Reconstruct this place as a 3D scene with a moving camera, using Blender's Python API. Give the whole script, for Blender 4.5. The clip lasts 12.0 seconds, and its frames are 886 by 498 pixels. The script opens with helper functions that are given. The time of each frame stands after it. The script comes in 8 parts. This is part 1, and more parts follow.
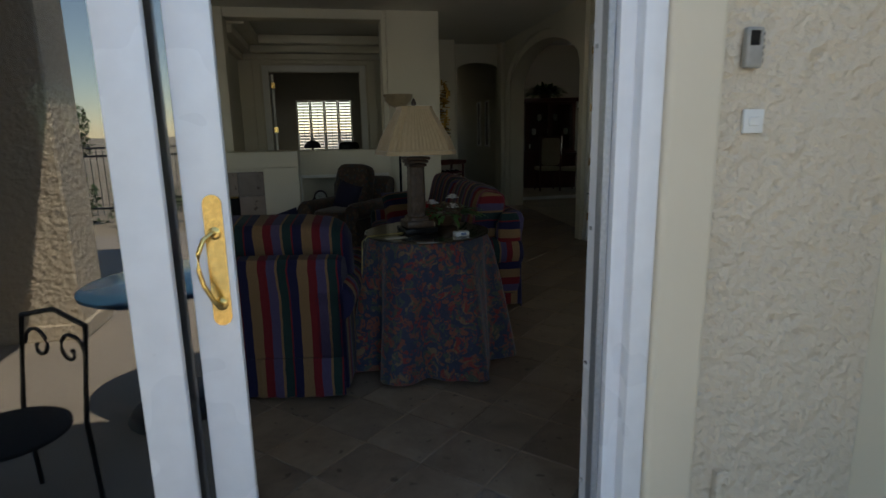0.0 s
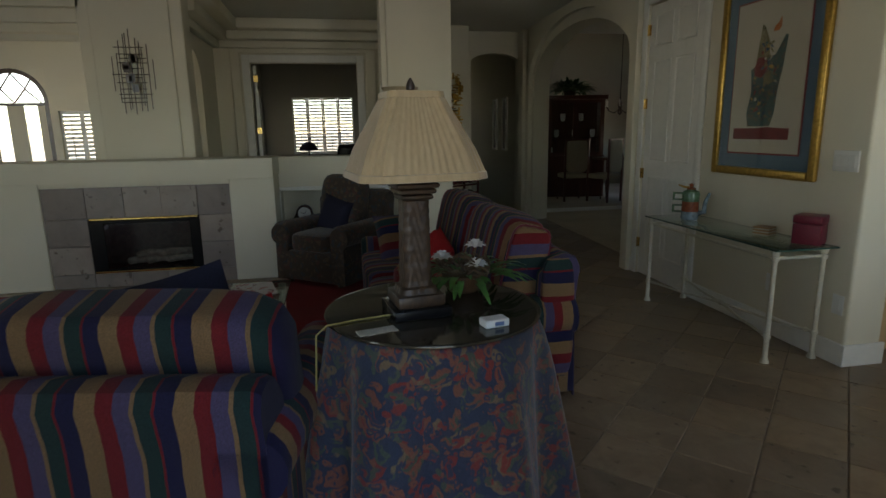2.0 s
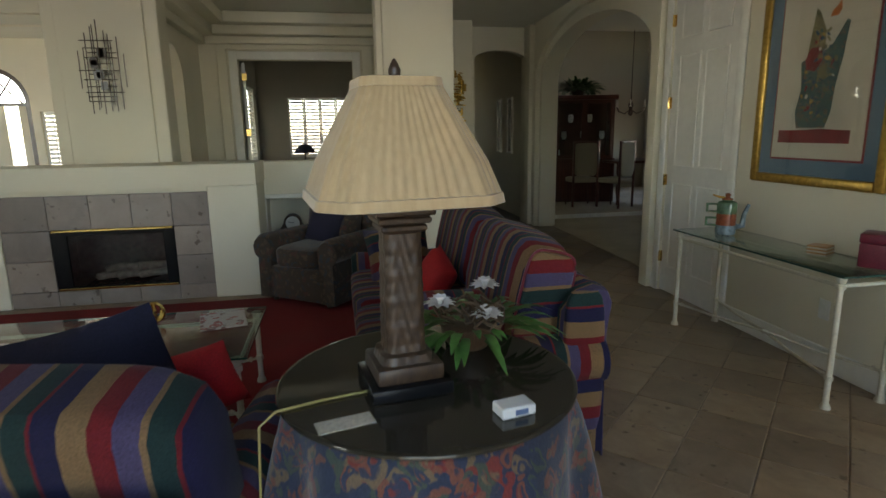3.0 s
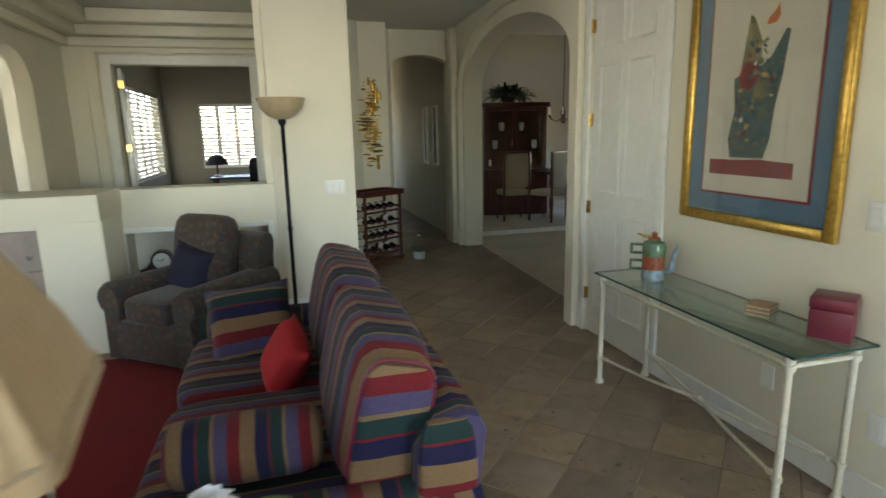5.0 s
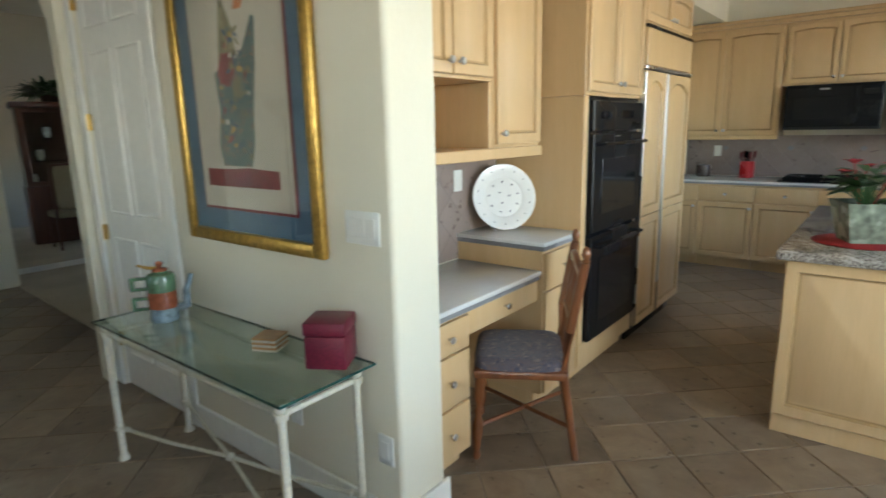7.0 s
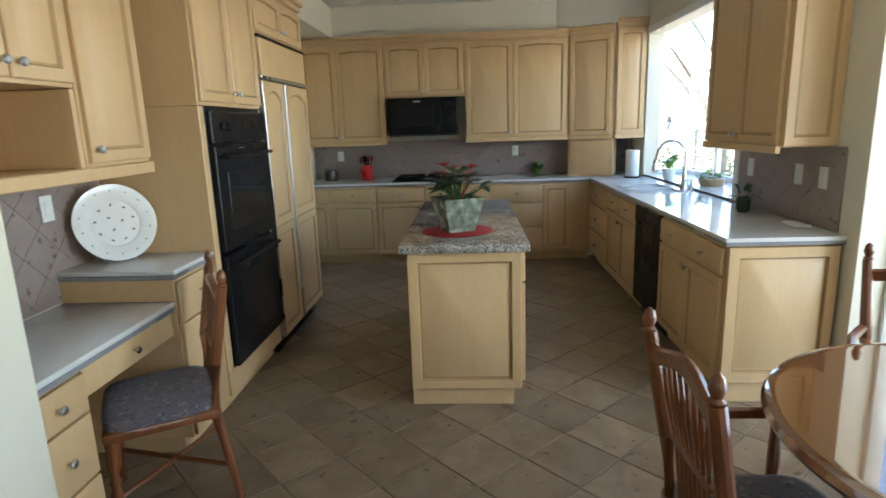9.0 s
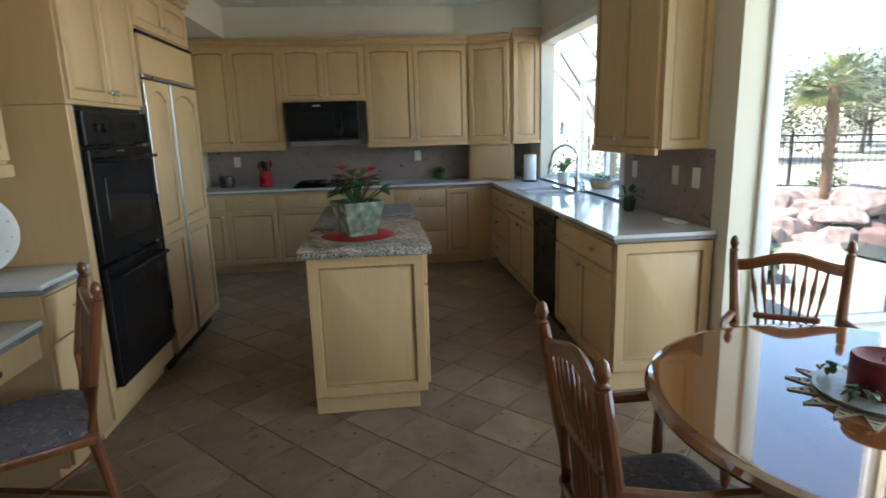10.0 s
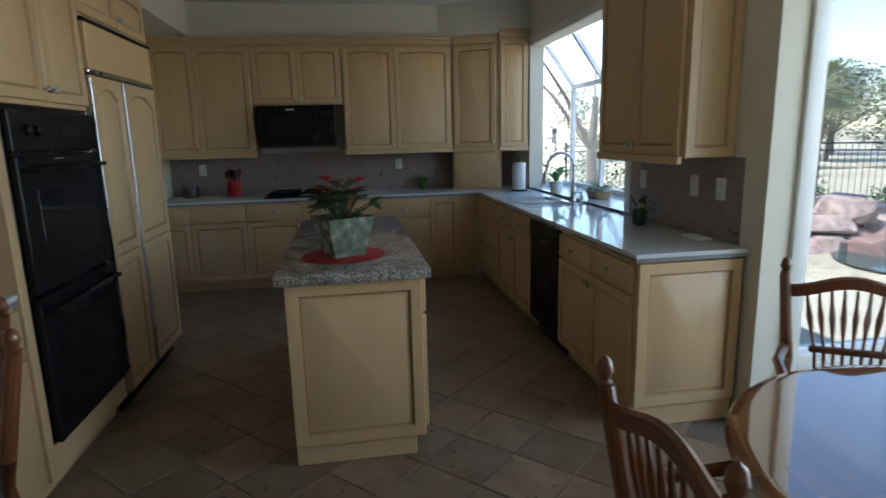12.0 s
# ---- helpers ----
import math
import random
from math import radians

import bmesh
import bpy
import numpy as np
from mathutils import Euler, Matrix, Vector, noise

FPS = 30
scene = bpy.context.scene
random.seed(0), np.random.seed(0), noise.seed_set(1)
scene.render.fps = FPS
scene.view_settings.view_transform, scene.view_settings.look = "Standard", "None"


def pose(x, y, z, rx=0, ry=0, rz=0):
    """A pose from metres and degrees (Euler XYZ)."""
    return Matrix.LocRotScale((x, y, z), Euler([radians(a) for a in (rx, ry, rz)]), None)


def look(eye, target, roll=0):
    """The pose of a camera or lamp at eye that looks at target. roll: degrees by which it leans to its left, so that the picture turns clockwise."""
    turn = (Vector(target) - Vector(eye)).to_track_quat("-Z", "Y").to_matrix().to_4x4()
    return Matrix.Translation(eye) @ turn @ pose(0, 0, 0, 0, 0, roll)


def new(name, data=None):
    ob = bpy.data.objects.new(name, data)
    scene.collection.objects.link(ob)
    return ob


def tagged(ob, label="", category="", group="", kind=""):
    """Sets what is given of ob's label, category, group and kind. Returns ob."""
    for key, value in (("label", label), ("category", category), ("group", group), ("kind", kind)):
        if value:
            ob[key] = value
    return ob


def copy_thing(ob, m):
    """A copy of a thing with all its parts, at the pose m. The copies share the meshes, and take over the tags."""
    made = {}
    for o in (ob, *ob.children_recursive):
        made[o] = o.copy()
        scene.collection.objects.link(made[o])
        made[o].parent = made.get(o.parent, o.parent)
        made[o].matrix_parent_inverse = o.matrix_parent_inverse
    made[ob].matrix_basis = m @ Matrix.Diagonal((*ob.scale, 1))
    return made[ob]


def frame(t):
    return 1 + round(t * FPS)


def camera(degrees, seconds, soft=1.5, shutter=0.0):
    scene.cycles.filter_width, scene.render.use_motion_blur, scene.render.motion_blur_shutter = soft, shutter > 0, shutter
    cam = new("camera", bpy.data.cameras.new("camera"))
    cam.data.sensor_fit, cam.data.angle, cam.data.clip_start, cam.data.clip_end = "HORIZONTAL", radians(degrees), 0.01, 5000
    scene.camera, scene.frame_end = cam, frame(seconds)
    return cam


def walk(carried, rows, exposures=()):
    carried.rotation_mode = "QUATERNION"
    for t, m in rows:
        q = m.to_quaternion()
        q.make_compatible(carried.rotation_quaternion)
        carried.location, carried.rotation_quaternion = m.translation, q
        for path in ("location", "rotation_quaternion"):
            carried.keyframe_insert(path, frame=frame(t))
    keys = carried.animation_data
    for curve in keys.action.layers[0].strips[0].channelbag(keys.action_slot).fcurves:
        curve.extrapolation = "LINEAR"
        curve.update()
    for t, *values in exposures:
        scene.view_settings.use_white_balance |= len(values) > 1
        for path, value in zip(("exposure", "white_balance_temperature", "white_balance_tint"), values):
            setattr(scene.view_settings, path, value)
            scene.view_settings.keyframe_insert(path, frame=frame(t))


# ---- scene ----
cam = camera(76.0, 12.0, shutter=0.4)
PATH = [
    (0, (0.335, 0.165, 1.357), (0.731, 2.081, 0.944), -1.1),
    (0.5, (0.374, 0.545, 1.354), (0.757, 2.464, 0.94), -0.9),
    (1, (0.445, 0.936, 1.351), (0.823, 2.856, 0.938), -0.9),
    (1.5, (0.538, 1.244, 1.372), (0.909, 3.166, 0.959), -0.9),
    (2, (0.596, 1.561, 1.369), (0.963, 3.483, 0.958), -0.9),
    (2.5, (0.635, 1.798, 1.37), (1.0, 3.722, 0.96), -0.9),
    (2.7, (0.668, 1.915, 1.367), (1.027, 3.84, 0.96), -0.9),
    (4.5, (0.993, 2.622, 1.486), (1.429, 4.532, 1.083), -0.8),
    (5, (1.26, 2.723, 1.514), (1.79, 4.608, 1.107), -1.2),
    (5.5, (1.49, 2.823, 1.488), (2.188, 4.653, 1.082), -1.1),
    (6, (1.664, 2.903, 1.468), (2.724, 4.551, 1.065), -0.6),
    (6.5, (1.871, 2.896, 1.473), (3.223, 4.312, 1.063), -1.1),
    (7, (2.077, 2.863, 1.49), (3.611, 4.078, 1.076), -1.3),
    (7.5, (2.166, 2.86, 1.501), (3.891, 3.779, 1.08), -1.3),
    (7.7, (2.174, 2.863, 1.498), (3.979, 3.618, 1.081), -1.6),
    (9.3, (2.181, 2.843, 1.516), (4.136, 2.859, 1.094), -1.7),
    (9.5, (2.19, 2.836, 1.504), (4.145, 2.789, 1.088), -1.6),
    (10, (2.187, 2.812, 1.49), (4.132, 2.598, 1.078), -1.6),
    (10.5, (2.24, 2.806, 1.478), (4.166, 2.455, 1.072), -1.6),
    (11, (2.384, 2.823, 1.468), (4.303, 2.425, 1.067), -1.6),
    (11.5, (2.515, 2.837, 1.476), (4.433, 2.432, 1.08), -1.5),
    (12, (2.607, 2.899, 1.482), (4.543, 2.583, 1.092), -1.4),
]
EXPOSURES = [(0.0, 1.1, 7300, 10), (0.5, 1.05, 7300, 10), (1.0, 0.8, 7300, 10), (1.5, 1.1, 7300, 10), (2.0, 2.1, 7400, 10), (2.5, 2.6, 7600, 10), (4.4, 4.0, 7500, 8), (5.5, 4.05, 7100, 8), (6.5, 3.95, 6800, 8), (7.7, 3.78, 6600, 8), (9.3, 3.4, 6500, 8), (10.5, 2.75, 6300, 8), (12.0, 2.25, 6000, 8)]
walk(cam, [(t, look(eye, target, roll)) for t, eye, target, roll in PATH], EXPOSURES)

# ---- light: clear sky and one sun, from behind the house ----
SUN_ELEVATION, SUN_AZIMUTH = 62.0, 25.0
world = bpy.data.worlds.new("sky")
scene.world = world
world.use_nodes = True
wn = world.node_tree
sky = wn.nodes.new("ShaderNodeTexSky")
sky.sky_type, sky.sun_disc = "NISHITA", False
sky.dust_density, sky.ozone_density = 0.1, 2.5
sky.sun_elevation, sky.sun_rotation = radians(SUN_ELEVATION), radians(SUN_AZIMUTH)
wn.links.new(sky.outputs[0], wn.nodes["Background"].inputs[0])
wn.nodes["Background"].inputs[1].default_value = 0.15
sun = new("sun", bpy.data.lights.new("sun", "SUN"))
sun.data.energy, sun.data.angle, sun.data.color = 3.6, radians(0.6), (1.0, 0.94, 0.85)
az = radians(SUN_AZIMUTH)
sun_from = Vector((math.sin(az) * math.cos(radians(SUN_ELEVATION)), math.cos(az) * math.cos(radians(SUN_ELEVATION)), math.sin(radians(SUN_ELEVATION))))
sun.matrix_world = look(sun_from * 30, (0, 0, 0))


def window_light(x, y, z, wide, high, turn, watts, tint=(0.86, 0.93, 1.0)):
    """An added area lamp set in an opening as sky light; turn 0 shines along +y."""
    lamp = new("window_light", bpy.data.lights.new("window_light", "AREA"))
    lamp.data.shape, lamp.data.size, lamp.data.size_y = "RECTANGLE", wide, high
    lamp.data.energy, lamp.data.color = watts, tint
    lamp.matrix_world = pose(x, y, z, 90, 0, turn)


# first five brighten rooms from unseen, added openings; last two back the shuttered windows
window_light(-3.0, 1.82, 1.45, 2.1, 1.9, 0, 4.4, (0.70, 0.86, 1.0))
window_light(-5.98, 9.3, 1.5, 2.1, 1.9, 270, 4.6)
window_light(3.5, -0.56, 1.45, 1.9, 1.9, 0, 8.0, (0.76, 0.89, 1.0))
window_light(7.48, 11.9, 1.2, 2.0, 0.55, 90, 0.15)
window_light(2.53, 16.3, 1.55, 0.9, 1.2, 270, 0.12)
window_light(-1.08, 13.75, 1.53, 2.6, 1.4, 270, 0.8)
window_light(0.45, 15.60, 1.5, 1.3, 1.2, 180, 0.5)
# ---- materials ----
def principled(name):
    m = bpy.data.materials.new(name)
    m.use_nodes = True
    return m, m.node_tree, m.node_tree.nodes["Principled BSDF"]


def node(nt, kind, **sets):
    n = nt.nodes.new(kind)
    for k, v in sets.items():
        n.inputs[k.replace("_", " ")].default_value = v
    return n


def coords(nt, space="Object", scale=(1, 1, 1), turn=(0, 0, 0)):
    tc = nt.nodes.new("ShaderNodeTexCoord")
    mp = nt.nodes.new("ShaderNodeMapping")
    mp.inputs["Scale"].default_value = scale
    mp.inputs["Rotation"].default_value = [radians(a) for a in turn]
    nt.links.new(tc.outputs[space], mp.inputs["Vector"])
    return mp.outputs["Vector"]


def ramp(nt, fac, stops, constant=False):
    r = nt.nodes.new("ShaderNodeValToRGB")
    if constant:
        r.color_ramp.interpolation = "CONSTANT"
    while len(r.color_ramp.elements) < len(stops):
        r.color_ramp.elements.new(0.5)
    for e, (p, c) in zip(r.color_ramp.elements, stops):
        e.position, e.color = p, (*c, 1)
    nt.links.new(fac, r.inputs["Fac"])
    return r.outputs["Color"]


def mix(nt, fac, a, b, blend="MIX"):
    m = nt.nodes.new("ShaderNodeMix")
    m.data_type, m.blend_type = "RGBA", blend
    for sock, v in ((m.inputs["Factor"], fac), (m.inputs["A"], a), (m.inputs["B"], b)):
        if isinstance(v, bpy.types.NodeSocket):
            nt.links.new(v, sock)
        elif isinstance(v, tuple):
            sock.default_value = (*v, 1)
        else:
            sock.default_value = v
    return m.outputs["Result"]


def bump(nt, bsdf, height, strength, distance=0.01):
    b = nt.nodes.new("ShaderNodeBump")
    b.inputs["Strength"].default_value, b.inputs["Distance"].default_value = strength, distance
    nt.links.new(height, b.inputs["Height"])
    nt.links.new(b.outputs["Normal"], bsdf.inputs["Normal"])


def shade(c, k):
    return tuple(min(1, v * k) for v in c)


def surface(name, base, rough=0.6, metal=0.0, grain=30.0, vary=0.12, relief=0.15, large=1.5, coat=0.0, stretch=(1, 1, 1), space="Object", spread=0.0, gloss=0.5):
    """A plain surface with fine grain and broad stains of its colour; spread: how far single pieces differ."""
    m, nt, bsdf = principled(name)
    v = coords(nt, space, stretch)
    fine, broad = node(nt, "ShaderNodeTexNoise", Scale=grain, Detail=5.0), node(nt, "ShaderNodeTexNoise", Scale=large, Detail=3.0)
    for n in (fine, broad):
        nt.links.new(v, n.inputs["Vector"])
    c = ramp(nt, fine.outputs["Fac"], [(0.3, shade(base, 1 - vary)), (0.7, shade(base, 1 + vary))])
    c2 = ramp(nt, broad.outputs["Fac"], [(0.35, (1 - vary,) * 3), (0.65, (1.0,) * 3)])
    c = mix(nt, 1.0, c, c2, "MULTIPLY")
    if spread:
        info = nt.nodes.new("ShaderNodeObjectInfo")
        c3 = ramp(nt, info.outputs["Random"], [(0.0, (1 - spread,) * 3), (1.0, (1.0,) * 3)])
        c = mix(nt, 1.0, c, c3, "MULTIPLY")
    nt.links.new(c, bsdf.inputs["Base Color"])
    r = ramp(nt, broad.outputs["Fac"], [(0.3, (max(0.02, rough - 0.08),) * 3), (0.7, (min(1, rough + 0.08),) * 3)])
    nt.links.new(r, bsdf.inputs["Roughness"])
    bsdf.inputs["Metallic"].default_value, bsdf.inputs["Coat Weight"].default_value = metal, coat
    bsdf.inputs["Specular IOR Level"].default_value = gloss
    if relief:
        bump(nt, bsdf, fine.outputs["Fac"], relief, 0.004)
    return m


def wood(name, dark, light, scale=6.0, along=(1, 1, 0.08), rough=0.4, coat=0.2, spread=0.0):
    m, nt, bsdf = principled(name)
    v = coords(nt, "Object", tuple(scale * a for a in along))
    n1 = node(nt, "ShaderNodeTexNoise", Scale=3.0, Detail=8.0, Distortion=0.6)
    n2 = node(nt, "ShaderNodeTexNoise", Scale=28.0, Detail=3.0)
    for n in (n1, n2):
        nt.links.new(v, n.inputs["Vector"])
    c = ramp(nt, n1.outputs["Fac"], [(0.3, dark), (0.7, light)])
    c2 = ramp(nt, n2.outputs["Fac"], [(0.4, (0.965,) * 3), (0.6, (1.0,) * 3)])
    c = mix(nt, 1.0, c, c2, "MULTIPLY")
    if spread:
        info = nt.nodes.new("ShaderNodeObjectInfo")
        c = mix(nt, 1.0, c, ramp(nt, info.outputs["Random"], [(0.0, (1 - spread,) * 3), (1.0, (1.0,) * 3)]), "MULTIPLY")
    nt.links.new(c, bsdf.inputs["Base Color"])
    bsdf.inputs["Roughness"].default_value, bsdf.inputs["Coat Weight"].default_value, bsdf.inputs["Coat Roughness"].default_value = rough, coat, 0.15
    bump(nt, bsdf, n2.outputs["Fac"], 0.08, 0.002)
    return m


def plaster(name, base, scale=45.0, strength=0.25, rough=0.75, depth=0.006):
    m, nt, bsdf = principled(name)
    v = coords(nt)
    n1, n2 = node(nt, "ShaderNodeTexNoise", Scale=scale, Detail=4.0), node(nt, "ShaderNodeTexNoise", Scale=1.2, Detail=4.0)
    vo = node(nt, "ShaderNodeTexVoronoi", Scale=scale * 0.55)
    vo.feature = "SMOOTH_F1"
    for n in (n1, n2, vo):
        nt.links.new(v, n.inputs["Vector"])
    c = ramp(nt, n2.outputs["Fac"], [(0.3, shade(base, 0.94)), (0.7, base)])
    nt.links.new(c, bsdf.inputs["Base Color"])
    bsdf.inputs["Roughness"].default_value = rough
    h = mix(nt, 0.5, n1.outputs["Fac"], vo.outputs["Distance"])
    bump(nt, bsdf, h, strength, depth)
    return m


def stone_tile(name, a, b, c3, spread=1.0):
    """Honed travertine: clouded, with small pits; every tile a little different."""
    m, nt, bsdf = principled(name)
    v = coords(nt, "Object")
    info = nt.nodes.new("ShaderNodeObjectInfo")
    geo = nt.nodes.new("ShaderNodeNewGeometry")
    add = nt.nodes.new("ShaderNodeVectorMath")
    add.operation = "MULTIPLY_ADD"
    comb = nt.nodes.new("ShaderNodeCombineXYZ")
    ssum = nt.nodes.new("ShaderNodeMath")
    nt.links.new(info.outputs["Random"], ssum.inputs[0])
    nt.links.new(geo.outputs["Random Per Island"], ssum.inputs[1])
    nt.links.new(ssum.outputs[0], comb.inputs[0])
    nt.links.new(ssum.outputs[0], comb.inputs[1])
    nt.links.new(comb.outputs[0], add.inputs[0])
    add.inputs[1].default_value = (37, 53, 0)
    nt.links.new(v, add.inputs[2])
    v = add.outputs[0]
    n1 = node(nt, "ShaderNodeTexNoise", Scale=5.0, Detail=8.0, Roughness=0.65, Distortion=0.5)
    n2 = node(nt, "ShaderNodeTexNoise", Scale=60.0, Detail=3.0)
    n3 = node(nt, "ShaderNodeTexNoise", Scale=17.0, Detail=2.0)
    for n in (n1, n2, n3):
        nt.links.new(v, n.inputs["Vector"])
    c = ramp(nt, n1.outputs["Fac"], [(0.28, a), (0.5, b), (0.72, c3)])
    tone = nt.nodes.new("ShaderNodeMath")
    tone.operation = "FRACT"
    nt.links.new(ssum.outputs[0], tone.inputs[0])
    c = mix(nt, 1.0, c, ramp(nt, tone.outputs[0], [(0.0, (1 - 0.30 * spread, 1 - 0.32 * spread, 1 - 0.34 * spread)), (0.5, (1 - 0.08 * spread,) * 3), (1.0, (1 + 0.12 * spread, 1 + 0.08 * spread, 1 + 0.01 * spread))]), "MULTIPLY")
    pits = ramp(nt, n3.outputs["Fac"], [(0.66, (1, 1, 1)), (0.72, (0.45, 0.4, 0.36))])
    c = mix(nt, 1.0, c, pits, "MULTIPLY")
    nt.links.new(c, bsdf.inputs["Base Color"])
    nt.links.new(ramp(nt, n1.outputs["Fac"], [(0.3, (0.30,) * 3), (0.7, (0.48,) * 3)]), bsdf.inputs["Roughness"])
    bump(nt, bsdf, mix(nt, 0.5, n2.outputs["Fac"], pits), 0.18, 0.004)
    return m


def striped(name, axis=0, period=0.245, offset=0.0):
    """Woven upholstery with bands of red, tan, navy, green and lavender along one axis."""
    m, nt, bsdf = principled(name)
    tc = nt.nodes.new("ShaderNodeTexCoord")
    wob = node(nt, "ShaderNodeTexNoise", Scale=6.0, Detail=2.0)
    nt.links.new(tc.outputs["Object"], wob.inputs["Vector"])
    sep = nt.nodes.new("ShaderNodeSeparateXYZ")
    nt.links.new(tc.outputs["Object"], sep.inputs[0])
    ma = nt.nodes.new("ShaderNodeMath")
    ma.operation = "MULTIPLY_ADD"
    nt.links.new(wob.outputs["Fac"], ma.inputs[0])
    ma.inputs[1].default_value = 0.018
    nt.links.new(sep.outputs[axis], ma.inputs[2])
    mu = nt.nodes.new("ShaderNodeMath")
    mu.operation = "MULTIPLY_ADD"
    nt.links.new(ma.outputs[0], mu.inputs[0])
    mu.inputs[1].default_value, mu.inputs[2].default_value = 1 / period, offset
    fr = nt.nodes.new("ShaderNodeMath")
    fr.operation = "FRACT"
    nt.links.new(mu.outputs[0], fr.inputs[0])
    red, tan, navy, green, lav = (0.15, 0.012, 0.016), (0.21, 0.125, 0.06), (0.014, 0.013, 0.045), (0.014, 0.034, 0.032), (0.072, 0.056, 0.115)
    c = ramp(nt, fr.outputs[0], [(0, tan), (0.21, navy), (0.39, red), (0.42, green), (0.59, tan), (0.64, lav), (0.82, red)], True)
    weave = node(nt, "ShaderNodeTexNoise", Scale=260.0, Detail=2.0)
    nt.links.new(tc.outputs["Object"], weave.inputs["Vector"])
    c = mix(nt, 1.0, c, ramp(nt, weave.outputs["Fac"], [(0.3, (0.58,) * 3), (0.7, (0.92,) * 3)]), "MULTIPLY")
    nt.links.new(c, bsdf.inputs["Base Color"])
    bsdf.inputs["Roughness"].default_value, bsdf.inputs["Sheen Weight"].default_value = 0.9, 0.05
    bsdf.inputs["Specular IOR Level"].default_value = 0.2
    folds = node(nt, "ShaderNodeTexNoise", Scale=9.0, Detail=3.0)
    nt.links.new(tc.outputs["Object"], folds.inputs["Vector"])
    bump(nt, bsdf, mix(nt, 0.25, folds.outputs["Fac"], weave.outputs["Fac"]), 0.35, 0.012)
    return m


def patterned(name, ground, tints, scale=14.0, rough=0.9, cover=0.5):
    """Printed or woven floral cloth: blots of several tints with outlines on a ground."""
    m, nt, bsdf = principled(name)
    v = coords(nt)
    warp = node(nt, "ShaderNodeTexNoise", Scale=scale * 0.6, Detail=3.0)
    nt.links.new(v, warp.inputs["Vector"])
    wv = nt.nodes.new("ShaderNodeVectorMath")
    wv.operation = "MULTIPLY_ADD"
    wv.inputs[1].default_value = (1.3 / scale * 2,) * 3
    nt.links.new(warp.outputs["Color"], wv.inputs[0])
    nt.links.new(v, wv.inputs[2])
    c = ground
    for k, tint in enumerate(tints):
        vo = node(nt, "ShaderNodeTexVoronoi", Scale=scale * (0.75 + 0.27 * k))
        off = nt.nodes.new("ShaderNodeVectorMath")
        off.inputs[1].default_value = (3.7 * k, 1.9 * k, 2.3 * k)
        nt.links.new(wv.outputs[0], off.inputs[0])
        nt.links.new(off.outputs[0], vo.inputs["Vector"])
        fac = ramp(nt, vo.outputs["Distance"], [(0.0, (0.05,) * 3), (cover * 0.22, (0.1,) * 3), (cover * 0.36, (1,) * 3), (cover * 0.62, (0.9,) * 3), (cover * 0.7, (0,) * 3)])
        c = mix(nt, fac, c, tint)
    weave = node(nt, "ShaderNodeTexNoise", Scale=240.0, Detail=2.0)
    nt.links.new(v, weave.inputs["Vector"])
    c = mix(nt, 1.0, c, ramp(nt, weave.outputs["Fac"], [(0.3, (0.75,) * 3), (0.7, (1.1,) * 3)]), "MULTIPLY")
    nt.links.new(c, bsdf.inputs["Base Color"])
    bsdf.inputs["Roughness"].default_value, bsdf.inputs["Sheen Weight"].default_value = rough, 0.2
    bump(nt, bsdf, weave.outputs["Fac"], 0.3, 0.003)
    return m


def glass(name, tint=(1, 1, 1), rough=0.0, mirror=0.035):
    """Thin clear glass: mostly straight through, with a mirror share that grows at grazing angles."""
    m, nt, bsdf = principled(name)
    nt.nodes.remove(bsdf)
    tr, gl, mx = nt.nodes.new("ShaderNodeBsdfTransparent"), nt.nodes.new("ShaderNodeBsdfGlossy"), nt.nodes.new("ShaderNodeMixShader")
    tr.inputs[0].default_value = (*tint, 1)
    gl.inputs["Roughness"].default_value = rough
    lw = node(nt, "ShaderNodeLayerWeight", Blend=0.5)
    pw, ma = nt.nodes.new("ShaderNodeMath"), nt.nodes.new("ShaderNodeMath")
    pw.operation, ma.operation = "POWER", "MULTIPLY_ADD"
    pw.inputs[1].default_value, ma.inputs[1].default_value, ma.inputs[2].default_value = 4.0, 0.9, mirror
    nt.links.new(lw.outputs["Facing"], pw.inputs[0])
    nt.links.new(pw.outputs[0], ma.inputs[0])
    nt.links.new(ma.outputs[0], mx.inputs[0])
    nt.links.new(tr.outputs[0], mx.inputs[1])
    nt.links.new(gl.outputs[0], mx.inputs[2])
    nt.links.new(mx.outputs[0], nt.nodes["Material Output"].inputs["Surface"])
    return m


M_WALL = plaster("cream_wall_paint", (0.72, 0.67, 0.54), 60, 0.12)
M_STUCCO = plaster("tan_stucco", (0.68, 0.59, 0.46), 40, 1.0, 0.9, 0.042)
M_BAND = plaster("smooth_stucco_band", (0.72, 0.64, 0.50), 40, 0.35, 0.85, 0.006)
M_CEIL = plaster("ceiling_paint", (0.70, 0.68, 0.60), 70, 0.15)
M_TRIM = surface("white_trim_paint", (0.78, 0.77, 0.72), 0.35, grain=20, vary=0.03, relief=0.03)
M_VINYL = surface("white_frame_paint", (0.80, 0.81, 0.84), 0.3, grain=15, vary=0.03, relief=0.02)
M_TILE = stone_tile("travertine_floor_tile", (0.175, 0.12, 0.08), (0.255, 0.188, 0.13), (0.335, 0.258, 0.185))
M_GROUT = surface("floor_grout", (0.19, 0.15, 0.115), 0.9, grain=80, vary=0.2)
M_MAPLE = wood("pale_maple", (0.60, 0.395, 0.195), (0.64, 0.43, 0.225), 5.0, rough=0.38, coat=0.15, spread=0.06)
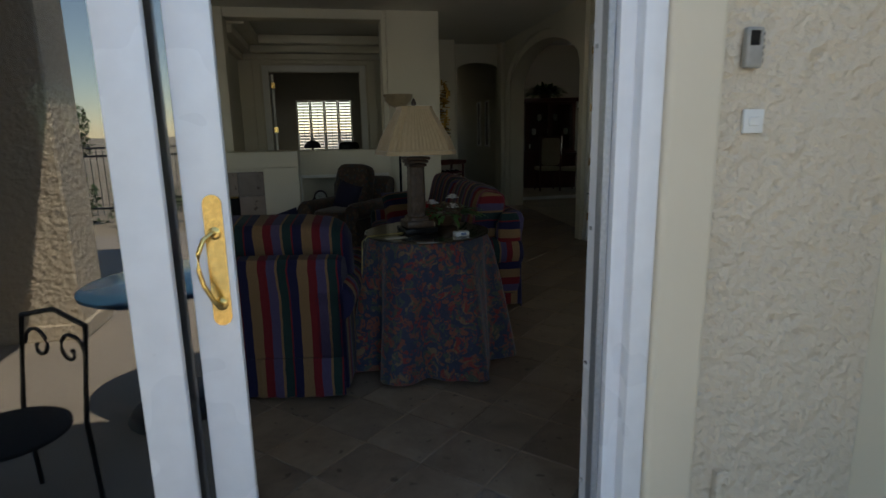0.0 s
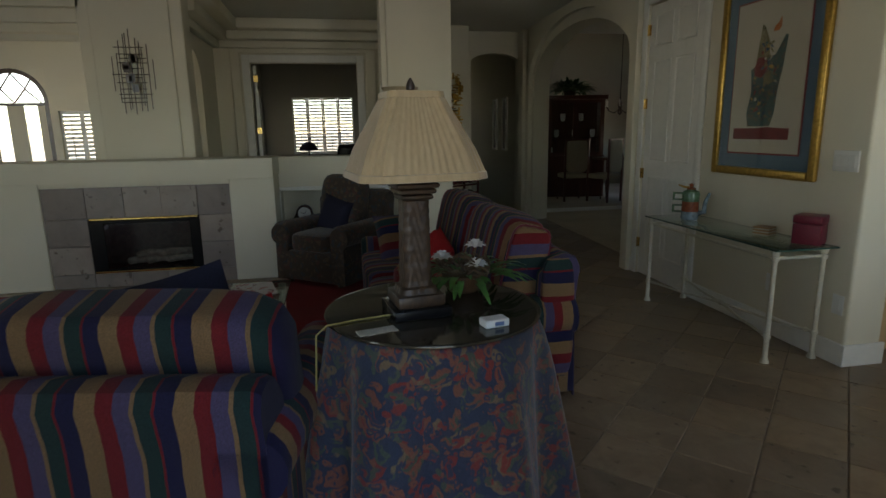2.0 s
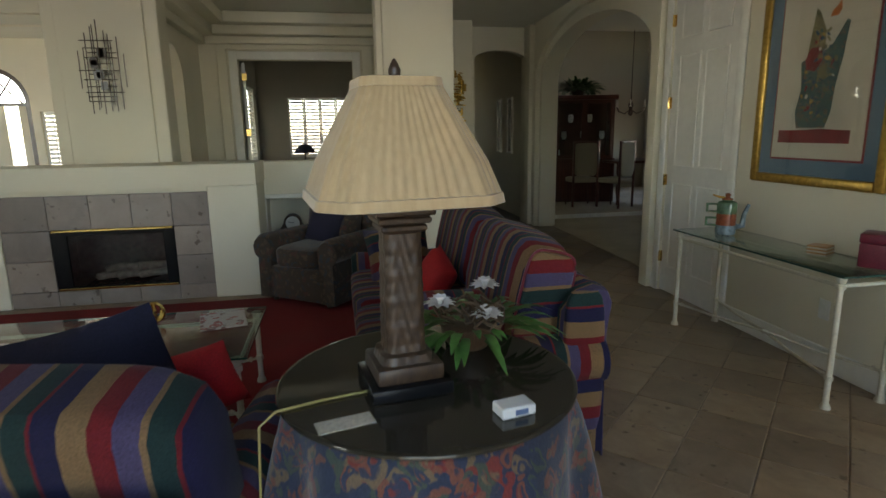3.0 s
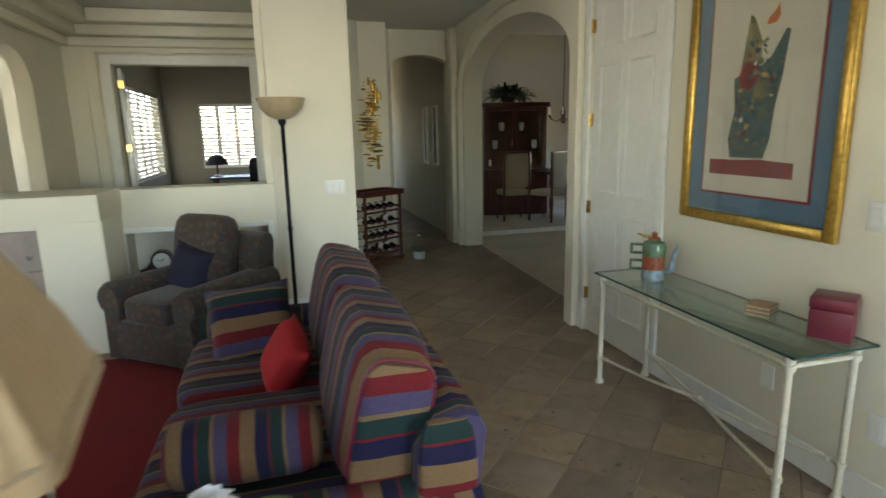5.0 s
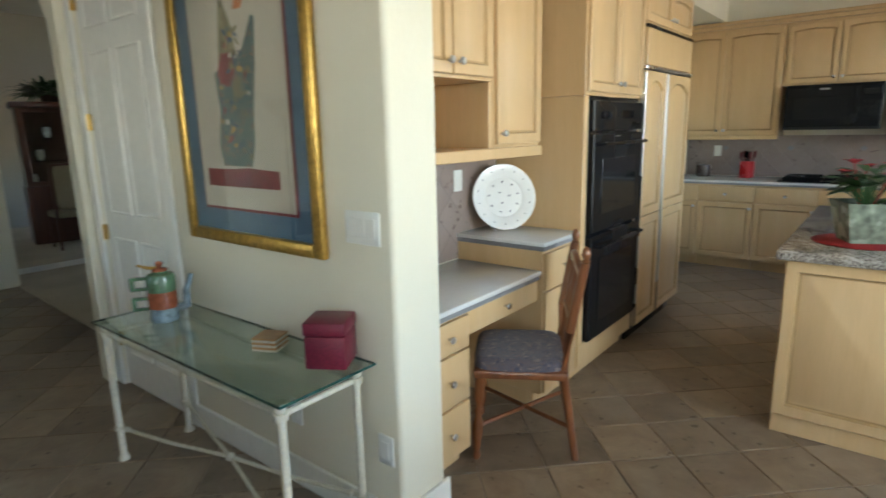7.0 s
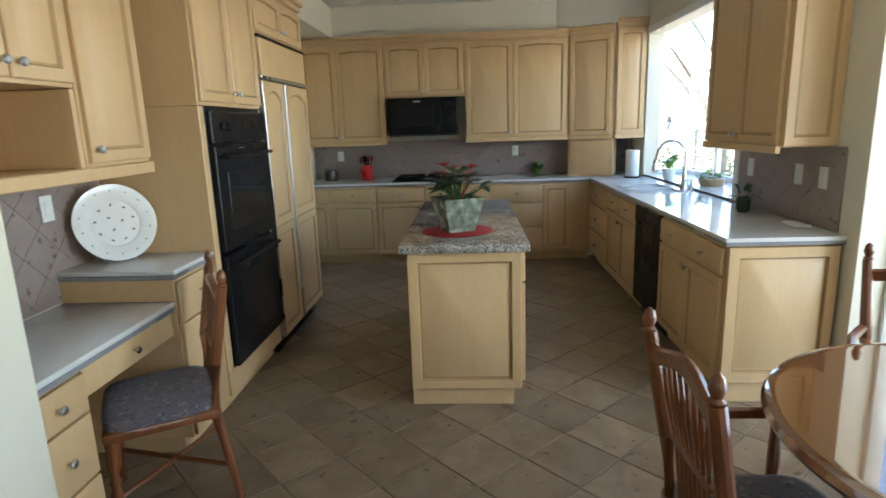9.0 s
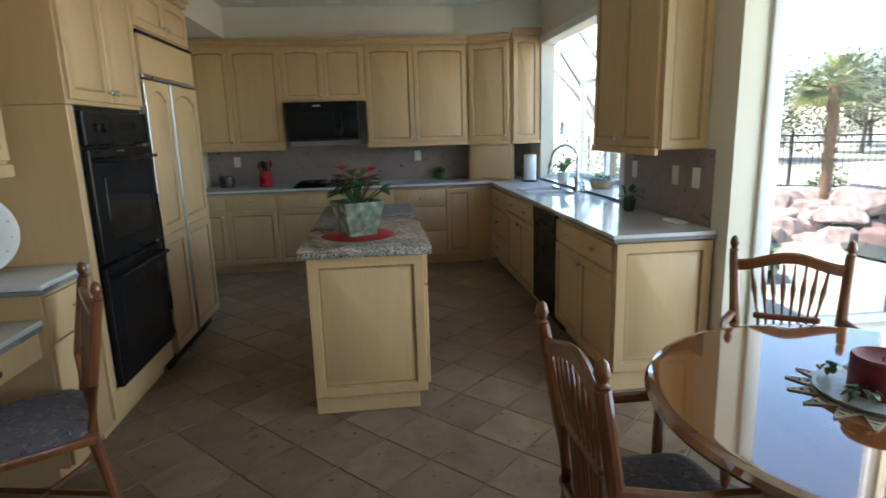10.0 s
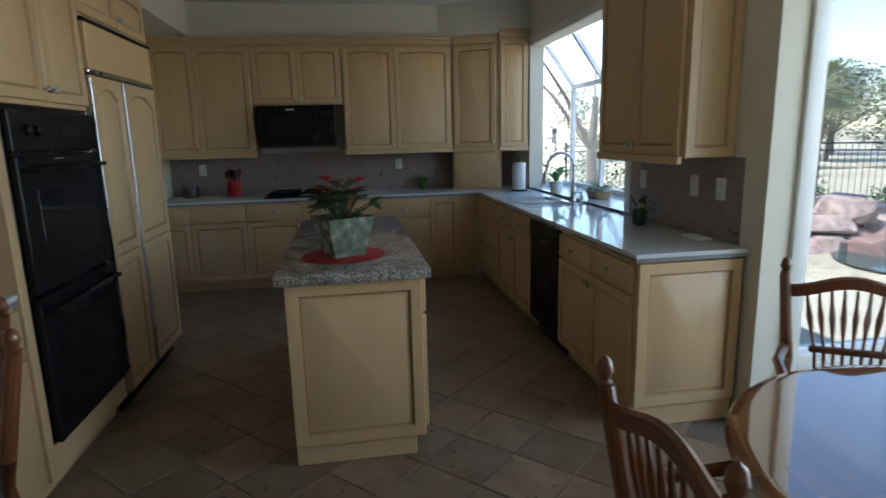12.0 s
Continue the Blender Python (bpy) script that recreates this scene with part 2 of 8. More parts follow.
M_COUNTER = surface("white_counter", (0.66, 0.66, 0.64), 0.12, grain=220, vary=0.1, relief=0.0)
M_EDGE = surface("grey_counter_edge", (0.25, 0.25, 0.26), 0.3, grain=100, vary=0.1, relief=0.0)
M_SPLASH = stone_tile("taupe_backsplash", (0.27, 0.205, 0.185), (0.29, 0.225, 0.20), (0.32, 0.25, 0.225), 0.25)
M_BLACK = surface("black_appliance_enamel", (0.008, 0.008, 0.009), 0.25, grain=30, vary=0.1, relief=0.0, gloss=0.15)
M_BLACKGLASS = surface("black_oven_glass", (0.006, 0.006, 0.007), 0.06, grain=20, vary=0.1, relief=0.0, gloss=0.35)
M_STEEL = surface("brushed_steel", (0.55, 0.55, 0.56), 0.28, 1.0, grain=120, vary=0.08, relief=0.02)
M_BRASS = surface("polished_brass", (0.80, 0.56, 0.20), 0.22, 1.0, grain=60, vary=0.18, relief=0.05)
M_GLASS = glass("clear_glass", (0.97, 0.98, 0.97))
# darker amber maple that paints in the shade of the panel grooves
M_GROOVE = wood("shaded_groove_maple", (0.38, 0.235, 0.10), (0.44, 0.28, 0.125), 5.0, rough=0.4, coat=0.1)
# tint added to darken the bright outdoors seen through this pane
M_DIMGLASS = glass("view_dimming_glass", (0.66, 0.68, 0.67), mirror=0.004)
# tint and mirror share raised to darken the interior behind the reflection
M_DOORGLASS = glass("darkened_door_glass", (0.36, 0.38, 0.37), mirror=0.19)
# near-black: painted shade of gaps and recesses, also plain dark trim
M_DARKGAP = surface("gap_shade_and_trim", (0.02, 0.018, 0.016), 0.8)


def granite(name):
    m, nt, bsdf = principled(name)
    v = coords(nt)
    vo, n = node(nt, "ShaderNodeTexVoronoi", Scale=150.0), node(nt, "ShaderNodeTexNoise", Scale=9.0, Detail=7.0)
    for q in (vo, n):
        nt.links.new(v, q.inputs["Vector"])
    c = ramp(nt, vo.outputs["Color"], [(0.2, (0.12, 0.10, 0.09)), (0.45, (0.33, 0.30, 0.27)), (0.8, (0.52, 0.49, 0.45))])
    c = mix(nt, 1.0, c, ramp(nt, n.outputs["Fac"], [(0.35, (0.6, 0.57, 0.55)), (0.65, (1.1, 1.08, 1.05))]), "MULTIPLY")
    nt.links.new(c, bsdf.inputs["Base Color"])
    bsdf.inputs["Roughness"].default_value = 0.12
    return m


M_GRANITE = granite("grey_granite")


# ---- building helpers ----
def finish(name, bm, material, smooth=35):
    me = bpy.data.meshes.new(name)
    bmesh.ops.recalc_face_normals(bm, faces=bm.faces)
    bm.to_mesh(me)
    bm.free()
    for p in me.polygons:
        p.use_smooth = True
    me.set_sharp_from_angle(angle=radians(smooth))
    me.materials.append(material)
    if material == M_MAPLE:
        me.materials.append(M_GROOVE)
    return me


def part(name, bm, material, parent=None, label="", smooth=35):
    ob = new(name, finish(name, bm, material, smooth))
    if parent is not None:
        ob.parent = parent
    if label:
        ob["label"] = label
    return ob


def thing(name, m, label, category, group=""):
    ob = new(name)
    ob.empty_display_size = 0.1
    ob.matrix_world = m
    return tagged(ob, label, category, group)


def structure(name, bm, material, label="", category="", smooth=35):
    return tagged(part(name, bm, material, smooth=smooth), label, category or name.split("_")[0], kind="structure")


def box(bm, x0, x1, y0, y1, z0, z1, b=0.0, seg=1):
    r = bmesh.ops.create_cube(bm, size=1, matrix=Matrix.LocRotScale(((x0 + x1) / 2, (y0 + y1) / 2, (z0 + z1) / 2), None, (abs(x1 - x0), abs(y1 - y0), abs(z1 - z0))))
    if b:
        edges = list({e for v in r["verts"] for e in v.link_edges})
        bmesh.ops.bevel(bm, geom=edges, offset=b, segments=seg, profile=0.5, affect="EDGES", clamp_overlap=True)
    return bm


def B(x0, x1, y0, y1, z0, z1, b=0.0, seg=1):
    return box(bmesh.new(), x0, x1, y0, y1, z0, z1, b, seg)


def lathe(bm, profile, seg=20, at=(0, 0, 0), flute=None):
    """Turn a profile of (radius, height) about the upright axis at a place."""
    rings = []
    for r, z in profile:
        ring = []
        for k in range(seg):
            a = 2 * math.pi * k / seg
            rr = r * (flute(a, z) if flute else 1)
            ring.append(bm.verts.new((at[0] + rr * math.cos(a), at[1] + rr * math.sin(a), at[2] + z)))
        rings.append(ring)
    for p, q in zip(rings, rings[1:]):
        for k in range(seg):
            bm.faces.new((p[k], p[(k + 1) % seg], q[(k + 1) % seg], q[k]))
    bm.faces.new(rings[0][::-1])
    bm.faces.new(rings[-1])
    return bm


def tube(bm, pts, r, seg=8, taper=None):
    """A round rod along points."""
    pts = [Vector(p) for p in pts]
    rings = []
    ref = Vector((0, 0, 1))
    for k, p in enumerate(pts):
        d = (pts[min(k + 1, len(pts) - 1)] - pts[max(k - 1, 0)]).normalized()
        u = d.cross(ref)
        if u.length < 0.05:
            u = d.cross(Vector((1, 0, 0)))
        u.normalize()
        w = d.cross(u)
        rr = r * (taper[k] if taper else 1)
        rings.append([bm.verts.new(p + rr * (math.cos(2 * math.pi * j / seg) * u + math.sin(2 * math.pi * j / seg) * w)) for j in range(seg)])
    for p, q in zip(rings, rings[1:]):
        for j in range(seg):
            bm.faces.new((p[j], p[(j + 1) % seg], q[(j + 1) % seg], q[j]))
    bm.faces.new(rings[0][::-1])
    bm.faces.new(rings[-1])
    return bm


def prism(bm, pts, m, depth):
    """A flat outline (u, v) set up by m and pushed out by depth along m's third axis."""
    lo = [bm.verts.new(m @ Vector((u, v, 0))) for u, v in pts]
    hi = [bm.verts.new(m @ Vector((u, v, depth))) for u, v in pts]
    n = len(pts)
    caps = [bm.faces.new(lo[::-1]), bm.faces.new(hi)]
    for k in range(n):
        bm.faces.new((lo[k], lo[(k + 1) % n], hi[(k + 1) % n], hi[k]))
    bm.normal_update()
    bmesh.ops.triangulate(bm, faces=caps)
    return bm


def upright(x, y, z=0, turn=0):
    """Axes for prism(): u along the wall at that angle, v up, depth to the wall's right-hand side."""
    return pose(x, y, z, 90, 0, turn)


def soft(bm, sx, sy, sz, at=(0, 0, 0), power=0.45, seg=14, rings=9, m=None, puff=0.0):
    """A cushion: a rounded box of those half sizes."""
    def f(c):
        return math.copysign(abs(c) ** power, c)
    rows = []
    for i in range(1, rings):
        a = -math.pi / 2 + math.pi * i / rings
        row = []
        for k in range(seg * 2):
            b = math.pi * k / seg
            p = Vector((sx * f(math.cos(a)) * f(math.cos(b)), sy * f(math.cos(a)) * f(math.sin(b)), sz * f(math.sin(a))))
            if puff:
                p.z *= 1 + puff * (math.cos(p.x / sx * 1.5) * math.cos(p.y / sy * 1.5) - 0.5)
            p += Vector(at)
            row.append(bm.verts.new(m @ p if m else p))
        rows.append(row)
    n = seg * 2
    for p, q in zip(rows, rows[1:]):
        for k in range(n):
            bm.faces.new((p[k], p[(k + 1) % n], q[(k + 1) % n], q[k]))
    bm.faces.new(rows[0][::-1])
    bm.faces.new(rows[-1])
    return bm


def arch_outline(x0, x1, top, spring, rise, w0, w1, base=0.0, steps=20):
    """A wall's outline from w0 to w1 with an arched opening x0 to x1 that reaches the floor."""
    pts = [(w0, base), (x0, base), (x0, spring)]
    c, h = (x0 + x1) / 2, (x1 - x0) / 2
    for k in range(1, steps):
        a = math.pi - math.pi * k / steps
        pts.append((c + h * math.cos(a), spring + rise * math.sin(a)))
    return pts + [(x1, spring), (x1, base), (w1, base), (w1, top), (w0, top)]


# ---- structure ----
CEIL = 2.81
TOP = 3.0
NTOP, NCEIL = 3.75, 3.6  # the breakfast nook is taller

bm = bmesh.new()  # south wall: terrace door, unseen lamp opening added at the west
box(bm, -6.2, -4.1, 1.64, 1.80, -0.1, TOP)
box(bm, -4.1, -1.9, 1.64, 1.80, -0.1, 0.3)
box(bm, -4.1, -1.9, 1.64, 1.80, 2.4, TOP)
box(bm, -1.9, -1.52, 1.64, 1.80, -0.1, TOP)
box(bm, -1.52, 1.22, 1.64, 1.80, 2.42, TOP)
box(bm, 1.22, 2.25, 1.64, 1.80, -0.1, TOP)
structure("wall_south", bm, M_STUCCO, "tan stucco house wall beside the open terrace door")
bm = bmesh.new()
box(bm, 1.256, 1.43, 1.585, 1.645, -0.1, 2.62, 0.022, 4)
box(bm, -1.76, 1.256, 1.587, 1.645, 2.42, 2.62, 0.022, 4)
structure("trim_south", bm, M_BAND, "raised stucco band round the terrace door", "trim")
bm = bmesh.new()
box(bm, 1.254, 2.245, 1.80, 1.812, 0, CEIL)
box(bm, -6.0, -4.1, 1.80, 1.812, 0, CEIL)
structure("wall_south_lining", bm, M_WALL, "cream painted inner face of the terrace wall", "wall")
bm = bmesh.new()  # breakfast nook
box(bm, 2.10, 2.25, -0.6, 1.64, -0.1, NTOP)
structure("wall_nook_west", bm, M_WALL, "cream painted nook wall", "wall")
# unseen wall; its opening is added to hold a lamp
bm = bmesh.new()
box(bm, 2.10, 2.5, -0.75, -0.6, -0.1, NTOP)
box(bm, 4.5, 5.10, -0.75, -0.6, -0.1, NTOP)
box(bm, 2.5, 4.5, -0.75, -0.6, -0.1, 0.4)
box(bm, 2.5, 4.5, -0.75, -0.6, 2.5, NTOP)
structure("wall_nook_south", bm, M_WALL, "cream painted nook wall with a wide opening added for a lamp", "wall")
NX = 4.95
WY0, WY1, WZ0, WZ1 = -0.14, 0.755, 0.33, 3.40
bm = bmesh.new()
box(bm, NX, NX + 0.15, -0.6, WY0, -0.1, NTOP)
box(bm, NX, NX + 0.15, WY1, 0.99, -0.1, NTOP)
box(bm, NX, NX + 0.15, WY0, WY1, -0.1, WZ0)
box(bm, NX, NX + 0.15, WY0, WY1, WZ1, NTOP)
box(bm, 2.10, NX, 1.64, 1.80, CEIL + 0.1, NTOP)
box(bm, NX, NX + 0.15, 0.99, 1.80, CEIL + 0.1, NTOP)
structure("wall_nook_east", bm, M_WALL, "cream painted nook wall with a tall window", "wall")
# kitchen
KX, KY0, KY1 = 9.05, 0.99, 4.75
GX0, GX1, GZ0, GZ1 = 6.30, 8.46, 0.93, 2.36
bm = bmesh.new()
box(bm, NX + 0.15, GX0, KY0 - 0.15, KY0, -0.1, TOP)
box(bm, GX1, KX + 0.15, KY0 - 0.15, KY0, -0.1, TOP)
box(bm, GX0, GX1, KY0 - 0.15, KY0, -0.1, GZ0)
box(bm, GX0, GX1, KY0 - 0.15, KY0, GZ1, TOP)
structure("wall_kitchen_south", bm, M_WALL, "cream kitchen wall with a garden window over the sink", "wall")
structure("wall_kitchen_east", B(KX, KX + 0.15, KY0, KY1 + 0.15, -0.1, TOP), M_WALL, "cream kitchen back wall", "wall")
structure("wall_kitchen_north", B(3.66, KX, KY1, KY1 + 0.15, -0.1, TOP), M_WALL, "cream kitchen wall behind ovens and desk", "wall")
bm = bmesh.new()
box(bm, 8.75, KX, KY0, KY1, 2.492, TOP)
box(bm, 3.66, 8.75, 4.36, KY1, 2.492, TOP)
prism(bm, [(8.75, 1.9), (8.47, 1.35), (8.47, KY0), (8.75, KY0)], pose(0, 0, 2.492), TOP - 2.492)
structure("soffit", bm, M_WALL, "cream boxed soffit over the kitchen cabinets", "ceiling")
# wall with picture and closet door, then the arch wall
DY0, DY1, DTOP = 5.62, 6.42, 2.41
bm = bmesh.new()
box(bm, 3.41, 3.66, 4.13, DY0, 0, TOP, 0.02, 3)
box(bm, 3.41, 3.66, DY0, DY1, DTOP, TOP)
box(bm, 3.41, 3.66, DY1, 6.62, 0, TOP)
structure("wall_picture", bm, M_WALL, "cream wall with rounded plaster end beside the kitchen", "wall")
AX0, AY0, AX1, AY1 = 3.42, 6.62, 3.58, 9.95
alen = math.hypot(AX1 - AX0, AY1 - AY0)
aturn = math.degrees(math.atan2(AY1 - AY0, AX1 - AX0))
bm = bmesh.new()
prism(bm, arch_outline(0.12, 3.20, TOP, 2.02, 0.56, 0.0, alen), upright(AX0, AY0, 0, aturn), 0.24)
structure("wall_arch", bm, M_WALL, "cream wall with a wide plastered archway", "wall", smooth=25)
bm = bmesh.new()
prism(bm, arch_outline(0.03, 3.28, TOP, 2.02, 0.68, -0.10, alen), upright(AX0, AY0, 0, aturn), -0.06)
structure("trim_arch", bm, M_WALL, "stepped plaster band round the archway", "trim", smooth=25)
bm = bmesh.new()
for k in range(2):
    box(bm, 3.48 + 0.05 * k, 3.60 + 0.06 * k, 10.06 - 0.10 * k, 10.42, 0, TOP if k == 0 else 2.08, 0.012, 2)
structure("trim_pilaster", bm, M_WALL, "stepped cream plaster pilaster at the archway", "trim")
HY = 10.3
bm = bmesh.new()
prism(bm, arch_outline(2.74, 3.50, TOP, 2.37, 0.13, 2.66, 3.62), upright(0, HY, 0, 0), -0.16)
structure("wall_hall", bm, M_WALL, "cream wall with an arched hallway opening", "wall", smooth=25)
bm = bmesh.new()
prism(bm, [(0, 0), (1.37, 0), (1.37, TOP), (0, TOP)], upright(1.75, 9.35, 0, 44.5), -0.15)
structure("wall_sculpture", bm, M_WALL, "cream angled wall holding a gold sculpture", "wall")
bm = bmesh.new()
box(bm, 1.70, 1.88, 7.85, 9.5, 0, TOP)
structure("wall_column_return", bm, M_WALL, "cream return wall behind the column", "wall")
bm = bmesh.new()  # hallway beyond, with an unseen lamp opening added in its west side
box(bm, 2.55, 2.70, HY + 0.16, 15.8, 0, TOP)
box(bm, 2.55, 2.70, 16.8, 17.5, 0, TOP)
box(bm, 2.55, 2.70, 15.8, 16.8, 0, 0.9)
box(bm, 2.55, 2.70, 15.8, 16.8, 2.2, TOP)
box(bm, 3.60, 3.75, HY + 0.16, 17.5, 0, TOP)
box(bm, 2.70, 3.60, 17.4, 17.5, 0, TOP)
structure("wall_hallway", bm, M_WALL, "cream walls of a long hallway", "wall")
# fireplace wall: low wall, pillar, column, header
WYF, WYB = 7.60, 7.90
bm = bmesh.new()
box(bm, -6.0, 0.06, WYF, WYB, 0, 1.12)
box(bm, 1.13, 1.20, WYF, WYB, 0, 1.12)
box(bm, 0.06, 1.13, WYF, WYB, 0.78, 1.12)
box(bm, 0.06, 1.13, WYF, WYB, 0, 0.10)
box(bm, 0.06, 1.13, WYB - 0.04, WYB, 0.10, 0.78)
structure("wall_low", bm, M_WALL, "low cream wall with a recessed niche", "wall")
bm = bmesh.new()
box(bm, -1.63, -0.72, WYF, WYB, 1.12, TOP, 0.008)
box(bm, -1.52, -0.83, WYF - 0.03, WYF, 1.124, 2.62, 0.006)
structure("wall_pillar", bm, M_WALL, "cream plaster pillar over the mantel", "wall")
bm = bmesh.new()
box(bm, 1.20, 1.87, WYF, WYB + 0.02, 0, TOP, 0.012, 2)
box(bm, 1.14, 1.20, WYF + 0.03, WYB, 1.12, TOP, 0.006)
structure("wall_column", bm, M_WALL, "cream plaster column beside the low wall", "wall")
bm = bmesh.new()
box(bm, -0.72, 1.16, WYF + 0.02, WYB, 2.70, TOP, 0.01)
for k, (z, d) in enumerate(((2.52, 0.0), (2.40, 0.10), (2.32, 0.18))):
    box(bm, -6.0, -1.60 - 0.03 * k, WYF + d, WYF + d + 0.12, z, TOP)
structure("trim_header", bm, M_WALL, "cream plaster heads over the openings", "trim")
FYF = 7.08
bm = bmesh.new()  # fireplace breast
for a, c in ((-6.0, -1.93), (-0.35, 0.05)):
    box(bm, a, c, FYF, WYF, 0, 0.96, 0.006)
box(bm, -1.93, -0.35, FYF, WYF, 0.915, 0.96)
structure("wall_breast", bm, M_WALL, "cream fireplace breast", "wall")
# passage behind it and the den
DEN = 9.85
bm = bmesh.new()
box(bm, -1.35, -0.42, DEN, DEN + 0.14, 0, TOP)
box(bm, 1.0, 2.6, DEN, DEN + 0.14, 0, TOP)
box(bm, -0.42, 1.0, DEN, DEN + 0.14, 2.29, TOP)
structure("wall_den", bm, M_WALL, "cream wall with a doorway to the den", "wall")
bm = bmesh.new()
box(bm, -0.52, -0.42, DEN - 0.03, DEN, 0, 2.39, 0.006)
box(bm, 1.0, 1.10, DEN - 0.03, DEN, 0, 2.39, 0.006)
box(bm, -0.42, 1.0, DEN - 0.03, DEN, 2.29, 2.39, 0.006)
structure("trim_den", bm, M_TRIM, "white door casing at the den", "trim")
bm = bmesh.new()  # tray cornice round the passage
for z0, z1, d in ((2.47, 2.56, 0.09), (2.563, 2.67, 0.21), (2.673, 2.80, 0.36)):
    box(bm, -0.865 + d, 1.70, DEN - d, DEN, z0, z1, 0.012, 2)
    box(bm, -0.868, -0.868 + d, WYB, DEN, z0, z1, 0.012, 2)
    box(bm, 1.70 - d, 1.70, WYB + 0.03, DEN - d, z0, z1, 0.012, 2)
for x0, x1 in ((-0.66, -0.54), (1.12, 1.26)):
    box(bm, x0, x1, DEN - 0.05, DEN, 0, 2.468, 0.008)
box(bm, -0.66, 1.26, DEN - 0.052, DEN, 2.41, 2.468, 0.008)
structure("trim_cornice", bm, M_WALL, "stepped cream cornice round the passage", "trim")
bm = bmesh.new()
prism(bm, arch_outline(0.25, 1.05, TOP, 1.95, 0.35, 0.0, 1.95), upright(-1.02, 7.9, 0, 90), 0.15)
structure("wall_passage_arch", bm, M_WALL, "cream wall with an arched niche", "wall", smooth=25)
# cream wall colour halved: the dimness of these rooms is painted in
M_WALL_DIM = plaster("darkened_cream_wall_paint", (0.36, 0.33, 0.27), 60, 0.12)
SX0, SX1, SZ0, SZ1 = -0.25, 1.15, 0.86, 2.15
bm = bmesh.new()
box(bm, -1.03, -0.88, DEN + 0.14, 12.35, 0, TOP)
box(bm, -1.03, -0.88, 15.10, 15.4, 0, TOP)
box(bm, -1.03, -0.88, 12.35, 15.10, 0, 0.80)
box(bm, -1.03, -0.88, 12.35, 15.10, 2.3, TOP)
box(bm, 2.45, 2.54, DEN + 0.14, 15.4, 0, TOP)
box(bm, -1.03, SX0, 15.4, 15.55, 0, TOP)
box(bm, SX1, 2.54, 15.4, 15.55, 0, TOP)
box(bm, SX0, SX1, 15.4, 15.55, 0, SZ0)
box(bm, SX0, SX1, 15.4, 15.55, SZ1, TOP)
structure("wall_den_far", bm, M_WALL_DIM, "den walls, cream darkened for shade, round a shuttered window", "wall")
# dining room beyond the arch; unseen east opening added for a lamp
bm = bmesh.new()
box(bm, 3.76, 7.6, 13.9, 14.05, 0, 3.4)
box(bm, 7.5, 7.65, 4.9, 10.8, 0, 3.4)
box(bm, 7.5, 7.65, 13.0, 13.9, 0, 3.4)
box(bm, 7.5, 7.65, 10.8, 13.0, 0, 0.9)
box(bm, 7.5, 7.65, 10.8, 13.0, 1.5, 3.4)
box(bm, 3.66, 7.5, 4.9, 5.0, 0, 3.4)
box(bm, 3.752, 3.80, HY + 0.16, 13.9, 0, 3.4)
structure("wall_dining", bm, M_WALL_DIM, "dining room walls, cream darkened for shade", "wall")
# west and outer closing walls; unseen lamp opening added in the west
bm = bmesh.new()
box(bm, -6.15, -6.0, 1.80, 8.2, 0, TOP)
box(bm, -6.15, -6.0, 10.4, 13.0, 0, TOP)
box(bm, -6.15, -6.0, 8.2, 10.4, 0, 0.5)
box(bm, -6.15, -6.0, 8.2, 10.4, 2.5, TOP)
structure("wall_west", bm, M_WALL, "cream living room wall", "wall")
bm = bmesh.new()
box(bm, -6.0, -5.31, 12.9, 13.0, 0, TOP)
box(bm, -4.21, -4.08, 12.9, 13.0, 0, TOP)
box(bm, -3.38, -1.35, 12.9, 13.0, 0, TOP)
box(bm, -4.08, -3.38, 12.9, 13.0, 0, 0.85)
box(bm, -4.08, -3.38, 12.9, 13.0, 1.80, TOP)
box(bm, -5.31, -4.21, 12.9, 13.0, 2.52, TOP)
structure("wall_foyer", bm, M_WALL, "cream foyer wall with the front door opening", "wall")
# ceilings
structure("ceiling", B(-6.15, 9.2, 1.64, 10.3, CEIL, CEIL + 0.1), M_CEIL, "pale plaster ceiling")
structure("ceiling_kitchen", B(5.1, 9.2, 0.84, 1.64, CEIL, CEIL + 0.1), M_CEIL, "pale plaster ceiling", "ceiling")
structure("ceiling_nook", B(2.1, 5.1, -0.75, 1.80, NCEIL, NCEIL + 0.1), M_CEIL, "pale plaster ceiling", "ceiling")
structure("ceiling_back", B(-6.15, 3.75, 10.3, 17.5, CEIL + 0.15, CEIL + 0.25), M_CEIL, "pale plaster ceiling", "ceiling")
structure("ceiling_dining", B(3.66, 7.65, 4.9, 14.05, 3.4, 3.5), M_CEIL, "pale plaster ceiling", "ceiling")
# floors
bm = bmesh.new()
box(bm, -6.15, 9.2, 1.66, 17.5, -0.12, -0.006)
box(bm, 2.1, 5.1, -0.75, 1.66, -0.12, -0.006)
floor_ob = structure("floor", bm, M_GROUT, "diagonally laid tan travertine tile floor")
M_CARPET = surface("cream_carpet", (0.56, 0.49, 0.37), 0.95, grain=240, vary=0.2, relief=0.6)
bm = bmesh.new()
prism(bm, [(3.66, 6.72), (7.5, 6.72), (7.5, 10.35), (3.81, 10.35)], pose(0, 0, 0), 0.012)
structure("floor_carpet", bm, M_CARPET, "cream carpet beyond the archway", "carpet")
structure("step", B(3.80, 7.5, 10.36, 13.9, -0.005, 0.07, 0.006), M_TRIM, "low white step to the dining room", "step")
structure("floor_dining", B(3.80, 7.5, 10.38, 13.9, 0.07, 0.08), M_CARPET, "cream carpet of the dining room", "carpet")
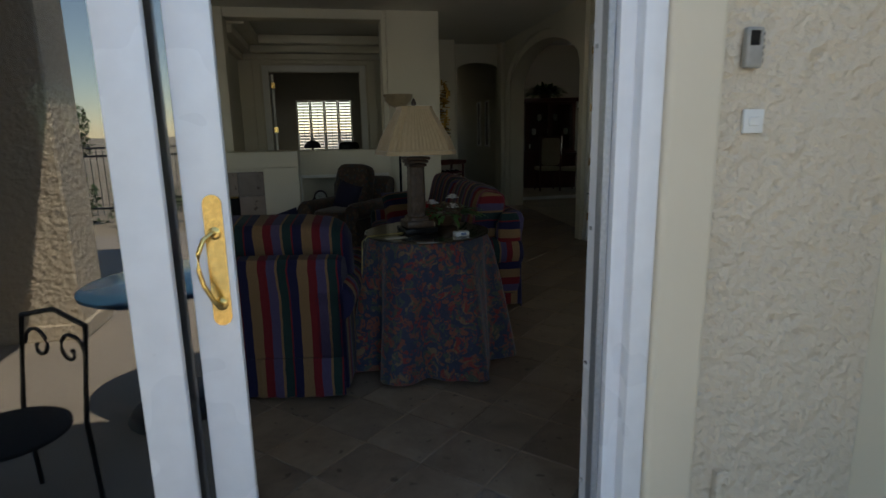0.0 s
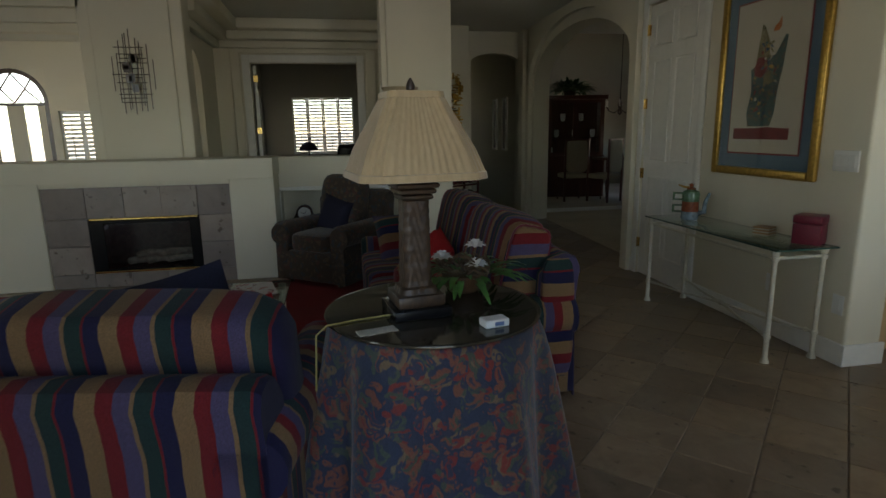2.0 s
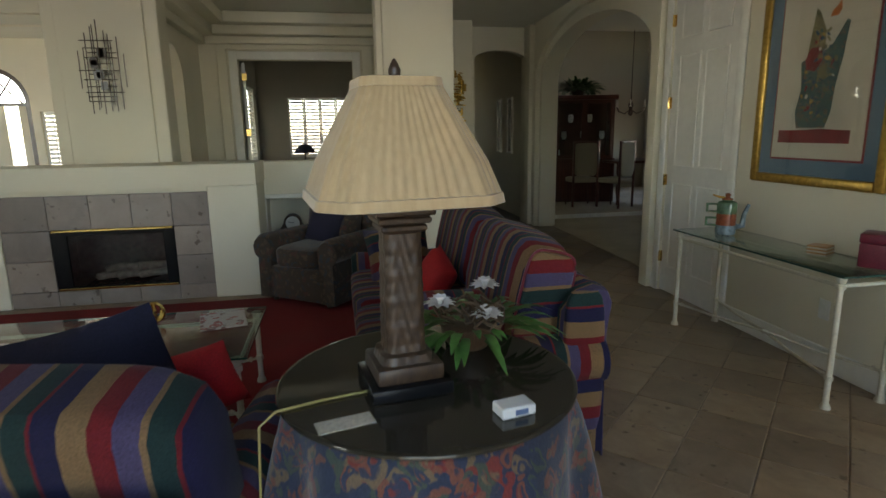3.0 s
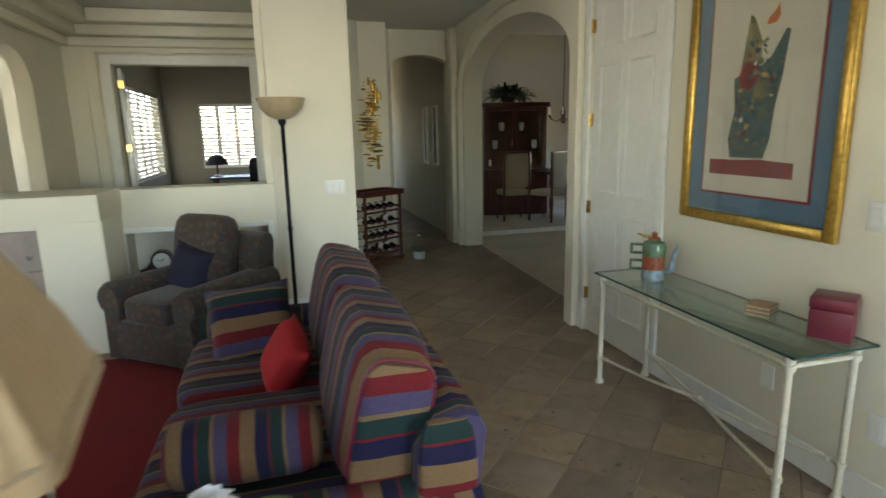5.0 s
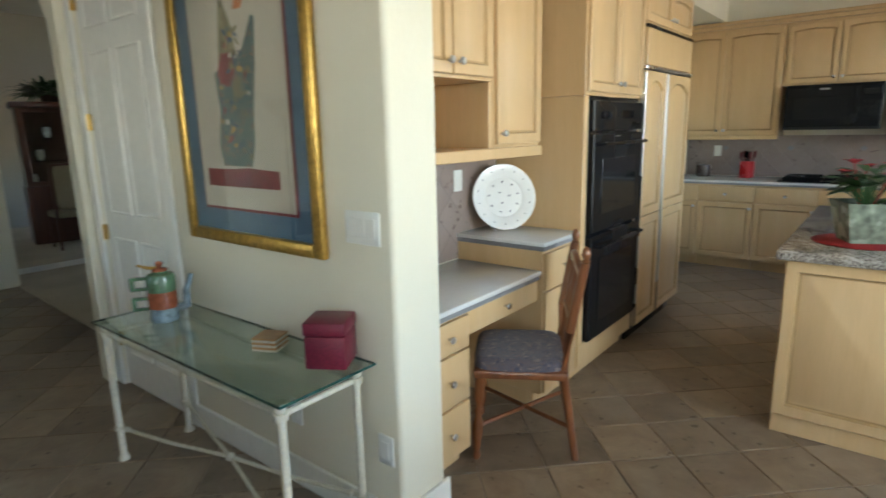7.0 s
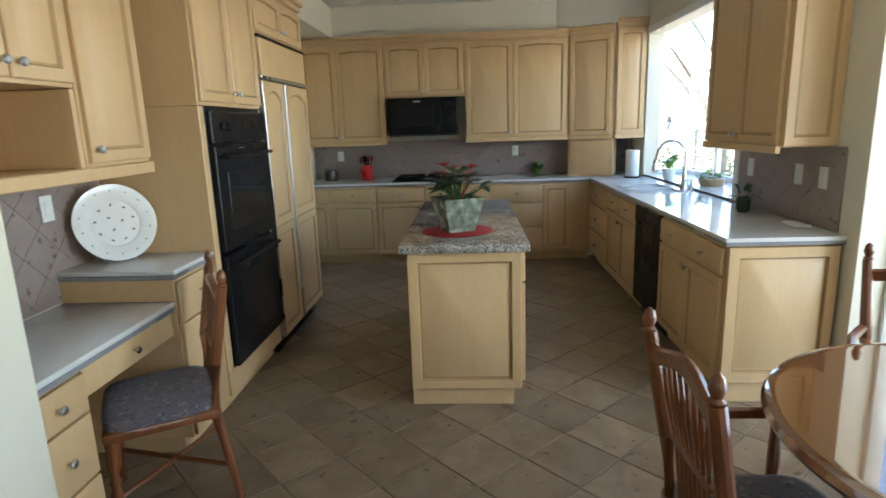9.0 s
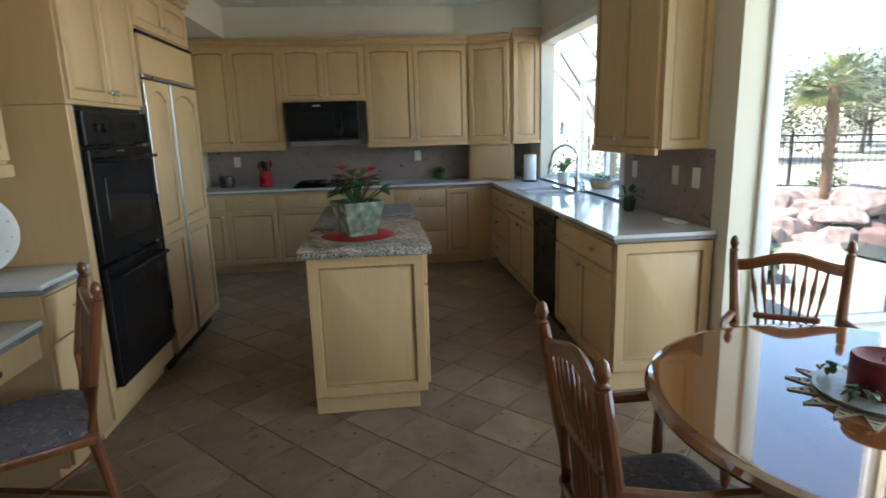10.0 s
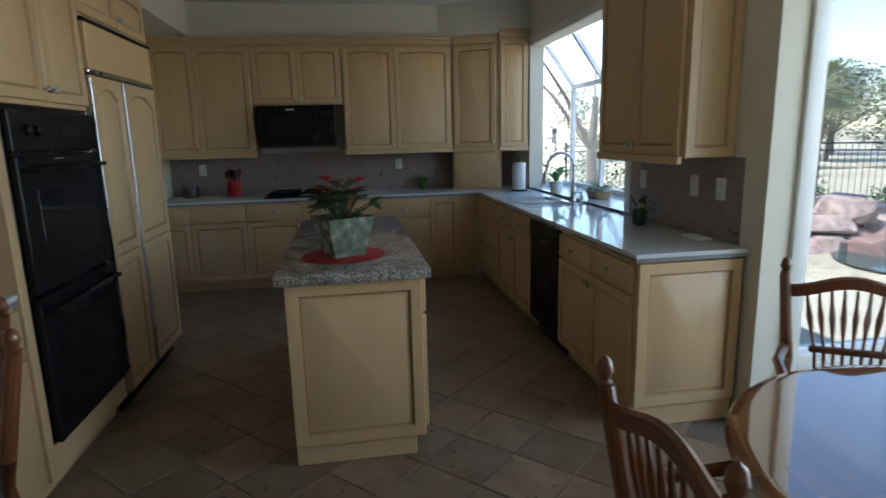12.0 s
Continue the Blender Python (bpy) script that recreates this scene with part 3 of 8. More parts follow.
# baseboards
bm = bmesh.new()
box(bm, 3.394, 3.41, 4.13, DY0 - 0.07, 0, 0.13, 0.004)
box(bm, 3.394, 3.676, 4.114, 4.13, 0, 0.13, 0.004)
box(bm, 3.394, 3.41, DY1 + 0.078, 6.60, 0, 0.13, 0.004)
box(bm, 1.24, 1.886, WYF - 0.016, WYF, 0, 0.13, 0.004)
box(bm, 1.87, 1.886, WYF, 9.4, 0, 0.13, 0.004)
box(bm, 2.255, 2.271, -0.6, 1.64, 0, 0.13, 0.004)
box(bm, NX - 0.016, NX, -0.6, 0.99, 0, 0.13, 0.004)
structure("baseboard", bm, M_TRIM, "white painted baseboard", "baseboard")

# ---- kitchen cabinets ----
def door_mesh(w, h, arch=0.0, t=0.02, rail=0.050):
    """A raised-panel door in the plane y = 0, its front at -t; origin at its lower left corner."""
    n = 9

    def ring(inset, y, rise):
        x0, x1, z0, z1 = inset, w - inset, inset, h - inset
        pts = [(x0, z0), (x1, z0)]
        for k in range(n):
            s = k / (n - 1)
            drop = rise * (2 * s - 1) ** 2
            if rise and (s < 0.12 or s > 0.88):
                drop = rise
            pts.append((x1 + (x0 - x1) * s, z1 - drop))
        return [(x, y, z) for x, z in pts]

    bm = bmesh.new()
    spec = [(0, 0, 0), (0, -t + 0.004, 0), (0.004, -t, 0), (rail - 0.004, -t, arch), (rail, -t + 0.004, arch), (rail + 0.003, -t + min(0.014, 0.55 * t), arch), (rail + 0.011, -t + min(0.014, 0.55 * t), arch), (rail + 0.034, -t + 0.003, arch)]
    rings = [[bm.verts.new(p) for p in ring(i, y, a)] for i, y, a in spec]
    for p, q in zip(rings, rings[1:]):
        for k in range(len(p)):
            f = bm.faces.new((p[k], p[(k + 1) % len(p)], q[(k + 1) % len(q)], q[k]))
            f.material_index = 1 if p in rings[3:6] else 0  # groove, its shade put into the amber colour
    bm.faces.new(rings[-1])
    bm.faces.new(rings[0][::-1])
    return bm


def drawer_mesh(w, h, t=0.02):
    return B(0, w, -t, 0, 0, h, 0.005, 2)


def knob(parent, x, y, z):
    bm = bmesh.new()
    lathe(bm, [(0.006, 0), (0.005, 0.012), (0.014, 0.018), (0.016, 0.024), (0.012, 0.030), (0.004, 0.032)], 10)
    bmesh.ops.transform(bm, matrix=pose(x, y, z, 90, 0, 0), verts=bm.verts)
    return part("knob", bm, M_STEEL, parent, "brushed nickel knob")


def cabinet(m, w, h, d, z0, fronts, label, toe=0.0, crown=0.0, light_rail=0.0, group="kitchen cabinets", name="kitchen_cabinet"):
    """fronts: (x0, x1, z0, z1, kind, knob) with kind 'door', 'arch' or 'drawer', and the knob's side l, r, c or none."""
    ob = thing(name, m, label, "cabinet", group)
    part("body", B(0, w, 0, d, z0 + toe, z0 + h, 0.002), M_MAPLE, ob)
    if toe:
        part("toe_kick", B(0.002, w - 0.002, 0.07, d, z0, z0 + toe), M_MAPLE, ob)
    if crown:
        cm = B(-0.0, w + 0.0, -0.03, d, z0 + h, z0 + h + crown * 0.55, 0.004)
        box(cm, -0.0, w + 0.0, -0.055, d, z0 + h + crown * 0.55, z0 + h + crown, 0.004)
        part("crown_moulding", cm, M_MAPLE, ob)
    if light_rail:
        part("light_rail", B(0, w, -0.028, 0.0, z0 - light_rail, z0 + 0.012, 0.004), M_MAPLE, ob)
    for x0, x1, a, c, kind, k in fronts:
        g = 0.005
        fw, fh = x1 - x0 - 2 * g, c - a - 2 * g
        if kind == "drawer":
            f = part("drawer_front", drawer_mesh(fw, fh), M_MAPLE, ob)
        else:
            f = part("door", door_mesh(fw, fh, 0.014 if kind == "arch" else 0.0), M_MAPLE, ob)
        f.location = (x0 + g, -0.001, a + g)
        if k == "c":
            knob(f, fw / 2, -0.02, fh / 2)
        elif k in "lr":
            knob(f, 0.03 if k == "l" else fw - 0.03, -0.02, fh - 0.05 if z0 < 1 else 0.05)
    return ob


def wall_east(y):  # a unit whose left end is at y, facing west
    return pose(8.42, y, 0, 0, 0, -90)


BASE = "pale maple base cabinet with raised-panel fronts, under the counter"
H0 = 0.87


def base_fronts(w, n):
    out = []
    for k in range(n):
        a, c = w * k / n, w * (k + 1) / n
        out.append((a, c, 0.70, 0.855, "drawer", "c"))
        out.append((a, c, 0.115, 0.695, "door", "r" if (k == 0 and n == 2) or n == 1 else "l"))
    return out


for y, w, n in ((4.75, 0.31, 1), (4.44, 0.53, 1), (3.91, 0.53, 1)):
    cabinet(wall_east(y), w, H0, 0.62, 0, base_fronts(w, n), BASE, toe=0.1)
cabinet(wall_east(3.38), 0.73, H0, 0.62, 0, base_fronts(0.73, 2), BASE, toe=0.1)
cabinet(wall_east(2.65), 0.57, H0, 0.62, 0, [(0, 0.57, 0.66, 0.855, "drawer", "c"), (0, 0.57, 0.385, 0.655, "drawer", "c"), (0, 0.57, 0.115, 0.38, "drawer", "c")], "pale maple cabinet of three drawers, under the counter", toe=0.1)
cabinet(wall_east(2.08), 0.51, H0, 0.62, 0, [(0, 0.30, 0.115, 0.855, "door", "none")], "pale maple corner base cabinet with one door", toe=0.1)
UP = "pale maple wall cabinet with arched raised-panel doors"


def upper_east(y):
    return pose(8.70, y, 0, 0, 0, -90)


UZ0, UH = 1.345, 1.07
cabinet(upper_east(4.75), 0.95, UH, 0.345, UZ0, [(0.01, 0.415, UZ0 + 0.01, UZ0 + UH - 0.02, "arch", "r"), (0.415, 0.94, UZ0 + 0.01, UZ0 + UH - 0.02, "arch", "l")], UP, crown=0.07, light_rail=0.03)
cabinet(upper_east(3.80), 0.89, 0.59, 0.345, 1.825, [(0.01, 0.445, 1.835, UZ0 + UH - 0.02, "arch", "r"), (0.445, 0.88, 1.835, UZ0 + UH - 0.02, "arch", "l")], "short pale maple wall cabinet with two arched doors, above the microwave", crown=0.07)
cabinet(upper_east(2.91), 1.135, UH, 0.345, UZ0, [(0.01, 0.535, UZ0 + 0.01, UZ0 + UH - 0.02, "arch", "r"), (0.535, 1.125, UZ0 + 0.01, UZ0 + UH - 0.02, "arch", "l")], UP, crown=0.07, light_rail=0.03)
cabinet(pose(8.70, 1.77, 0, 0, 0, -114), 0.49, UH, 0.25, UZ0, [(0.02, 0.47, UZ0 + 0.01, UZ0 + UH - 0.02, "door", "r")], "pale maple corner wall cabinet with one door", crown=0.07, light_rail=0.03)
cabinet(pose(8.49, 1.315, 0, 0, 0, -90), 0.32, UH + 0.05, 0.3, UZ0, [(0.01, 0.31, UZ0 + 0.01, UZ0 + UH + 0.03, "arch", "none")], "tall pale maple wall cabinet beside the garden window", crown=0.07, light_rail=0.03)
cabinet(pose(8.70, 1.77, 0, 0, 0, -114), 0.49, 0.40, 0.25, 0.912, [(0.02, 0.47, 0.93, 1.30, "drawer", "none")], "pale maple appliance garage standing on the counter", name="appliance_garage")


def wall_south(x):  # a unit whose left end (seen from the room) is at x, facing north
    return pose(x, 1.555, 0, 0, 0, 180)


cabinet(wall_south(6.05), 0.97, H0, 0.55, 0, base_fronts(0.97, 2), "pale maple peninsula base cabinet with two drawers and two doors", toe=0.1)
cabinet(wall_south(7.60), 0.96, H0, 0.55, 0, base_fronts(0.96, 2), "pale maple sink cabinet with raised-panel doors", toe=0.1)
cabinet(wall_south(8.40), 0.80, H0, 0.55, 0, [(0, 0.8, 0.66, 0.855, "drawer", "c"), (0, 0.8, 0.385, 0.655, "drawer", "c"), (0, 0.8, 0.115, 0.38, "drawer", "c")], "pale maple cabinet of three drawers, beside the sink", toe=0.1)
end = thing("end_panel", pose(5.072, 1.565, 0, 0, 0, -90), "pale maple raised end panel of the counter run", "panel")
p = part("panel", door_mesh(0.55, 0.74, 0, 0.026, 0.058), M_MAPLE, end)
p.location = (0.01, 0, 0.12)
part("plinth", B(0.0, 0.565, 0.0, 0.012, 0, 0.12, 0.003), M_MAPLE, end)
cabinet(pose(6.14, 1.265, 0, 0, 0, 180), 0.93, 1.3, 0.275, UZ0, [(0.01, 0.465, UZ0 + 0.01, 2.62, "arch", "r"), (0.465, 0.92, UZ0 + 0.01, 2.62, "arch", "l")], "tall pale maple wall cabinet beside the garden window", light_rail=0.03)
end = thing("end_panel", pose(5.206, 1.265, 0, 0, 0, -90), "pale maple raised side panel on the wall cabinet", "panel")
p = part("panel", door_mesh(0.27, 1.28, 0.04, 0.018, 0.05), M_MAPLE, end)
p.location = (0.002, 0, UZ0 + 0.005)

# desk, ovens, refrigerator: all face south
OX, OY = 4.985, 4.185
cabinet(pose(OX, OY, 0), 0.835, 0.235, 0.56, 0, [], "pale maple plinth cabinet under the wall ovens", toe=0.1)
cabinet(pose(OX, OY, 0), 0.835, 0.75, 0.56, 1.65, [(0.01, 0.4175, 1.665, 2.385, "arch", "r"), (0.4175, 0.825, 1.665, 2.385, "arch", "l")], "pale maple cabinet with two arched doors, above the ovens", crown=0.07)
sides = thing("oven_surround", pose(OX, OY, 0), "pale maple side panels of the oven housing", "panel")
part("side_panel", B(0, 0.055, 0, 0.56, 0.237, 1.648, 0.003), M_MAPLE, sides)
part("side_panel", B(0.816, 0.833, 0, 0.56, 0.237, 1.648, 0.003), M_MAPLE, sides)
cabinet(pose(OX + 0.837, OY, 0), 1.0, 0.285, 0.56, 2.115, [(0.01, 0.50, 2.125, 2.385, "arch", "r"), (0.50, 0.99, 2.125, 2.385, "arch", "l")], "short pale maple cabinet with arched doors, above the refrigerator", crown=0.07)


def double_oven():
    ob = thing("double_oven", pose(OX + 0.058, OY, 0), "black built-in double wall oven with glass doors", "oven")
    w = 0.755
    part("housing", B(0, w, 0, 0.52, 0.24, 1.646, 0.004), M_BLACK, ob)
    part("control_panel", B(0.005, w - 0.005, -0.03, -0.002, 1.46, 1.625, 0.006), M_BLACK, ob)
    for z0, z1 in ((0.89, 1.445), (0.245, 0.87)):
        d = part("oven_door", B(0.005, w - 0.005, -0.035, -0.002, z0, z1, 0.006), M_BLACK, ob)
        part("window", B(0.12, w - 0.12, -0.038, -0.034, z0 + 0.10, z1 - 0.14, 0.001), M_BLACKGLASS, d)
        bm = tube(bmesh.new(), [(0.05, -0.036, z1 - 0.055), (0.05, -0.075, z1 - 0.055), (w - 0.05, -0.075, z1 - 0.055), (w - 0.05, -0.036, z1 - 0.055)], 0.011, 8)
        part("handle", bm, M_BLACK, d, "black bar handle")
    for k in range(2):
        bm = lathe(bmesh.new(), [(0.024, 0), (0.022, 0.018), (0.012, 0.022)], 16)
        bmesh.ops.transform(bm, matrix=pose(0.12 + 0.075 * k, -0.03, 1.545, 90, 0, 0), verts=bm.verts)
        part("dial", bm, M_BLACK, ob, "round black dial")
    part("display", B(0.40, 0.58, -0.032, -0.029, 1.53, 1.575), M_BLACKGLASS, ob)
    part("badge", B(0.30, 0.38, -0.037, -0.034, 1.425, 1.432), M_STEEL, ob)


double_oven()


def refrigerator():
    ob = thing("refrigerator", pose(OX + 0.837, OY, 0), "built-in refrigerator faced with pale maple panels", "refrigerator")
    # near-black body puts the shade of the panel gaps into its colour
    part("body", B(0.005, 0.995, 0.0, 0.55, 0.09, 2.11, 0.003), M_DARKGAP, ob)
    part("grille_panel", B(0.02, 0.98, -0.03, -0.002, 1.862, 2.09, 0.004), M_MAPLE, ob)
    part("top_strip", B(0.0, 1.0, -0.032, -0.002, 2.094, 2.108), M_BLACK, ob)
    part("vent_strip", B(0.0, 1.0, -0.034, -0.002, 1.838, 1.858, 0.003), M_STEEL, ob)
    for x0, x1 in ((0.01, 0.41), (0.44, 0.99)):
        for z0, z1, arch in ((0.12, 0.88, 0.0), (0.885, 1.83, 0.06)):
            p = part("door_panel", door_mesh(x1 - x0, z1 - z0, arch, 0.02, 0.06), M_MAPLE, ob)
            p.location = (x0, -0.012, z0)
    part("divider", B(0.413, 0.437, -0.045, -0.002, 0.12, 1.83, 0.004), M_STEEL, ob, "steel pull strip")
    part("frame_strip", B(-0.003, 0.008, -0.036, -0.002, 0.12, 1.815, 0.002), M_STEEL, ob)
    part("toe_grille", B(0.02, 0.98, 0.04, 0.06, 0.0, 0.09), M_BLACK, ob)


refrigerator()


def desk():
    dl = thing("desk_pedestal", pose(3.665, 4.24, 0), "pale maple desk drawer stack", "cabinet", "desk units")
    part("body", B(0, 0.30, 0, 0.50, 0.08, 0.72, 0.002), M_MAPLE, dl)
    part("plinth", B(0, 0.30, 0.05, 0.50, 0, 0.08), M_MAPLE, dl)
    for z0, z1 in ((0.57, 0.715), (0.33, 0.565), (0.09, 0.325)):
        f = part("drawer_front", drawer_mesh(0.29, z1 - z0 - 0.004), M_MAPLE, dl)
        f.location = (0.005, -0.001, z0)
        knob(f, 0.145, -0.02, (z1 - z0) / 2)
    mid = thing("pencil_unit", pose(3.965, 4.26, 0), "pale maple pencil drawer under the desk top", "drawer", "desk units")
    f = part("drawer_front", drawer_mesh(0.625, 0.115), M_MAPLE, mid)
    f.location = (0.005, -0.001, 0.605)
    part("box", B(0.01, 0.62, 0, 0.45, 0.61, 0.718), M_MAPLE, mid)
    knob(f, 0.31, -0.02, 0.058)
    part("back_panel", B(0.002, 0.63, 0.45, 0.46, 0.0, 0.70), M_MAPLE, mid)
    dr = thing("desk_pedestal", pose(4.60, 4.215, 0), "tall pale maple drawer stack beside the ovens", "cabinet", "desk units")
    part("body", B(0, 0.38, 0, 0.53, 0.08, 0.87, 0.002), M_MAPLE, dr)
    part("plinth", B(0, 0.38, 0.05, 0.53, 0, 0.08), M_MAPLE, dr)
    for z0, z1 in ((0.66, 0.86), (0.09, 0.655)):
        f = part("drawer_front", drawer_mesh(0.37, z1 - z0 - 0.004), M_MAPLE, dr)
        f.location = (0.005, -0.001, z0)
        knob(f, 0.185, -0.02, (z1 - z0) - 0.09)
    top = thing("desk_worktop", pose(3.662, 4.215, 0), "white desk worktop with a grey edge", "worktop")
    part("slab", B(0, 0.93, 0, 0.53, 0.745, 0.77, 0.006, 2), M_COUNTER, top)
    part("edge_band", B(0.004, 0.926, 0.006, 0.53, 0.722, 0.744, 0.003), M_EDGE, top)
    top2 = thing("raised_counter", pose(4.575, 4.19, 0), "small raised white counter with a grey edge", "worktop")
    part("slab", B(0, 0.408, 0, 0.555, 0.895, 0.918, 0.006, 2), M_COUNTER, top2)
    part("edge_band", B(0.006, 0.408, 0.008, 0.555, 0.872, 0.894, 0.003), M_EDGE, top2)
    part("side_panel", B(0.01, 0.022, 0.02, 0.555, 0.772, 0.871), M_MAPLE, top2)


desk()
hut = cabinet(pose(3.665, 4.30, 0), 0.60, 0.76, 0.45, 1.69, [(0.01, 0.295, 1.70, 2.44, "arch", "r"), (0.295, 0.59, 1.70, 2.44, "arch", "l")], "pale maple wall cabinet over the desk", crown=0.06)
nb = thing("open_shelf", pose(3.665, 4.30, 0), "open pale maple shelf box under the wall cabinet", "shelf")
for q in ((0, 0.6, 0, 0.45, 1.375, 1.40), (0, 0.02, 0, 0.45, 1.40, 1.688), (0.575, 0.6, 0, 0.45, 1.40, 1.688), (0.02, 0.575, 0.43, 0.45, 1.40, 1.688)):
    part("board", B(*q, 0.002), M_MAPLE, nb)
part("light_rail", B(0, 1.03, -0.022, -0.002, 1.35, 1.40, 0.004), M_MAPLE, nb)
cabinet(pose(4.27, 4.30, 0), 0.425, 1.05, 0.45, 1.40, [(0.01, 0.415, 1.41, 2.44, "arch", "l")], "pale maple wall cabinet with one arched door", crown=0.06)

# worktops
def counters():
    ob = thing("kitchen_counter", pose(0, 0, 0), "white kitchen worktop with a rounded front edge", "worktop")
    sink_x0, sink_x1, sy0, sy1 = 6.88, 7.62, 1.10, 1.49
    for q in ((8.39, 9.045, 0.995, 4.745), (5.03, sink_x0, 0.995, 1.582), (sink_x1, 8.39, 0.995, 1.582), (sink_x0, sink_x1, 0.995, sy0), (sink_x0, sink_x1, sy1, 1.582)):
        part("slab", B(*q, 0.892, 0.912), M_COUNTER, ob)
    part("edge_band", B(5.036, 8.39, 0.997, 1.576, 0.872, 0.8915), M_EDGE, ob, "grey edge band")
    part("edge_band", B(8.396, 9.045, 0.997, 4.745, 0.872, 0.8915), M_EDGE, ob, "grey edge band")
    sk = thing("sink", pose(sink_x0, sy0, 0), "white double-bowl sink set in the counter", "sink")
    w, d = sink_x1 - sink_x0, sy1 - sy0
    for a, c in ((0, w / 2 - 0.01), (w / 2 + 0.01, w)):
        bm = bmesh.new()
        for q in ((a, a + 0.012, 0, d), (c - 0.012, c, 0, d), (a, c, 0, 0.012), (a, c, d - 0.012, d)):
            box(bm, *q, 0.893, 0.917, 0.003)
        box(bm, a, c, 0, d, 0.8925, 0.895)
        part("bowl", bm, M_COUNTER, sk)


counters()
isl = thing("kitchen_island", pose(5.075, 3.20, 0, 0, 0, -90), "pale maple kitchen island with raised end panel", "island")
part("body", B(0, 0.60, 0.002, 1.62, 0.1, 0.865, 0.003), M_MAPLE, isl)
part("plinth", B(0.0, 0.555, -0.006, 1.60, 0.0, 0.112, 0.003), M_MAPLE, isl)
p = part("end_panel", door_mesh(0.60, 0.765, 0, 0.026, 0.055), M_MAPLE, isl)
p.location = (0, 0, 0.1)
for k in range(3):
    for z0, z1 in ((0.12, 0.68), (0.69, 0.855)):
        f = part("side_door", drawer_mesh(0.50, z1 - z0), M_MAPLE, isl)
        f.matrix_local = pose(0.602, 0.03 + 0.53 * k, z0, 0, 0, 90)
tp = thing("island_top", pose(5.015, 2.56, 0), "speckled grey granite island top with a rough edge", "worktop")
bm = bmesh.new()
box(bm, 0, 1.75, 0, 0.68, 0.867, 0.915, 0.010, 3)
part("slab", bm, M_GRANITE, tp)

# ---- kitchen things ----
M_WHITE = surface("white_plastic", (0.75, 0.75, 0.72), 0.35, grain=20, vary=0.03, relief=0.0)
M_RED = surface("red_enamel", (0.42, 0.012, 0.015), 0.3, grain=40, vary=0.1, relief=0.0)
M_LEAF = surface("green_leaf", (0.045, 0.13, 0.03), 0.4, grain=25, vary=0.35, relief=0.2, spread=0.3)
M_LEAF2 = surface("bright_leaf", (0.12, 0.25, 0.03), 0.45, grain=25, vary=0.3, relief=0.2)
M_PETAL_RED = surface("red_petal", (0.45, 0.012, 0.02), 0.45, grain=30, vary=0.3)
M_PETAL = surface("white_petal", (0.78, 0.76, 0.74), 0.6, grain=30, vary=0.08)
M_OAK = wood("honey_oak", (0.13, 0.038, 0.011), (0.22, 0.07, 0.021), 9.0, rough=0.3, coat=0.5)
M_SEAT = patterned("blue_grey_seat_weave", (0.10, 0.085, 0.10), [(0.24, 0.18, 0.155), (0.035, 0.038, 0.075), (0.13, 0.085, 0.08)], 42)


def outlet(m, label="white wall outlet plate", kind="outlet", double=False):
    ob = thing("wall_outlet" if kind == "outlet" else "light_switch", m, label, kind)
    w = 0.083 if double else 0.037
    part("plate", B(-w, w, -0.007, 0, -0.058, 0.058, 0.003, 2), M_WHITE, ob)
    xs = (-0.046, 0.0, 0.046) if double else (0,)
    for x in xs:
        part("socket" if kind == "outlet" else "rocker", B(x - 0.017, x + 0.017, -0.010, -0.006, -0.034, 0.034, 0.002), M_WHITE, ob)
    return ob


def clip_outline(pts, w, h):
    """The part of a convex outline that lies within 0..w by 0..h."""
    for axis, bound, sign in ((0, 0.0, 1), (0, w, -1), (1, 0.0, 1), (1, h, -1)):
        out = []
        for p, q in zip(pts, pts[1:] + pts[:1]):
            a, b = sign * (p[axis] - bound), sign * (q[axis] - bound)
            if a >= 0:
                out.append(p)
            if (a > 0 > b) or (a < 0 < b):
                f = a / (a - b)
                out.append((p[0] + (q[0] - p[0]) * f, p[1] + (q[1] - p[1]) * f))
        pts = out
        if len(pts) < 3:
            return []
    return pts


# backsplash: square tiles laid diagonally on a backing, with small dark accents
def backsplash():
    s = 0.15
    dot = finish("accent_tile", B(-0.022, 0.022, -0.010, -0.001, -0.022, 0.022, 0.002), M_EDGE, 3)
    runs = (("wall_kitchen_east", pose(KX, 4.74, 0.915, 0, 0, -90), 3.74, 0.43, [(0.40 + 0.62 * k, 0.30) for k in range(6)]),
            ("wall_kitchen_south", pose(6.29, KY0, 0.915, 0, 0, 180), 1.18, 0.43, []),
            ("wall_kitchen_north", pose(3.67, KY1, 0.775, 0, 0, 0), 1.30, 0.58, []))
    for name, m, w, h, dots in runs:
        wall = bpy.data.objects[name]
        structure("trim_backsplash", bmesh_at(B(0, w, -0.004, -0.001, 0, h), m), M_SPLASH, "taupe tiled backsplash", "backsplash")
        d = s * math.sqrt(2)
        for i in range(-1, int(w / d) + 2):
            for k in range(-1, int(h / d) + 2):
                for shift in (0.0, 0.5):
                    cx, cz, q = (i + shift) * d, (k + shift) * d + 0.03, d / 2 - 0.0015
                    pts = clip_outline([(cx - q, cz), (cx, cz - q), (cx + q, cz), (cx, cz + q)], w, h)
                    if pts:
                        ob = new("splash_tile", finish("splash_tile", prism(bmesh.new(), pts, m @ pose(0, -0.003, 0, 90, 0, 0), 0.007), M_SPLASH, 3))
                        ob.parent = wall
        for x, z in dots:
            ob = new("accent_tile", dot)
            ob.matrix_world = m @ pose(x, -0.010, z, 0, 45, 0)
            ob.parent = wall


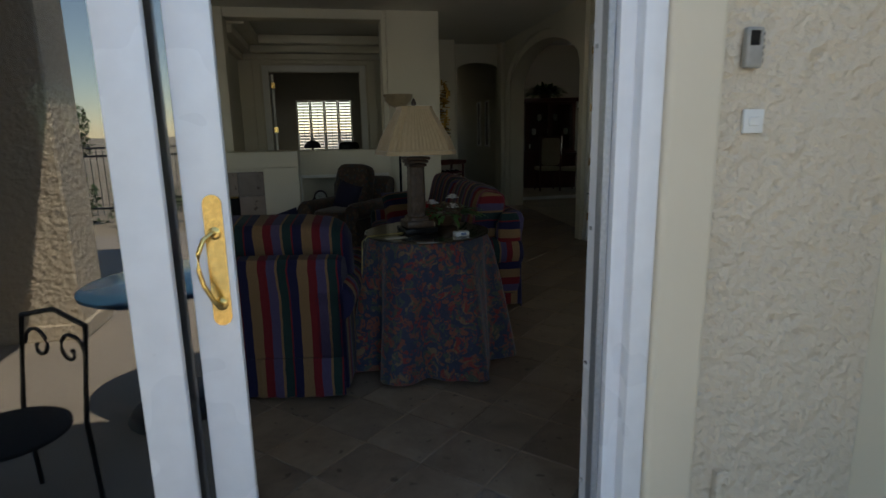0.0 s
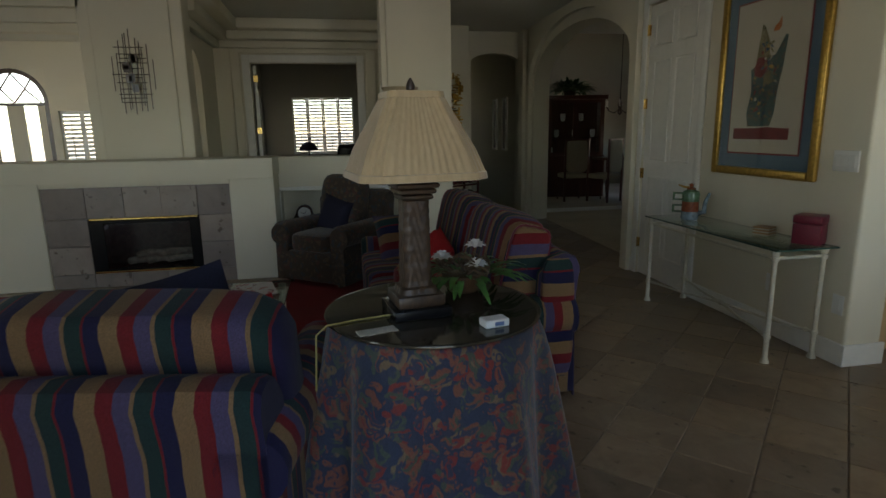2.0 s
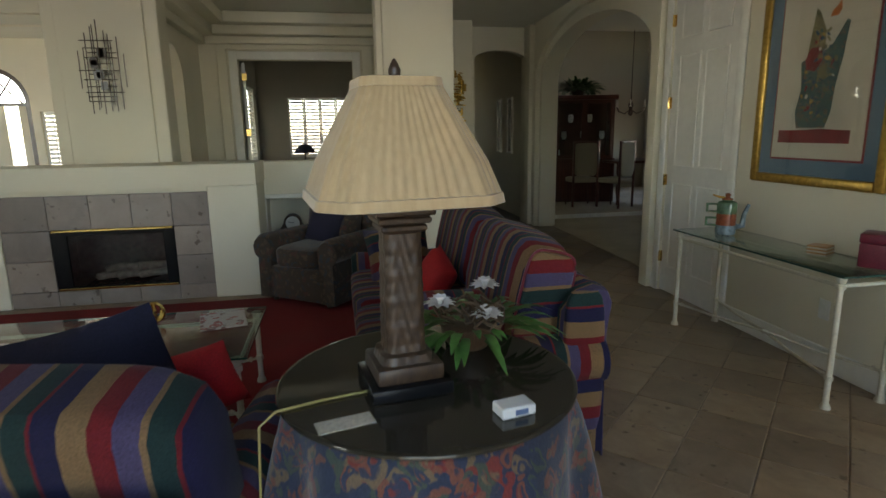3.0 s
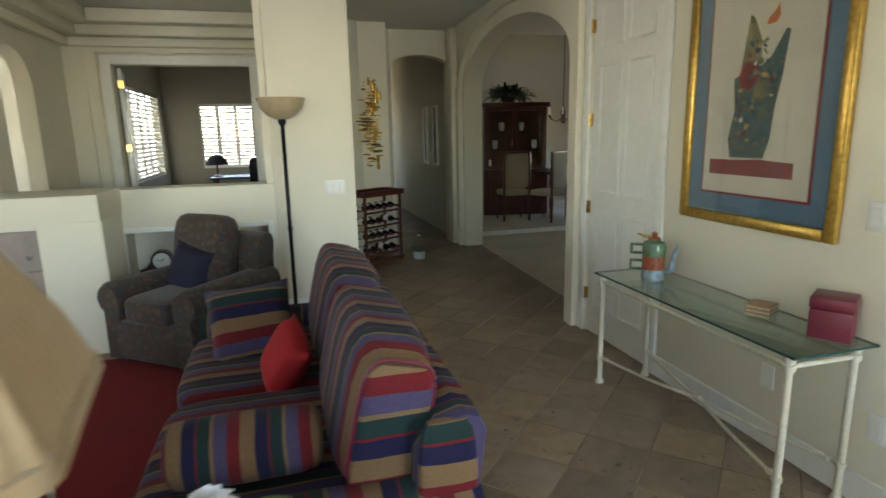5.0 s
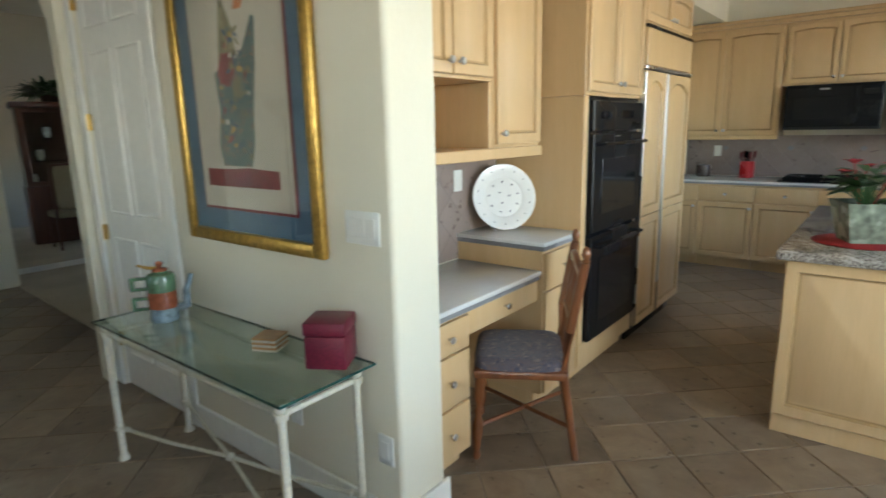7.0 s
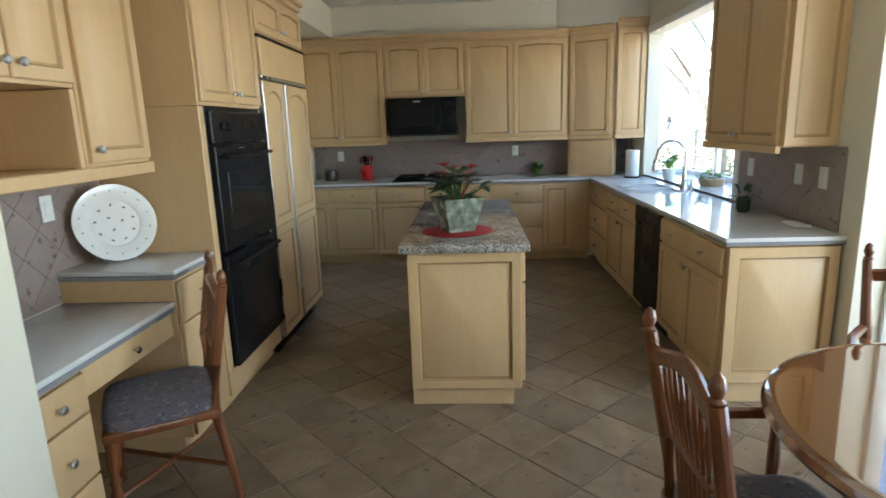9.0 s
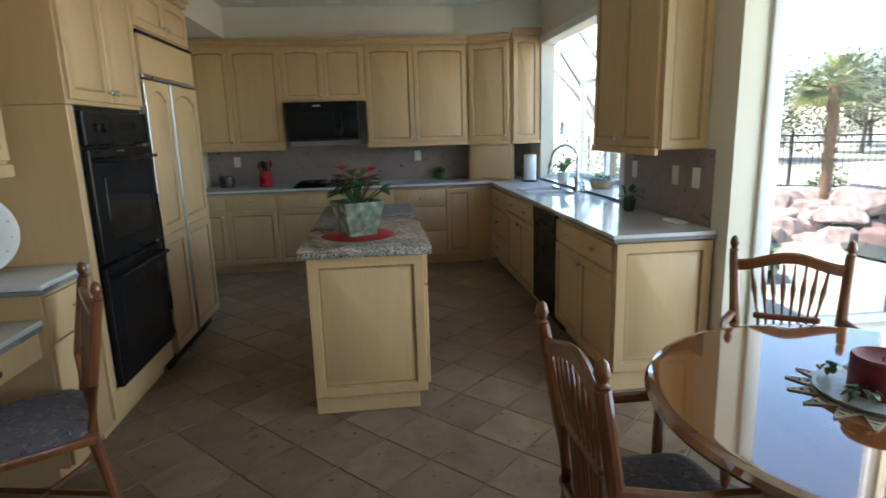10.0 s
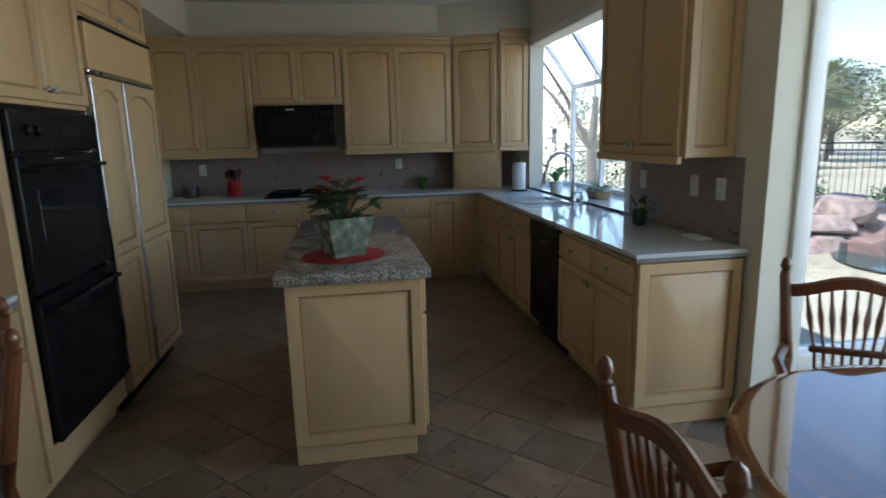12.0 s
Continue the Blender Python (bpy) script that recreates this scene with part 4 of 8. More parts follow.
def bmesh_at(bm, m):
    bmesh.ops.transform(bm, matrix=m, verts=bm.verts)
    return bm


backsplash()
for y, z in ((4.42, 1.185), (2.33, 1.195)):
    outlet(pose(KX - 0.012, y, z, 0, 0, -90))
outlet(pose(6.05, KY0 + 0.012, 1.18, 0, 0, 180))
outlet(pose(5.49, KY0 + 0.012, 1.18, 0, 0, 180), "white light switch plate on the backsplash", "switch")
outlet(pose(5.26, KY0 + 0.012, 1.18, 0, 0, 180), "white light switch plate on the backsplash", "switch")
outlet(pose(4.585, KY1 - 0.012, 1.21, 0, 0, 0))

M_OVENWINDOW = surface("smoked_oven_window", (0.016, 0.015, 0.015), 0.25, grain=60, vary=0.1, relief=0.0, gloss=0.1)
mw = thing("microwave", pose(8.60, 3.755, 1.405, 0, 0, -90), "black microwave oven fixed under the wall cabinet", "microwave")
part("case", B(0, 0.765, 0, 0.44, 0, 0.415, 0.006), M_BLACK, mw)
d = part("door", B(0.008, 0.585, -0.022, -0.001, 0.03, 0.395, 0.006), M_BLACK, mw)
part("window", B(0.08, 0.50, -0.025, -0.021, 0.10, 0.30, 0.002), M_OVENWINDOW, d)
part("handle", tube(bmesh.new(), [(0.555, -0.022, 0.06), (0.555, -0.055, 0.08), (0.555, -0.055, 0.34), (0.555, -0.022, 0.36)], 0.009), M_BLACK, d)
cp = part("control_panel", B(0.59, 0.757, -0.022, -0.001, 0.03, 0.395, 0.005), M_BLACK, mw)
part("display", B(0.615, 0.735, -0.024, -0.021, 0.31, 0.36), M_BLACKGLASS, cp)
for k in range(4):
    for j in range(3):
        part("button", B(0.620 + 0.042 * j, 0.648 + 0.042 * j, -0.024, -0.0215, 0.08 + 0.05 * k, 0.108 + 0.05 * k, 0.001), M_OVENWINDOW, cp)
part("vent_strip", B(0.01, 0.755, -0.015, -0.001, 0.0, 0.026), M_DARKGAP, mw)
part("badge", B(0.28, 0.36, -0.0235, -0.0215, 0.365, 0.380), M_STEEL, mw)

dw = thing("dishwasher", pose(6.635, 1.555, 0, 0, 0, 180), "black dishwasher built under the counter", "dishwasher")
part("door", B(0.005, 0.575, -0.022, 0.5, 0.12, 0.74, 0.006), M_BLACK, dw)
part("control_panel", B(0.005, 0.575, -0.028, 0.4, 0.745, 0.866, 0.006), M_BLACK, dw)
# raised near-black strip, coloured as the shade in a handle recess
part("handle_recess", B(0.17, 0.41, -0.034, -0.027, 0.765, 0.79, 0.003), M_DARKGAP, dw)
part("kick_plate", B(0.005, 0.575, 0.05, 0.06, 0.0, 0.118), M_DARKGAP, dw)

ct = thing("cooktop", pose(8.46, 3.02, 0.913), "black gas cooktop with iron grates", "cooktop")
part("plate", B(0, 0.50, 0, 0.72, 0, 0.012, 0.004), M_BLACK, ct)
for i in range(2):
    for k in range(2):
        x, y = 0.13 + 0.24 * i, 0.19 + 0.34 * k
        part("burner", lathe(bmesh.new(), [(0.05, 0.012), (0.05, 0.022), (0.03, 0.028)], 14, (x, y, 0)), M_BLACK, ct)
        bm = bmesh.new()
        for a in (0, 90):
            box(bm, x - 0.10, x + 0.10, y - 0.006, y + 0.006, 0.034, 0.046) if a == 0 else box(bm, x - 0.006, x + 0.006, y - 0.14, y + 0.14, 0.034, 0.046)
        for sx in (-0.1, 0.088):
            box(bm, x + sx, x + sx + 0.012, y - 0.15, y + 0.15, 0.012, 0.046)
        part("grate", bm, M_BLACK, ct)

can = thing("utensil_crock", pose(8.85, 4.08, 0.913), "red utensil crock full of dark red and black utensils", "crock")
part("crock", lathe(bmesh.new(), [(0.068, 0), (0.072, 0.01), (0.072, 0.17), (0.066, 0.172), (0.064, 0.02)], 20), M_RED, can)
M_WINE = surface("dark_red_nylon", (0.14, 0.012, 0.014), 0.4, grain=40, vary=0.2)
for k in range(7):
    a, q = k * 0.95, 0.035 + 0.012 * (k % 3)
    bm = tube(bmesh.new(), [(0.02 * math.cos(a), 0.02 * math.sin(a), 0.03), (q * math.cos(a), q * math.sin(a), 0.22)], 0.007, 6)
    soft(bm, 0.030, 0.016, 0.040, (q * 1.1 * math.cos(a), q * 1.1 * math.sin(a), 0.235 + 0.012 * (k % 2)), 0.8, 6, 6)
    part("utensil", bm, M_WINE if k % 3 else M_BLACK, can)
bowl = thing("canister", pose(8.88, 4.52, 0.913), "dark brown canister on the counter", "canister")
part("body", lathe(bmesh.new(), [(0.07, 0), (0.075, 0.02), (0.075, 0.11), (0.07, 0.125), (0.03, 0.13)], 20), surface("dark_brown_glaze", (0.05, 0.03, 0.025), 0.3), bowl)


def leaf(bm, base, tip, width, lift=0.3, n=4):
    base, tip = Vector(base), Vector(tip)
    d = tip - base
    side = d.cross(Vector((0, 0, 1)))
    if side.length < 1e-4:
        side = Vector((1, 0, 0))
    side.normalize()
    up = Vector((0, 0, 1)) * d.length * lift
    last = None
    for k in range(n + 1):
        s = k / n
        w = width * math.sin(math.pi * (0.08 + 0.9 * s)) ** 0.8
        c = base + d * s + up * 4 * s * (1 - s) * 0.5
        cur = [bm.verts.new(c - side * w), bm.verts.new(c + Vector((0, 0, -0.25 * w))), bm.verts.new(c + side * w)]
        if last:
            for j in range(2):
                bm.faces.new((last[j], last[j + 1], cur[j + 1], cur[j]))
        last = cur
    return bm


def foliage(count, spread, low, high, size, seed, droop=0.0):
    r = random.Random(seed)
    bm = bmesh.new()
    for _ in range(count):
        a, e = r.uniform(0, 6.283), r.uniform(0.1, 1.0)
        base = Vector((0.25 * spread * math.cos(a) * e, 0.25 * spread * math.sin(a) * e, low * r.uniform(0.6, 1)))
        rad = spread * r.uniform(0.35, 1.0)
        tip = Vector((rad * math.cos(a), rad * math.sin(a), low + (high - low) * r.uniform(0.1, 1.0) * (1.15 - 0.5 * rad / spread) - droop * rad))
        mid = base.lerp(tip, 0.5) + Vector((0, 0, 0.02))
        leaf(bm, mid, tip + (tip - mid) * 0.4, size * r.uniform(0.7, 1.2), 0.3)
    return bm


mat_ = thing("round_mat", pose(5.40, 2.94, 0.9155), "round red woven mat on the island", "mat")
part("mat", lathe(bmesh.new(), [(0.20, 0), (0.205, 0.003), (0.20, 0.006), (0.02, 0.007)], 40), surface("red_woven", (0.33, 0.01, 0.012), 0.8, grain=180, vary=0.3, relief=0.5), mat_)
pot = thing("potted_plant", pose(5.40, 2.94, 0.9225, 0, 0, 24), "leafy red-flowered plant in a tapered green glazed square pot", "plant")
bm = bmesh.new()
for (r0, z0), (r1, z1) in (((0.078, 0), (0.118, 0.19)),):
    lo = [bm.verts.new((x * r0, y * r0, z0)) for x, y in ((-1, -1), (1, -1), (1, 1), (-1, 1))]
    hi = [bm.verts.new((x * r1, y * r1, z1)) for x, y in ((-1, -1), (1, -1), (1, 1), (-1, 1))]
    inn = [bm.verts.new((x * (r1 - 0.01), y * (r1 - 0.01), z1)) for x, y in ((-1, -1), (1, -1), (1, 1), (-1, 1))]
    deep = [bm.verts.new((x * (r1 - 0.014), y * (r1 - 0.014), z1 - 0.02)) for x, y in ((-1, -1), (1, -1), (1, 1), (-1, 1))]
    for p, q in ((lo, hi), (hi, inn), (inn, deep)):
        for k in range(4):
            bm.faces.new((p[k], p[(k + 1) % 4], q[(k + 1) % 4], q[k]))
    bm.faces.new(lo[::-1])
    bm.faces.new(deep)
part("pot", bm, surface("green_grey_glaze", (0.20, 0.23, 0.17), 0.25, grain=25, vary=0.35, relief=0.1, large=12), pot)
bm = bmesh.new()
r = random.Random(2)
for k in range(46):
    a, e = r.uniform(0, 6.283), r.uniform(0.05, 1.35)
    reach = r.uniform(0.06, 0.15)
    c = Vector((math.cos(a) * math.cos(e) * reach, math.sin(a) * math.cos(e) * reach, 0.21 + 0.13 * math.sin(e) * r.uniform(0.6, 1.1)))
    b = a + r.uniform(-0.5, 0.5)
    long = r.uniform(0.07, 0.12)
    leaf(bm, c, c + Vector((math.cos(b) * long, math.sin(b) * long, r.uniform(-0.03, 0.04))), 0.030 * r.uniform(0.8, 1.2), 0.25, 6)
    tube(bm, [(0.02 * math.cos(a), 0.02 * math.sin(a), 0.17), c], 0.0028, 4)
part("leaves", bm, M_LEAF, pot)
for x, y, z in ((-0.10, -0.05, 0.36), (0.03, -0.10, 0.30), (0.10, -0.02, 0.34), (-0.02, 0.08, 0.37), (0.13, 0.05, 0.31)):
    bm = bmesh.new()
    for j in range(3):
        t = 2.1 * j + x * 30
        leaf(bm, (x, y, z), (x + math.cos(t) * 0.05, y + math.sin(t) * 0.05, z + 0.018), 0.026, 0.25, 5)
    tube(bm, [(x * 0.3, y * 0.3, 0.17), (x, y, z)], 0.0028, 4)
    part("flower", bm, M_PETAL_RED, pot, "glossy red flower")
gp = thing("small_plant", pose(8.92, 2.08, 0.913), "small bright green plant on the counter", "plant")
part("pot", lathe(bmesh.new(), [(0.035, 0), (0.045, 0.05), (0.04, 0.055)], 14), M_LEAF2, gp)
part("leaves", foliage(60, 0.085, 0.04, 0.16, 0.018, 7), M_LEAF2, gp)
ap = thing("small_plant", pose(5.85, 1.13, 0.913), "small dark green plant in a glass jar", "plant")
part("jar", lathe(bmesh.new(), [(0.03, 0), (0.042, 0.02), (0.042, 0.08), (0.03, 0.10)], 14), surface("dark_green_glass", (0.02, 0.05, 0.02), 0.1), ap)
part("leaves", foliage(36, 0.11, 0.08, 0.20, 0.010, 9), M_LEAF, ap)
sd = thing("sponge_dish", pose(5.33, 1.08, 0.913), "cream soap dish on the counter", "dish")
part("dish", B(-0.08, 0.08, -0.04, 0.04, 0, 0.018, 0.007, 2), M_WHITE, sd)

pt = thing("paper_towel", pose(8.25, 1.17, 0.913), "paper towel roll on a dark stand", "paper towel")
part("base", lathe(bmesh.new(), [(0.08, 0), (0.08, 0.012), (0.02, 0.015)], 20), M_BLACK, pt)
part("roll", lathe(bmesh.new(), [(0.065, 0.016), (0.067, 0.02), (0.067, 0.285), (0.02, 0.288)], 24), M_WHITE, pt)
part("rod", tube(bmesh.new(), [(0, 0, 0.28), (0, 0, 0.33)], 0.006), M_BLACK, pt)
fc = thing("faucet", pose(7.10, 1.05, 0.913) @ Matrix.Scale(1.15, 4), "brushed steel gooseneck kitchen faucet", "faucet")
part("base", lathe(bmesh.new(), [(0.03, 0), (0.03, 0.01), (0.022, 0.03), (0.02, 0.10), (0.014, 0.12)], 16), M_STEEL, fc)
neck = [(0, 0, 0.10), (0, 0, 0.26)] + [(0, 0.10 - 0.10 * math.cos(a), 0.26 + 0.10 * math.sin(a)) for a in (0.4, 0.8, 1.2, 1.57, 2.0, 2.4, 2.8)] + [(0, 0.215, 0.20)]
part("neck", tube(bmesh.new(), neck, 0.012, 10), M_STEEL, fc)
part("spray_head", tube(bmesh.new(), [(0, 0.212, 0.225), (0, 0.225, 0.14)], 0.016, 10), M_STEEL, fc)
part("lever", tube(bmesh.new(), [(-0.02, 0, 0.06), (-0.07, 0, 0.09)], 0.007), M_STEEL, fc)
sp = thing("soap_dispenser", pose(6.93, 1.05, 0.913), "steel soap dispenser beside the faucet", "dispenser")
part("body", lathe(bmesh.new(), [(0.015, 0), (0.015, 0.06), (0.008, 0.065), (0.008, 0.10)], 12), M_STEEL, sp)
part("spout", tube(bmesh.new(), [(0, 0, 0.10), (0, 0.05, 0.095)], 0.006), M_STEEL, sp)
oc = thing("orchid", pose(7.75, 0.96, 0.935), "white orchid in a pale pot on the window sill", "plant")
part("pot", lathe(bmesh.new(), [(0.05, 0), (0.065, 0.10), (0.06, 0.105)], 16), M_WHITE, oc)
bm = bmesh.new()
for k in range(5):
    a = k * 1.25 + 0.3
    leaf(bm, (0, 0, 0.10), (0.20 * math.cos(a), 0.16 * math.sin(a), 0.15 + 0.02 * k), 0.035, 0.5)
part("leaves", bm, M_LEAF2, oc)
part("stem", tube(bmesh.new(), [(0, 0, 0.10), (0.03, 0, 0.35), (0.0, 0.02, 0.55), (-0.10, 0.04, 0.62)], 0.004, 6), M_LEAF, oc)
bm = bmesh.new()
for k in range(6):
    c = Vector((0.01 - 0.022 * k, 0.02 + 0.006 * k, 0.50 + 0.028 * k - 0.003 * k * k))
    for j in range(5):
        a = j * 1.257
        leaf(bm, c, c + Vector((0.05 * math.cos(a), 0.015, 0.05 * math.sin(a))), 0.024, 0.1, 3)
part("blossoms", bm, M_PETAL, oc, "white blossoms")
bk = thing("planter_basket", pose(7.15, 0.80, 0.935), "wicker planter with pale succulents", "planter")
part("basket", lathe(bmesh.new(), [(0.09, 0), (0.10, 0.02), (0.11, 0.06), (0.10, 0.062)], 20), wood("wicker", (0.25, 0.16, 0.08), (0.4, 0.28, 0.16), 30), bk)
part("leaves", foliage(50, 0.13, 0.05, 0.13, 0.020, 12), M_LEAF2, bk)

plate = thing("decorative_plate", pose(4.80, 4.56, 0.918, -14, 0, -38), "large white china plate with small dark flowers, leaning on the wall", "plate")
bm = lathe(bmesh.new(), [(0.02, 0.0), (0.115, 0.002), (0.125, 0.012), (0.185, 0.024), (0.188, 0.027), (0.184, 0.029), (0.122, 0.018), (0.112, 0.008), (0.02, 0.007)], 48)
bmesh.ops.transform(bm, matrix=pose(0, 0, 0.188, 90, 0, 0), verts=bm.verts)
part("disc", bm, surface("white_china", (0.78, 0.77, 0.74), 0.12, grain=20, vary=0.03, relief=0), plate)
M_SPRIG = surface("dark_sprig_glaze", (0.12, 0.10, 0.13), 0.3)
r = random.Random(5)
for rad, n, y in ((0.158, 14, -0.0215), (0.088, 9, -0.0105), (0.035, 3, -0.0105)):
    for k in range(n):
        a = 2 * math.pi * k / n + 0.2
        bm = B(-0.007, 0.007, y - 0.003, y, -0.004, 0.004, 0.002)
        bmesh.ops.transform(bm, matrix=pose(rad * math.cos(a), 0, 0.188 + rad * math.sin(a), 0, r.uniform(-60, 60), 0), verts=bm.verts)
        part("sprig", bm, M_SPRIG, plate)
st = thing("plate_stand", pose(4.83, 4.60, 0.918, 0, 0, -38), "small wire plate stand", "stand")
part("wire", tube(bmesh.new(), [(-0.06, -0.05, 0.004), (-0.06, 0.05, 0.004), (-0.06, 0.062, 0.16), (0.06, 0.062, 0.16), (0.06, 0.05, 0.004), (0.06, -0.05, 0.004)], 0.003, 6), M_STEEL, st)


# ---- nook table and chairs ----
def turned_leg(bm, x, y, h, r=0.028, lean=(0, 0)):
    prof = [(0.55, 0), (0.75, 0.04), (0.5, 0.10), (0.95, 0.3), (1.0, 0.42), (0.6, 0.52), (0.85, 0.58), (0.55, 0.64), (1.0, 0.75), (1.0, 1.0)]
    rings = []
    for f, s in prof:
        cx, cy = x + lean[0] * (1 - s), y + lean[1] * (1 - s)
        rings.append([bm.verts.new((cx + r * f * math.cos(k * math.pi / 5), cy + r * f * math.sin(k * math.pi / 5), s * h)) for k in range(10)])
    for p, q in zip(rings, rings[1:]):
        for k in range(10):
            bm.faces.new((p[k], p[(k + 1) % 10], q[(k + 1) % 10], q[k]))
    bm.faces.new(rings[0][::-1])
    bm.faces.new(rings[-1])
    return bm


def spindle_chair(m, arms, label):
    """Oak dining chair with a spindle back; it looks along -y, its back stands at y = 0.2."""
    ob = thing("dining_chair", m, label, "chair", "oak dining chairs")
    part("seat_frame", B(-0.22, 0.22, -0.22, 0.20, 0.395, 0.435, 0.012, 2), M_OAK, ob)
    part("seat_cushion", soft(bmesh.new(), 0.215, 0.205, 0.035, (0, -0.015, 0.452), 0.35), M_SEAT, ob, "blue-grey patterned seat cushion")
    for x, y, l in ((-0.19, -0.19, (-0.02, -0.02)), (0.19, -0.19, (0.02, -0.02))):
        part("leg", turned_leg(bmesh.new(), x, y, 0.40, 0.026, l), M_OAK, ob)
    for s in (-1, 1):
        bm = tube(bmesh.new(), [(0.18 * s, 0.24, 0), (0.18 * s, 0.18, 0.40), (0.195 * s, 0.20, 0.62), (0.215 * s, 0.255, 0.93)], 0.021, 10, (0.8, 1, 1.05, 0.95))
        lathe(bm, [(0.012, 0), (0.020, 0.012), (0.012, 0.02), (0.020, 0.04), (0.014, 0.065), (0.003, 0.075)], 10, (0.215 * s, 0.257, 0.925))
        part("post", bm, M_OAK, ob)
    bm = bmesh.new()
    rows = []
    for k in range(13):
        s = k / 12 * 2 - 1
        z = 0.872 + 0.045 * (1 + math.cos(math.pi * s)) / 2
        y = 0.246 - 0.012 * (1 - s * s)
        rows.append([bm.verts.new((0.208 * s, y + dy, z + dz)) for dy, dz in ((-0.010, -0.024), (0.010, -0.024), (0.013, 0.016), (0.0, 0.024), (-0.013, 0.016))])
    for p, q in zip(rows, rows[1:]):
        for j in range(5):
            bm.faces.new((p[j], p[(j + 1) % 5], q[(j + 1) % 5], q[j]))
    bm.faces.new(rows[0])
    bm.faces.new(rows[-1][::-1])
    part("crest_rail", bm, M_OAK, ob)
    part("lower_rail", B(-0.125, 0.125, 0.197, 0.217, 0.645, 0.672, 0.006), M_OAK, ob)
    for k in range(8):
        s = (k - 3.5) / 3.5
        bm = tube(bmesh.new(), [(0.095 * s, 0.185, 0.43), (0.105 * s, 0.206, 0.655), (0.115 * s, 0.215, 0.70), (0.128 * s, 0.226, 0.78), (0.136 * s, 0.233, 0.83), (0.143 * s, 0.240, 0.885)], 0.0075, 7, (0.8, 0.8, 0.7, 1.55, 0.9, 0.7))
        part("spindle", bm, M_OAK, ob)
    for q in (((-0.19, -0.19, 0.16), (0.18, 0.21, 0.16)), ((0.19, -0.19, 0.16), (-0.18, 0.21, 0.16))):
        part("stretcher", tube(bmesh.new(), q, 0.012, 8, (0.9, 0.9)), M_OAK, ob)
    if arms:
        for s in (-1, 1):
            bm = tube(bmesh.new(), [(0.205 * s, 0.21, 0.66), (0.25 * s, 0.05, 0.655), (0.255 * s, -0.14, 0.65), (0.24 * s, -0.18, 0.64)], 0.018, 8)
            arm = part("arm", bm, M_OAK, ob)
            part("arm_post", tube(bmesh.new(), [(0.215 * s, -0.12, 0.42), (0.225 * s, -0.13, 0.5), (0.25 * s, -0.14, 0.65)], 0.015, 8, (1, 1.3, 0.8)), M_OAK, arm)
    return ob


spindle_chair(pose(4.30, 4.155, 0, 0, 0, 211), False, "oak chair with a patterned seat, drawn up to the desk")
spindle_chair(pose(3.505, 2.10, 0, 0, 0, 1), True, "oak spindle-back armchair at the round table")
spindle_chair(pose(4.15, 1.21, 0, 0, 0, 239), True, "oak spindle-back armchair before the tall window")
M_TABLE = wood("polished_dark_oak", (0.17, 0.062, 0.019), (0.26, 0.10, 0.032), 5.0, (0.1, 1, 1), rough=0.05, coat=1.0)
M_TABLE.node_tree.nodes["Principled BSDF"].inputs["Coat IOR"].default_value = 2.2
M_TABLE.node_tree.nodes["Principled BSDF"].inputs["Coat Roughness"].default_value = 0.015
tb = thing("round_table", pose(3.44, 1.47, 0), "round polished oak dining table with a glossy top", "table")
part("tabletop", lathe(bmesh.new(), [(0.55, 0.705), (0.60, 0.708), (0.625, 0.715), (0.632, 0.728), (0.622, 0.744), (0.602, 0.7498), (0.598, 0.7503), (0.585, 0.7505), (0.02, 0.7505)], 72), M_TABLE, tb)
part("apron", lathe(bmesh.new(), [(0.50, 0.63), (0.51, 0.635), (0.51, 0.704), (0.50, 0.704)], 48), M_OAK, tb)
part("pedestal", lathe(bmesh.new(), [(0.13, 0.08), (0.12, 0.14), (0.07, 0.2), (0.10, 0.35), (0.11, 0.45), (0.07, 0.55), (0.12, 0.63)], 24), M_OAK, tb)
for k in range(4):
    a = k * math.pi / 2 + 0.5
    bm = tube(bmesh.new(), [(0.08 * math.cos(a), 0.08 * math.sin(a), 0.16), (0.25 * math.cos(a), 0.25 * math.sin(a), 0.13), (0.40 * math.cos(a), 0.40 * math.sin(a), 0.035)], 0.035, 8, (1, 1, 0.9))
    part("foot", bm, M_OAK, tb)
doily = thing("star_placemat", pose(3.46, 1.50, 0.752), "cream cut-work star placemat on the table", "placemat")
M_STRAW = surface("cream_straw", (0.55, 0.50, 0.40), 0.7, grain=90, vary=0.2)
for k in range(16):
    a0 = 2 * math.pi * k / 16
    bm = bmesh.new()
    for j in range(5):
        r0, r1 = 0.10 + 0.022 * j, 0.10 + 0.022 * j + 0.013
        w0 = 0.040 * (1 - j / 5.6)
        prism(bm, [(r0, -w0), (r1, -w0 * 0.86), (r1, w0 * 0.86), (r0, w0)], pose(0, 0, 0, 0, 0, math.degrees(a0)), 0.003)
    for s in (-1, 1):
        prism(bm, [(0.09, s * 0.046), (0.22, s * 0.003), (0.22, s * -0.002), (0.09, s * 0.038)], pose(0, 0, 0, 0, 0, math.degrees(a0)), 0.0034)
    part("star_point", bm, M_STRAW, doily)
dish = thing("candle_plate", pose(3.46, 1.50, 0.7555), "pale blue plate under a candle", "plate")
part("disc", lathe(bmesh.new(), [(0.08, 0), (0.12, 0.006), (0.155, 0.014), (0.155, 0.017), (0.11, 0.011), (0.02, 0.009)], 40), surface("pale_blue_glaze", (0.48, 0.52, 0.56), 0.2), dish)
cd = thing("candle", pose(3.46, 1.50, 0.766), "thick dark red pillar candle with a sunken wick", "candle")
